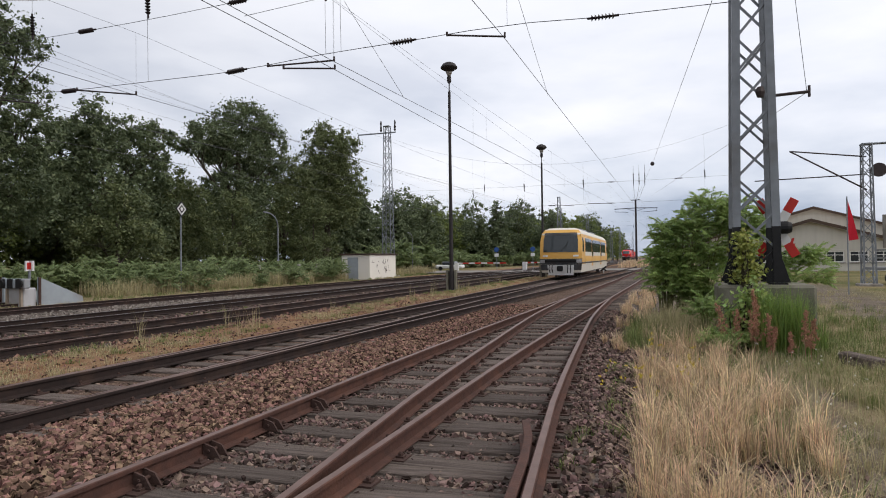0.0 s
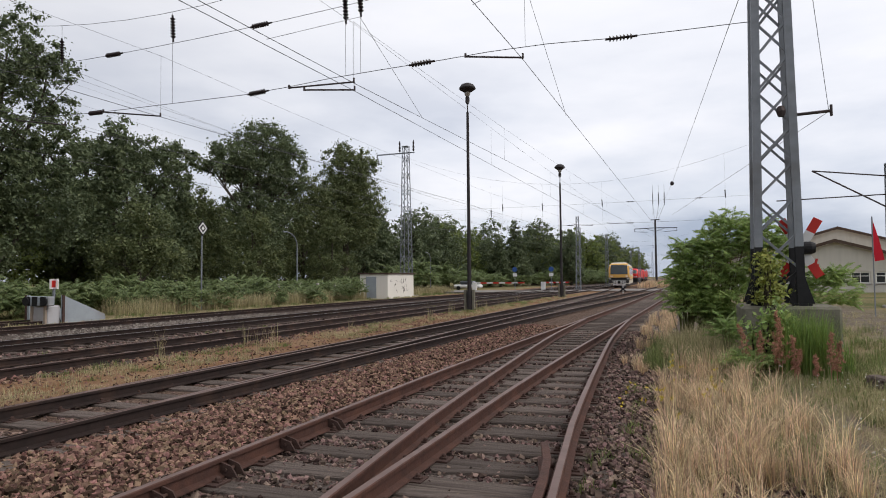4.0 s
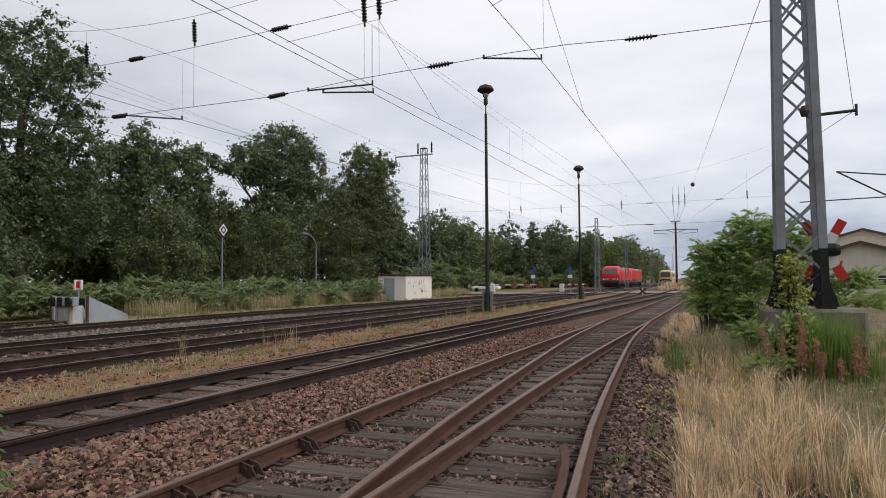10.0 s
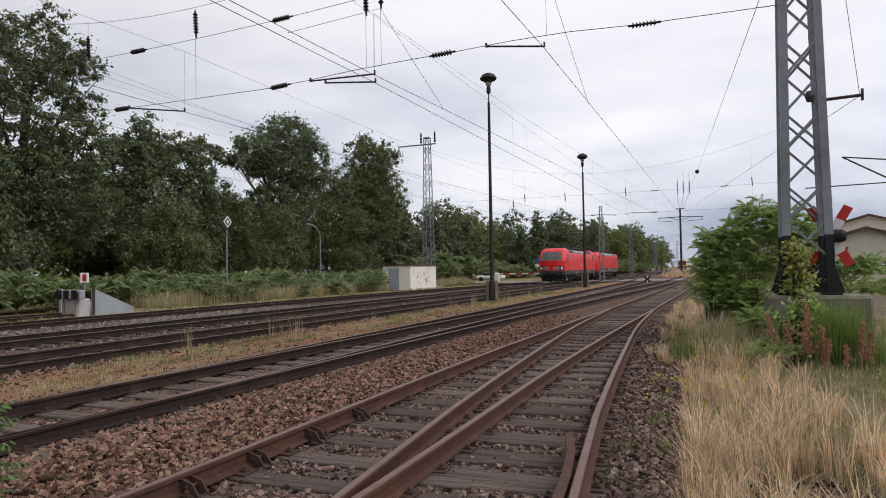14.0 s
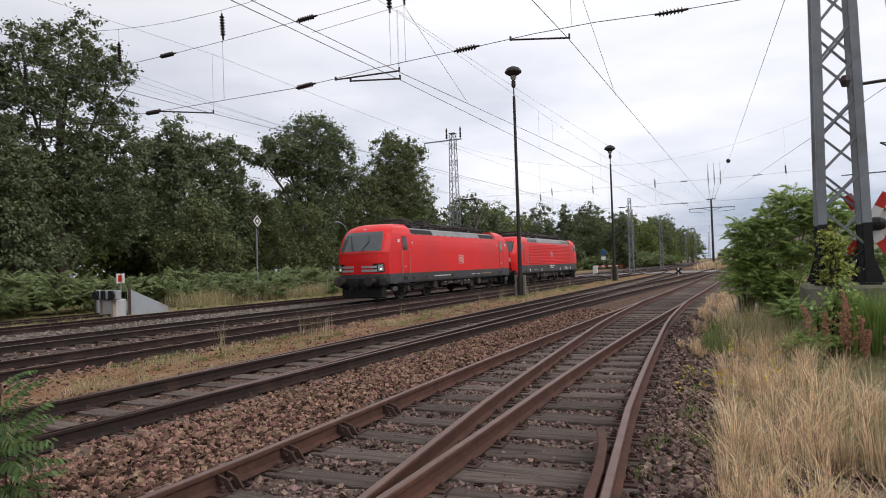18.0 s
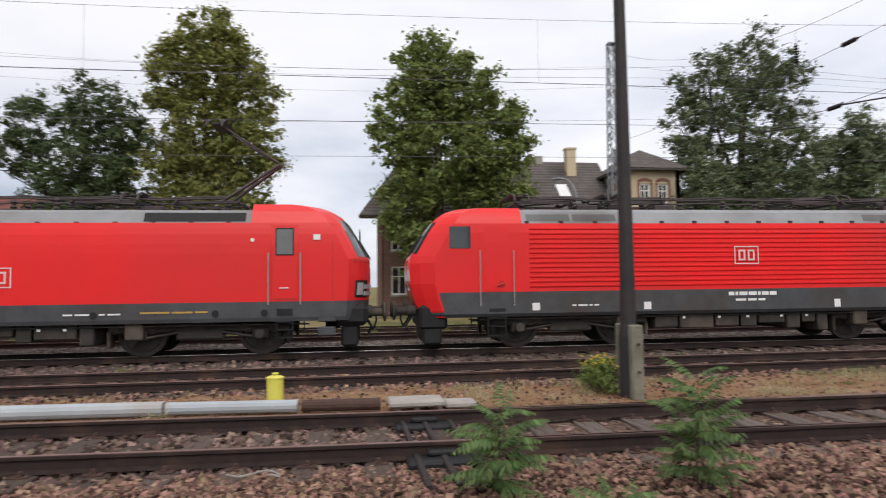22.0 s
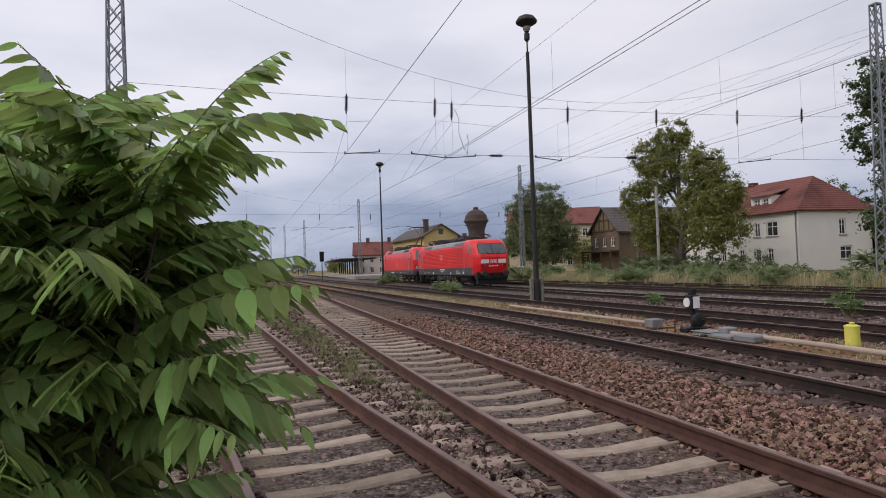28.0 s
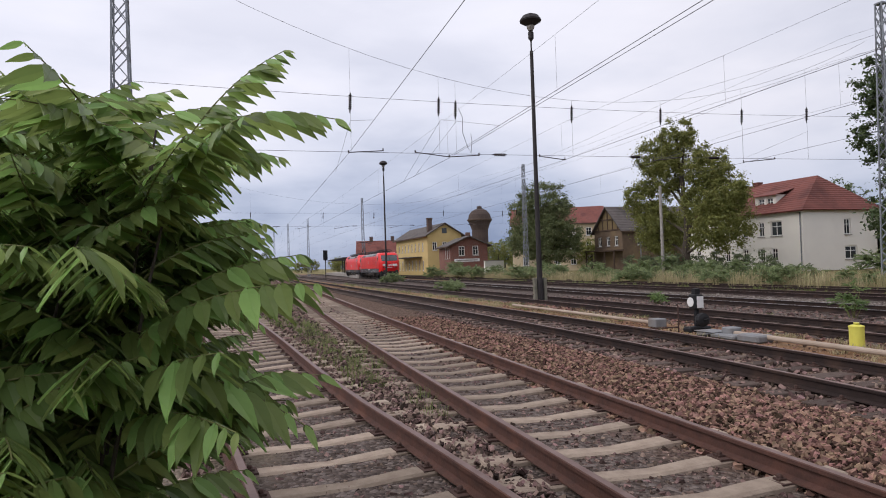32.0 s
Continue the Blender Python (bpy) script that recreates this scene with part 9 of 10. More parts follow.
# the cable pipe along the turnout
t = thing("cable_pipe", "long pale cable pipe in sections lying beside the track", "cable pipe")
for (xa, ya), (xb, yb), r, mm in (((-9.9, -22), (-9.72, -13.4), 0.045, M_PIPEDIRTY), ((-9.68, -10.9), (-9.40, -5.35), 0.048, M_PIPEDIRTY), ((-9.18, -4.85), (-9.02, -2.4), 0.10, M_PIPE), ((-9.02, -2.36), (-8.86, -0.65), 0.085, M_PIPE), ((-8.86, -0.6), (-8.78, 0.45), 0.08, M_RUST)):
    part("pipe_section", Mesh().tube((xa, ya, 0.07), (xb, yb, 0.07), r, n=12), mm, t)
for x, y, s in ((-9.28, -5.1, 0.22), (-9.75, -13.2, 0.16), (-9.70, -10.7, 0.14)):
    part("junction_box", Mesh().box(x - s, x + s, y - s, y + s, -0.03, 0.18, 0.02), M_GREYBOX, t, "grey junction box")
part("cover_slab", Mesh().box(-9.0, -8.5, 0.55, 1.3, 0.05, 0.13, 0.02).box(-8.95, -8.6, 1.32, 1.75, 0.0, 0.08, 0.02), M_CONC, t, "pale concrete cover slab")
# point lever with its lantern and machine
t = thing("point_lever", "black point lever stand with white signal discs", "point lever", Matrix.Translation((-9.88, -11.95, lift(-9.88))))
part("stand", Mesh().box(-0.05, 0.05, -0.05, 0.05, 0, 0.52, 0.02).box(-0.3, 0.3, -0.12, 0.14, 0, 0.12, 0.03), M_BLACKPAINT, t)
part("counterweight", Mesh().turned([(0.13, 0), (0.16, 0.06), (0.15, 0.14), (0.08, 0.17)], 12, Matrix.Translation((0.02, 0.12, 0.28)) @ Matrix.Rotation(-math.pi / 2, 4, "X")), M_BLACKPAINT, t, "round black counterweight")
part("lever_arm", Mesh().tube((0, 0, 0.2), (0.05, 0.45, 0.32), 0.025, n=6), M_BLACKPAINT, t)
part("lantern", Mesh().box(-0.1, 0.125, -0.11, 0.125, 0.52, 0.84, 0.02).box(-0.07, 0.07, -0.07, 0.07, 0.84, 0.97, 0.01), M_BLACKPAINT, t, "black lantern case")
part("disc", Mesh().turned([(0.105, 0), (0.105, 0.012)], 20, Matrix.Translation((0.132, -0.02, 0.67)) @ Matrix.Rotation(math.pi / 2, 4, "Y")), M_WHITE, t, "white disc")
part("plate", Mesh().box(-0.085, 0.085, 0.132, 0.142, 0.54, 0.80), M_WHITE, t, "white plate")
part("rod", Mesh().tube((0.3, -0.25, 0.0), (0.3, -0.25, 0.62), 0.015, n=6).tube((0.3, -0.25, 0.1), (2.0, -0.3, 0.1), 0.02, n=6), M_RUST, t)
t = thing("point_machine", "low grey point machine box beside the track", "point machine", Matrix.Translation((-9.55, -11.0, lift(-9.5))))
part("case", Mesh().box(-0.22, 0.22, -0.35, 0.75, 0, 0.10, 0.03).box(-0.2, 0.2, 0.8, 1.35, 0, 0.15, 0.03), M_GREYBOX, t, "grey sheet-metal case")
part("lid", Mesh().box(-0.24, 0.24, -0.37, 0.2, 0.10, 0.12, 0.01), M_GREYBOX, t)
part("drive_rod", Mesh().tube((0.2, 0.1, 0.05), (1.6, 0.1, 0.05), 0.025, n=6), M_IRON, t)
# switch rods at the blade tips
t = thing("switch_rods", "oily black switch lock and stretcher rods across the track", "switch rods", Matrix.Translation((-6.9, 0.9, 0)))
for yy in (-0.25, 0.0, 0.3):
    part("rod", Mesh().box(-1.5, 1.75, yy - 0.03, yy + 0.03, 0.02, 0.07, 0.01), M_IRON, t)
for xx in (-0.75, 0.75):
    part("lock", Mesh().box(xx - 0.3, xx + 0.3, -0.35, 0.35, -0.02, 0.05, 0.02).box(xx - 0.12, xx + 0.12, -0.15, 0.15, 0.05, 0.11, 0.02), M_BLACKPAINT, t, "oily lock")
t = thing("rubber_hose", "pale loop of rubber hose on the ballast", "hose", Matrix.Translation((-5.75, -0.62, 0.03)) @ Matrix.Diagonal((0.5, 0.5, 1, 1)))
part("loop", Mesh().line([Vector((0.3 * math.cos(a) * 0.5, -0.35 + 0.45 * math.sin(a), 0.02 + 0.02 * math.sin(3 * a))) for a in np.linspace(0.6, 5.0, 14)], 0.009, 6), M_CONC, t)
# buffer stop
t = thing("buffer_stop", "grey concrete and steel buffer stop with a red and white board", "buffer stop", Matrix.Translation((-27.0, 20.6, -0.25)))
part("front_block", Mesh().box(0.1, 1.0, -0.6, 0.05, 0.0, 0.85, 0.06), mat("whitewashed_concrete", (0.5, 0.5, 0.52), (0.4, 0.4, 0.42), 2.0, 0.9, 0.2, stain=(0.3, 0.27, 0.24)), t, "whitewashed front block")
for s in (-1, 1):
    m = Mesh().add([(s * 1.0, 0.06, 1.3), (s * 1.0, 2.25, 0.35), (s * 1.0, 0.06, 0.05), (s * 1.14, 0.06, 1.3), (s * 1.14, 2.25, 0.35), (s * 1.14, 0.06, 0.05), (s * 1.0, 2.3, 0.05), (s * 1.14, 2.3, 0.05)], [(0, 1, 6, 2), (5, 7, 4, 3), (0, 3, 4, 1), (1, 4, 7, 6), (2, 6, 7, 5), (0, 2, 5, 3)])
    part("side_plate", m, M_PANEL, t, "sloping grey side plate")
    part("buffer", Mesh().turned([(0.12, 0), (0.12, 0.08), (0.18, 0.1), (0.18, 0.16)], 14, Matrix.Translation((0.6 + s * 0.55, -0.75, 1.05)) @ Matrix.Rotation(math.pi / 2, 4, "X")), M_BLACKPAINT, t)
    part("rib", Mesh().box(s * 1.17 - 0.03, s * 1.17 + 0.03, 0.0, 0.1, 0.0, 1.3), M_RUST, t)
part("beam", Mesh().box(-0.1, 1.35, -0.8, -0.5, 0.84, 1.26, 0.04), M_PANEL, t, "grey buffer beam")
for k, mm in ((0.05, M_BLACKPAINT), (0.5, M_BLACKPAINT), (1.0, M_BLACKPAINT)):
    part("beam_stripe", Mesh().box(k - 0.16, k + 0.16, -0.82, -0.79, 0.85, 1.25), mm, t)
for x in (0.12, 0.94):
    part("upright", Mesh().box(x - 0.05, x + 0.05, -0.68, -0.6, 0.0, 0.86), M_PIPEDIRTY, t, "rust-yellow steel upright")
part("board_post", Mesh().box(0.92, 1.0, -0.3, -0.22, 1.2, 1.7), M_GALV, t)
part("board", Mesh().box(0.93, 0.99, -0.46, -0.06, 1.58, 2.02).box(0.73, 1.19, -0.31, -0.28, 1.58, 2.02), M_WHITE, t, "white signal board")
part("board_field", Mesh().box(0.80, 1.12, -0.33, -0.31, 1.65, 1.95).box(0.99, 1.0, -0.40, -0.12, 1.65, 1.95), M_SIGNRED, t, "red field")
# concrete hut
t = thing("concrete_hut", "small white concrete relay hut with graffiti and a flat roof", "hut", Matrix.Translation((-26.0, 54.2, -0.25)))
part("wall", Mesh().box(-2.95, 0.0, -0.0, 6.1, 0, 2.35, 0.03), M_WHITEPLASTER, t, "whitewashed stained walls")
part("flat_roof", Mesh().box(-3.1, 0.15, -0.15, 6.25, 2.35, 2.45, 0.02), M_RUST, t, "thin dark flat roof")
part("door", Mesh().box(-2.3, -1.2, -0.04, 0.0, 0.1, 2.1), M_PANEL, t, "pale door")
sr = random.Random(3)
for k in range(14):
    yy, zz = sr.uniform(0.6, 4.8), sr.uniform(0.8, 2.0)
    m = Mesh().line([Vector((0.012, yy, zz)), Vector((0.012, yy + sr.uniform(-0.3, 0.3), zz - sr.uniform(0.1, 0.5))), Vector((0.012, yy + sr.uniform(-0.4, 0.4), zz - sr.uniform(0, 0.4)))], 0.012, 4)
    part("scrawl", m, M_RUST, t, "faint brown scrawl")
# boundary posts along the hedge
for y in np.arange(44, 72, 3.0):
    t = thing("fence_post", "short concrete fence post along the hedge", "fence post", Matrix.Translation((-31.0, float(y), -0.25)), "fence posts")
    part("post", Mesh().box(-0.12, 0.12, -0.12, 0.12, 0, 1.55, 0.04), M_CONC, t)
# railway sign on a thin pole
t = thing("diamond_sign", "black and white diamond railway sign on a thin pole", "sign", Matrix.Translation((-29, 32.9, -0.25)))
part("pole", Mesh().tube((0, 0, 0), (0, 0, 5.6), 0.05, n=8), M_GALV, t)
rot45 = Matrix.Translation((0.07, 0, 5.25)) @ Matrix.Rotation(math.pi / 4, 4, "X")
part("board", Mesh().box(-0.02, 0.01, -0.36, 0.36, -0.36, 0.36, 0, rot45), M_BLACKPAINT, t)
part("ring", Mesh().box(0.01, 0.016, -0.28, 0.28, -0.28, 0.28, 0, rot45), M_WHITE, t)
part("field", Mesh().box(0.016, 0.022, -0.2, 0.2, -0.2, 0.2, 0, rot45), M_BLACKPAINT, t)
part("core", Mesh().box(0.022, 0.028, -0.1, 0.1, -0.1, 0.1, 0, rot45), M_WHITE, t)


def street_lamp(x, y, h, reach, turn):
    t = thing("street_lamp", "slim grey street lamp with a curved arm", "street lamp", Matrix.Translation((x, y, -0.25)) @ pose(0, 0, 0, 0, 0, turn), "street lamps")
    pts = [Vector((0, 0, 0)), Vector((0, 0, h * 0.8))] + [Vector((0, -reach * (1 - math.cos(a)), h * 0.8 + h * 0.2 * math.sin(a))) for a in np.linspace(0.3, math.pi / 2, 6)]
    part("pole", Mesh().line(pts, 0.06, 8), M_GALV, t)
    part("lamp_head", Mesh().box(-0.1, 0.1, -reach - 0.6, -reach, h - 0.06, h + 0.08, 0.04), M_GALV, t)


street_lamp(-33.5, 50.5, 6.2, 1.6, 0)
street_lamp(-34.5, 13.0, 8.0, 0.9, -40)
street_lamp(-38, 95, 6.0, 1.4, 0)
street_lamp(-44, -62, 7.0, 1.4, 160)
t = thing("utility_pole", "pale wooden utility pole", "utility pole", Matrix.Translation((-34.5, -45.6, -0.25)))
part("pole", Mesh().tube((0, 0, 0), (0, 0, 8.0), 0.14, 0.11, 10), M_CONC, t)
# crossing sign behind the mast
t = thing("crossing_sign", "red and white crossing sign with a black lamp on a post", "crossing sign", Matrix.Translation((2.5, 14.9, 0)))
part("post", Mesh().tube((-0.24, 0, 0), (-0.24, 0, 2.75), 0.03, n=8), M_BLACKPAINT, t)
for s in (1, -1):
    for k, (a, b, mm) in enumerate(((-0.68, -0.38, M_SIGNRED), (-0.38, 0.38, M_WHITE), (0.38, 0.68, M_SIGNRED))):
        r = Matrix.Translation((-0.26, -0.06 - 0.012 * (s + 1), 2.2)) @ Matrix.Rotation(s * radians(60), 4, "Y")
        part("cross_arm", Mesh().box(a, b, -0.01, 0.01, -0.09, 0.09, 0.004, r), mm, t, "red tip" if mm is M_SIGNRED else "white arm")
part("lamp_hood", Mesh().turned([(0.13, 0), (0.13, 0.14), (0.1, 0.22)], 14, Matrix.Translation((-0.22, -0.12, 2.2)) @ Matrix.Rotation(math.pi / 2, 4, "Y")), M_BLACKPAINT, t, "black lamp hood")
part("flash", Mesh().add([(0.0, -0.1, 1.98), (0.05, -0.1, 1.98), (0.02, -0.1, 1.86), (0.07, -0.1, 1.87), (0.0, -0.1, 1.7), (0.01, -0.1, 1.82), (-0.04, -0.1, 1.82)], [(0, 1, 2), (2, 3, 4), (2, 4, 5), (0, 2, 5), (0, 5, 6)]), M_SIGNRED, t, "red lightning flash")
for zz in (2.58, 1.62):
    part("bracket", Mesh().tube((-0.24, 0, zz), (-0.24, -0.08, zz), 0.025, n=6), M_BLACKPAINT, t)
# flag, mast with counterweights and cantilever at the far right
t = thing("red_flag", "red flag hanging from a thin pole", "flag", Matrix.Translation((7.1, 30, -0.03)))
part("pole", Mesh().tube((0, 0, 0), (0, 0, 4.0), 0.025, n=6), M_GALV, t)
m = Mesh().add([(0.0, 0, 3.95), (0.22, 0.02, 3.1), (0.38, -0.03, 2.25), (0.06, 0.02, 2.2), (0.0, 0, 2.9), (0.0, 0.015, 3.95), (0.22, 0.035, 3.1), (0.38, -0.015, 2.25), (0.06, 0.035, 2.2), (0.0, 0.015, 2.9)], [(0, 1, 4), (1, 2, 3, 4), (5, 9, 6), (6, 9, 8, 7), (0, 5, 6, 1), (1, 6, 7, 2), (2, 7, 8, 3), (3, 8, 9, 4)])
part("cloth", m, M_FLAG, t, "limp red cloth")
t = lattice_mast(9.9, 38, -0.05, 7.2, 0.55, 0.4, 0.55, "grey lattice mast with cantilever and tension weights", "lattice masts")
part("cantilever", Mesh().tube((0, 0, 6.6), (-3.5, 0, 7.1), 0.035, n=6).tube((0, 0, 4.9), (-3.5, 0, 7.1), 0.04, n=6).tube((0, 0, 5.7), (-5.2, 0, 5.6), 0.03, n=6), M_PANTO, t, "dark cantilever arms")
part("weight_stack", Mesh().turned([(0.16, 1.9), (0.16, 3.6)], 10, pose(0.8, 0, 0)), M_CONC, t, "stack of tension weights")
part("pulley", Mesh().turned([(0.36, -0.04), (0.36, 0.04)], 16, Matrix.Translation((0.55, 0, 5.9)) @ Matrix.Rotation(math.pi / 2, 4, "X")), M_PANTO, t)
part("top_lamp", Mesh().box(0.3, 1.1, -0.1, 0.1, 7.2, 7.3, 0.03), M_GALV, t)
t = thing("parked_trailer", "grey flat trailer on dark wheels standing in the grass", "trailer", Matrix.Translation((12.5, 40, -0.05)))
part("deck", Mesh().box(-2, 3, -1, 1, 0.8, 0.95, 0.02), M_GREYBOX, t)
for xx in (-1.2, 0.2, 2):
    part("stake", Mesh().box(xx - 0.04, xx + 0.04, -1, -0.92, 0.95, 1.9), M_GREYBOX, t)
    part("wheel", Mesh().turned([(0.38, -0.1), (0.38, 0.1)], 16, Matrix.Translation((xx, -0.9, 0.38)) @ Matrix.Rotation(math.pi / 2, 4, "X")), M_BLACK, t)
part("rail_side", Mesh().box(-2, 3, -1, -0.95, 1.4, 1.5).box(-2, 3, -1, -0.95, 1.8, 1.9), M_GREYBOX, t)
for x in (2.4, 4.0):
    t = thing("timber_baulk", "weathered grey timber baulk lying in the grass", "timber", Matrix.Translation((x + 0.7, 8.2 + x, 0.0)) @ pose(0, 0, 0, 3, 0, 35), "old timbers")
    part("baulk", Mesh().box(-0.12, 0.12, -0.9, 0.9, -0.08, 0.1, 0.03), M_WOOD, t)
# level crossing with barriers
t = thing("level_crossing", "grey asphalt road across the tracks at the level crossing", "road", kind="structure")
part("asphalt", Mesh().add([(x, y, max(lift(x), -0.2) + 0.09) for x in (-70, -40, -24, -19.6, -16, -12, -8, -4, 0, 4, 12, 40) for y in (75, 87)], [(2 * k, 2 * k + 2, 2 * k + 3, 2 * k + 1) for k in range(11)]), mat("worn_asphalt", (0.24, 0.22, 0.20), (0.17, 0.155, 0.145), 1.0, 0.9, 0.3, world_space=True), t, "worn pale asphalt")
for x0, x1, y in ((-29, -21.5, 90), (-19.2, -15.5, 92)):
    t = thing("crossing_barrier", "red and white barrier boom at the level crossing", "barrier", Matrix.Translation((x0, y, -0.2)), "crossing barriers")
    part("pedestal", Mesh().box(-0.3, 0.3, -0.3, 0.3, 0, 1.2, 0.04), M_WHITE, t)
    n = 8
    for k in range(n):
        a, b = (x1 - x0) * k / n, (x1 - x0) * (k + 1) / n
        part("boom_section", Mesh().box(a, b - 0.01, -0.06, 0.06, 1.0, 1.2), M_SIGNRED if k % 2 else M_WHITE, t)
for x, y in ((-22.5, 88.5), (-17.4, 89)):
    t = thing("road_sign", "blue road sign on a post by the crossing", "sign", Matrix.Translation((x, y, -0.2)), "road signs")
    part("post", Mesh().tube((0, 0, 0), (0, 0, 3.2), 0.05, n=6), M_GALV, t)
    part("disc", Mesh().turned([(0.36, 0), (0.36, 0.03)], 16, Matrix.Translation((0, -0.06, 3.0)) @ Matrix.Rotation(math.pi / 2, 4, "X")), mat("sign_blue", (0.04, 0.10, 0.30)), t)
    part("plate", Mesh().box(-0.3, 0.3, -0.07, -0.05, 2.0, 2.45), M_WHITE, t)
# derail block and low signal beyond the turnout
t = thing("track_stop", "black and white crossed board on a short post between the tracks", "track sign", Matrix.Translation((-5.75, 66, 0)))
part("post", Mesh().tube((0, 0, 0), (0, 0, 0.75), 0.05, n=6), M_WHITE, t)
for s in (-1, 1):
    part("cross_arm", Mesh().box(-0.36, 0.36, -0.03, 0.03, -0.07, 0.07, 0, Matrix.Translation((0, -0.08 - 0.02 * s, 0.42)) @ Matrix.Rotation(s * 0.7, 4, "Y")), M_BLACKPAINT, t)
t = thing("far_tower", "dark square tower block behind the trees", "tower", Matrix.Translation((-0.194 * 270, 0.981 * 270, -0.3)))
part("tower_body", Mesh().box(-1.7, 1.7, -1.7, 1.7, 0, 19.6, 0.1), M_FRAME, t)
t = thing("parked_car", "white parked car behind the crossing barrier", "car", Matrix.Translation((-31, 93, -0.2)))
part("car_body", Mesh().box(-2.1, 2.1, -0.85, 0.85, 0.3, 0.85, 0.15), M_WHITE, t)
part("cabin", Mesh().box(-1.2, 1.1, -0.75, 0.75, 0.85, 1.4, 0.2), M_GLASS, t)
for xx in (-1.3, 1.3):
    part("wheel", Mesh().turned([(0.32, -0.1), (0.32, 0.1)], 14, Matrix.Translation((xx, -0.8, 0.32)) @ Matrix.Rotation(math.pi / 2, 4, "X")), M_BLACK, t)

# ---- sleepers and ballast ----
lay_sleepers(t_main, C_MAIN, -60, -3.2, "concrete", 0.63)
lay_sleepers(t_main, C_MAIN, -2.6, 26, "wood", 0.63, lambda y: (1.0 + max(0, (14 - abs(y)) / 14) * 0.35, max(0, (14 - abs(y)) / 14) * 0.5))
lay_sleepers(t_main, C_MAIN, 26.6, 60, "wood", 0.64, plates=False)
lay_sleepers(t_side, C_SIDE, -60, -3.4, "concrete", 0.63)
lay_sleepers(t_side, C_SIDE, -2.8, 12, "wood", 0.63, lambda y: (0.8, 0.25))
lay_sleepers(t_three, C_THREE, -45, 1.5, "dark", 0.63)
lay_sleepers(t_three, C_THREE, 2.2, 60, "wood", 0.63, lambda y: (1.12, 0.15))
for tr, c in ((t_four, C_FOUR), (t_five, C_FIVE), (t_six, C_SIX)):
    sleepers_joined(tr, c, -70, 90, "dark")
sleepers_joined(t_seven, C_SEVEN, -60, 21, "dark")
sleepers_joined(t_main, C_MAIN, 60, 110, "dark")


M_STONE_RED = mat("red_brown_ballast", (0.245, 0.148, 0.11), (0.09, 0.058, 0.047), 9, 0.95, 0.3, island=0.85, spec=0.06)
M_STONE_GREY = mat("grey_brown_ballast", (0.205, 0.142, 0.122), (0.09, 0.062, 0.054), 9, 0.95, 0.3, island=0.85, spec=0.06)
M_STONE_PALE = mat("pale_ballast", (0.235, 0.205, 0.18), (0.14, 0.12, 0.105), 10, 0.92, 0.2, island=0.3)


def stones(name, label, pts, size, material, seed):
    """Angular broken stones, each a bent block of its own."""
    rnd = np.random.default_rng(seed)
    n = len(pts)
    cube = np.array([(x, y, z) for x in (-1, 1) for y in (-1, 1) for z in (-1, 1)], float)
    v = cube[None] * rnd.uniform(0.4, 1.0, (n, 8, 3)) * (rnd.uniform(0.6, 1.35, (n, 1, 3)) * size * rnd.uniform(0.55, 1.5, (n, 1, 1))) * np.array([1.2, 0.95, 0.74])
    q = rnd.normal(size=(n, 4)) * np.array([1.0, 0.5, 0.5, 1.0])
    q /= np.linalg.norm(q, axis=1)[:, None]
    w, x, y, z = q.T
    rot = np.stack([1 - 2 * (y * y + z * z), 2 * (x * y - z * w), 2 * (x * z + y * w), 2 * (x * y + z * w), 1 - 2 * (x * x + z * z), 2 * (y * z - x * w), 2 * (x * z - y * w), 2 * (y * z + x * w), 1 - 2 * (x * x + y * y)], axis=1).reshape(n, 3, 3)
    v = np.einsum("nij,nkj->nki", rot, v) + pts[:, None, :]
    f = np.array([(0, 1, 3, 2), (4, 6, 7, 5), (0, 4, 5, 1), (2, 3, 7, 6), (0, 2, 6, 4), (1, 5, 7, 3)])
    faces = (np.arange(n)[:, None, None] * 8 + f[None]).reshape(-1, 4)
    return tagged(soup(name, v.reshape(-1, 3), faces, material), label, "ballast", kind="stuff")


def strew(n, x0, x1, y0, y1, seed, near=True, heap=None):
    """Places for stones, thinning out away from the standing point."""
    rnd = np.random.default_rng(seed)
    p = np.stack([rnd.uniform(x0, x1, n * 3), rnd.uniform(y0, y1, n * 3)], axis=1)
    if near:
        d = np.hypot(p[:, 0], p[:, 1])
        p = p[rnd.uniform(0, 1, len(p)) < np.clip(7.0 / np.maximum(d, 1), 0.05, 1)]
    p = p[:n]
    z = np.array([lift(x) for x in p[:, 0]]) + rnd.uniform(-0.012, 0.014, len(p))
    if heap is not None:
        z = z + heap(p[:, 0], p[:, 1])
    return np.column_stack([p, z])


def shoulder(x, y):
    return 0.05 * np.exp(-((x + 4.95) / 0.75) ** 2)


def between(x, y):
    """Stones heap up over the sleeper ends, outside the rails of the two sidings."""
    ms = np.array([curve_at(C_MAIN, q) for q in np.arange(-17, 22)])
    ss = np.array([curve_at(C_SIDE, q) for q in np.arange(-17, 22)])
    a = np.abs(x - np.interp(y, np.arange(-17, 22), ms))
    b = np.abs(x - np.interp(y, np.arange(-17, 22), ss))
    far = np.minimum(a, b)
    return np.where(y > -3, np.where(far > 0.92, 0.042, 0.0), np.where(far > 0.95, 0.038, -0.022))


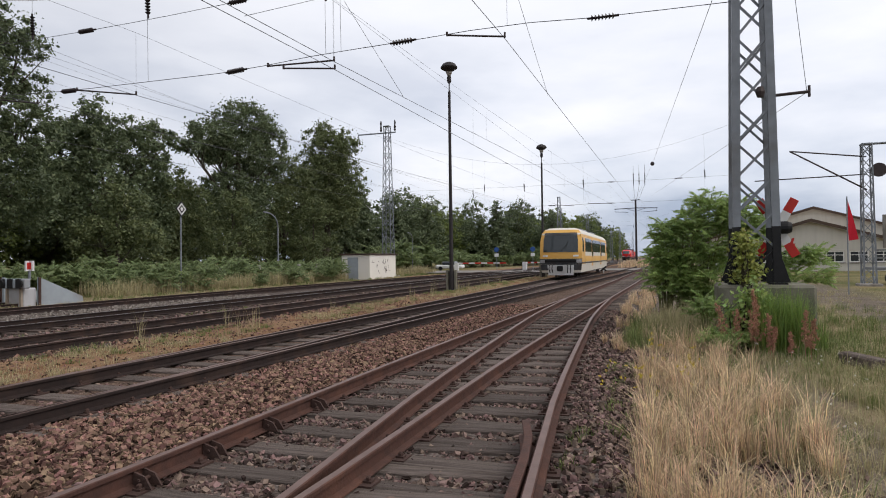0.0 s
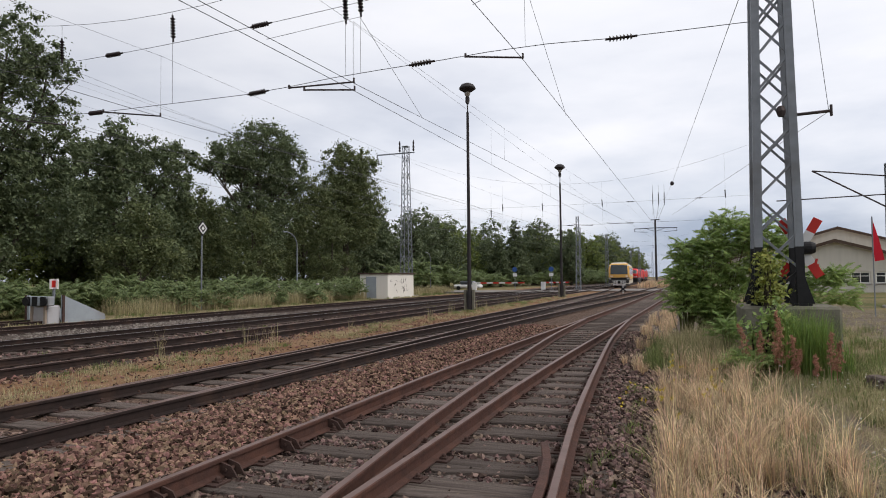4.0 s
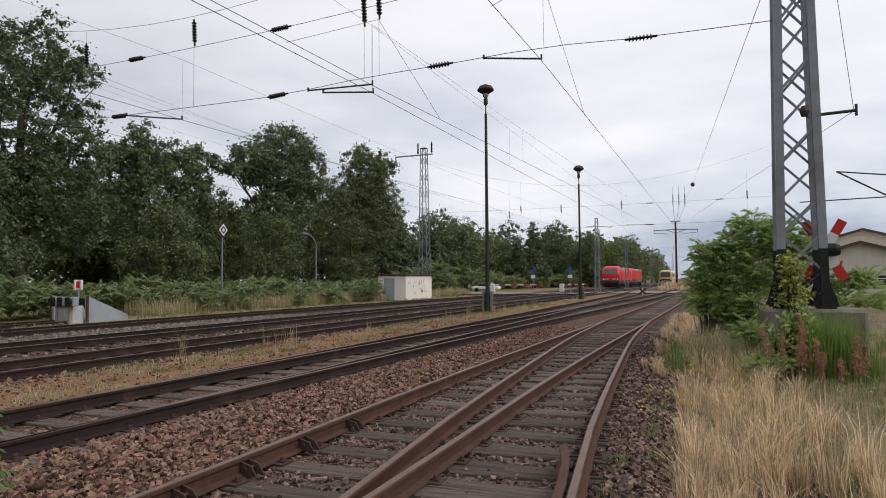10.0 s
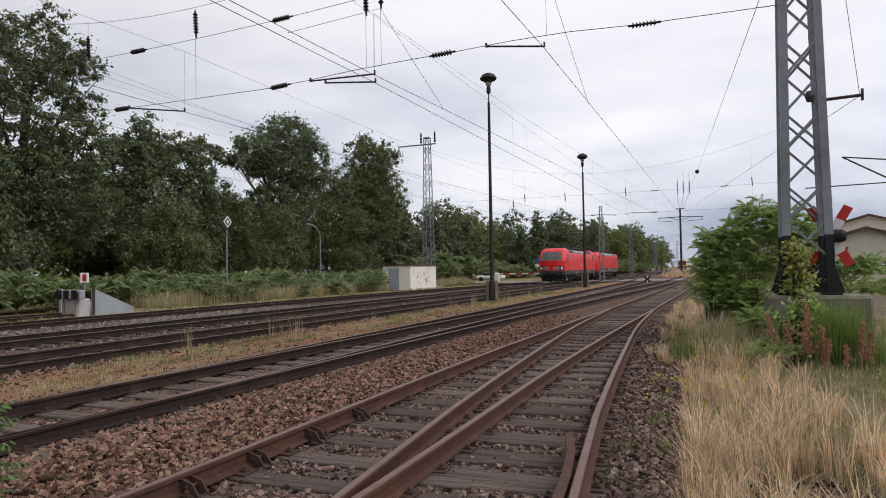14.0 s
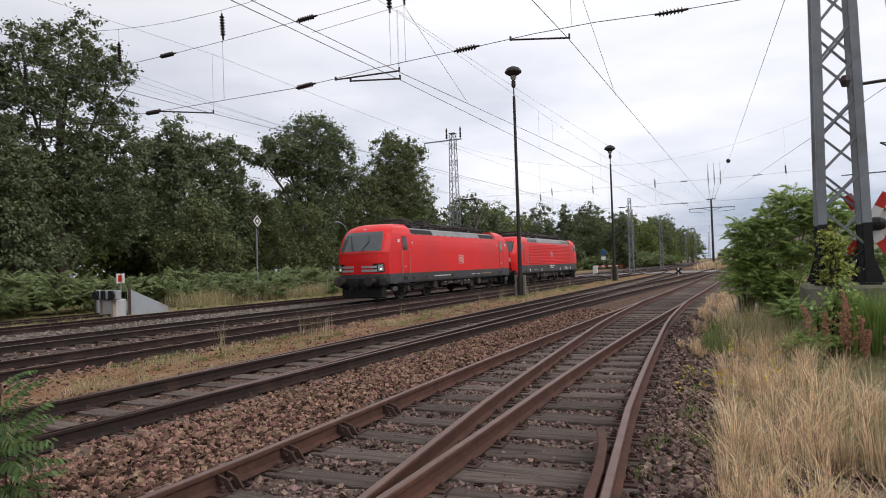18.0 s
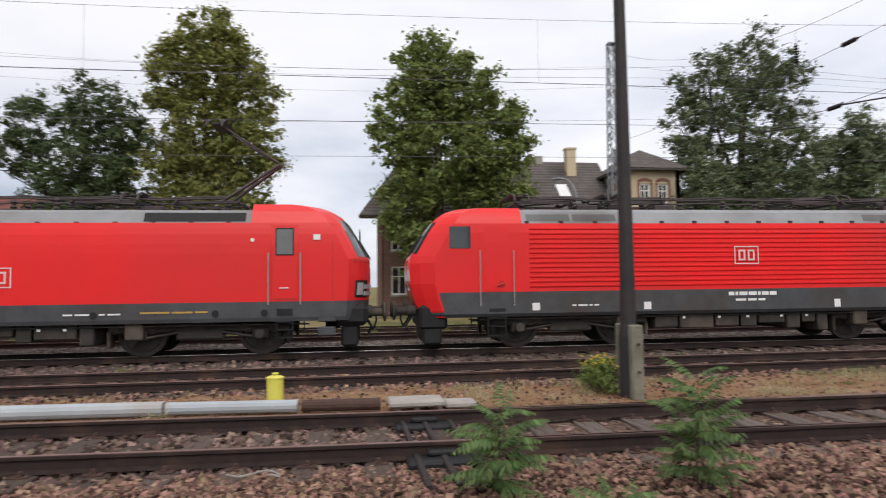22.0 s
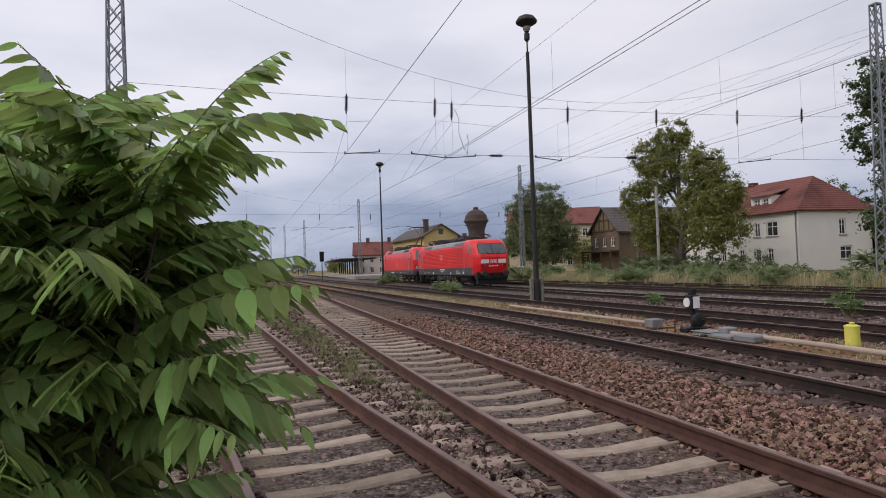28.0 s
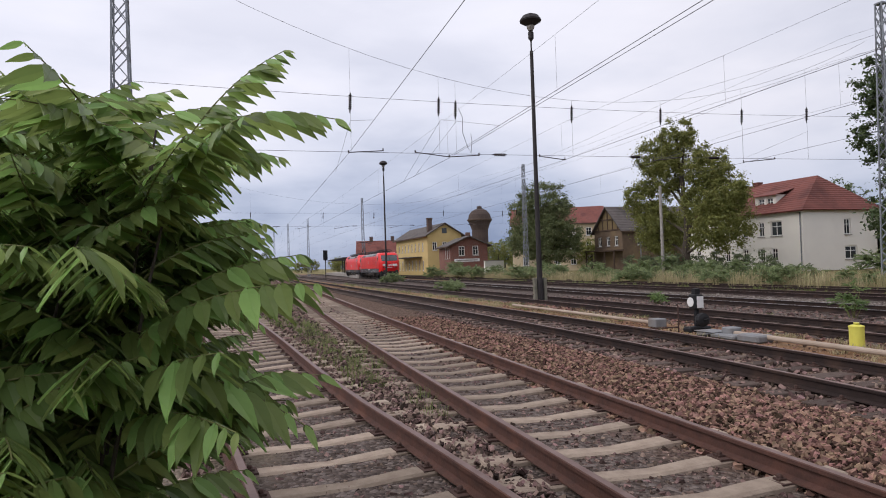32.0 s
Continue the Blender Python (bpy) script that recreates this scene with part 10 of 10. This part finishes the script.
stones("ballast", "loose red-brown ballast stones between two tracks", strew(54000, -6.05, -3.75, -20, 22, 1, heap=shoulder), 0.0235, M_STONE_RED, 1)
stones("ballast", "grey-brown ballast stones in the turnout", strew(58000, -4.1, 0.45, -16, 20, 2, heap=between), 0.0215, M_STONE_GREY, 2)
stones("ballast", "dark ballast stones in the third track", strew(12000, -8.4, -6.0, -22, 26, 3, heap=lambda x, y: np.where((np.abs(x + 6.95) < 0.8) & (y > 1.5), -0.022, 0.01)), 0.030, M_STONE_GREY, 3)
stones("ballast", "brown ballast stones along the fourth track", strew(11000, -14.2, -10.6, -26, 30, 4, False), 0.035, M_STONE_RED, 4)
stones("ballast", "brown ballast stones along the running line", strew(7000, -20.2, -14.4, -30, 36, 5, False), 0.04, M_STONE_GREY, 5)
stones("ballast", "pale ballast stones between the far tracks", strew(6000, -22.4, -20.4, -60, 30, 6, False), 0.045, M_STONE_PALE, 6)
stones("gravel", "fine gravel and stones on the sandy strip", strew(9000, -10.8, -8.4, -24, 28, 8, False), 0.018, M_STONE_RED, 8)
stones("ballast", "grey stones between the far sidings", strew(9000, -4.2, 1.4, -48, -15, 9, False, between), 0.036, M_STONE_GREY, 9)
stones("gravel", "scattered stones on the path edge", strew(5000, 0.4, 1.4, -3, 14, 7), 0.02, M_STONE_GREY, 7)

# ---- motion ----
SPEED_LOCO, SPEED_CAR = 10.9, 12.8


def on_track(c, y, lead):
    """Pose of a vehicle whose middle is at y, lead half its wheelbase."""
    a, b = curve_at(c, y - lead), curve_at(c, y + lead)
    return pose((a + b) / 2, y, rail_z(c, y), 0, 0, math.degrees(math.atan2(a - b, 2 * lead)))


def loco_y(t):
    """Middle of the leading engine."""
    late = float(np.interp(t, (0, 4, 8, 10, 12, 14, 16, 17, 18, 19, 20, 21, 22, 24, 26, 28, 30, 32), (14.0, 7.5, 2.0, 0.0, 0.0, 0.7, 1.0, 0.85, 0.3, -0.2, -0.5, -0.65, -0.8, -0.66, -0.3, 0.1, 0.7, 1.0)))
    y = 36.1 + (18.0 - t) * 10.9 + late
    return y * float(np.interp(y, (-260, -120, -89, -60, -30, -10, 0, 15, 32, 67, 105), (1.0, 1.018, 1.024, 1.034, 1.038, 1.014, 1.0, 0.99, 0.983, 0.99, 1.0)))


def motions():
    times = [0.5 * i for i in range(65)]
    walk(engine_smooth, [(t, on_track(C_FIVE, loco_y(t), 4.9)) for t in times])
    walk(engine_ribbed, [(t, on_track(C_FIVE, loco_y(t) + 19.42, 4.9)) for t in times])
    walk(railcar, [(t, on_track(C_THREE, 44.9 + 12.6 + SPEED_CAR * t, 8.5)) for t in times])
    # the wheels roll
    for sets, r, speed in ((ws_smooth, 0.625, SPEED_LOCO), (ws_ribbed, 0.625, SPEED_LOCO), (ws_car, 0.385, -SPEED_CAR)):
        turn = math.degrees(speed / r)
        n = math.ceil(32.0 * abs(turn) / 80)
        for w in sets:
            p = w.matrix_basis.translation.copy()
            walk(w, [(32.0 * k / n, pose(p.x, p.y, p.z, turn * 32.0 * k / n)) for k in range(n + 1)])


motions()
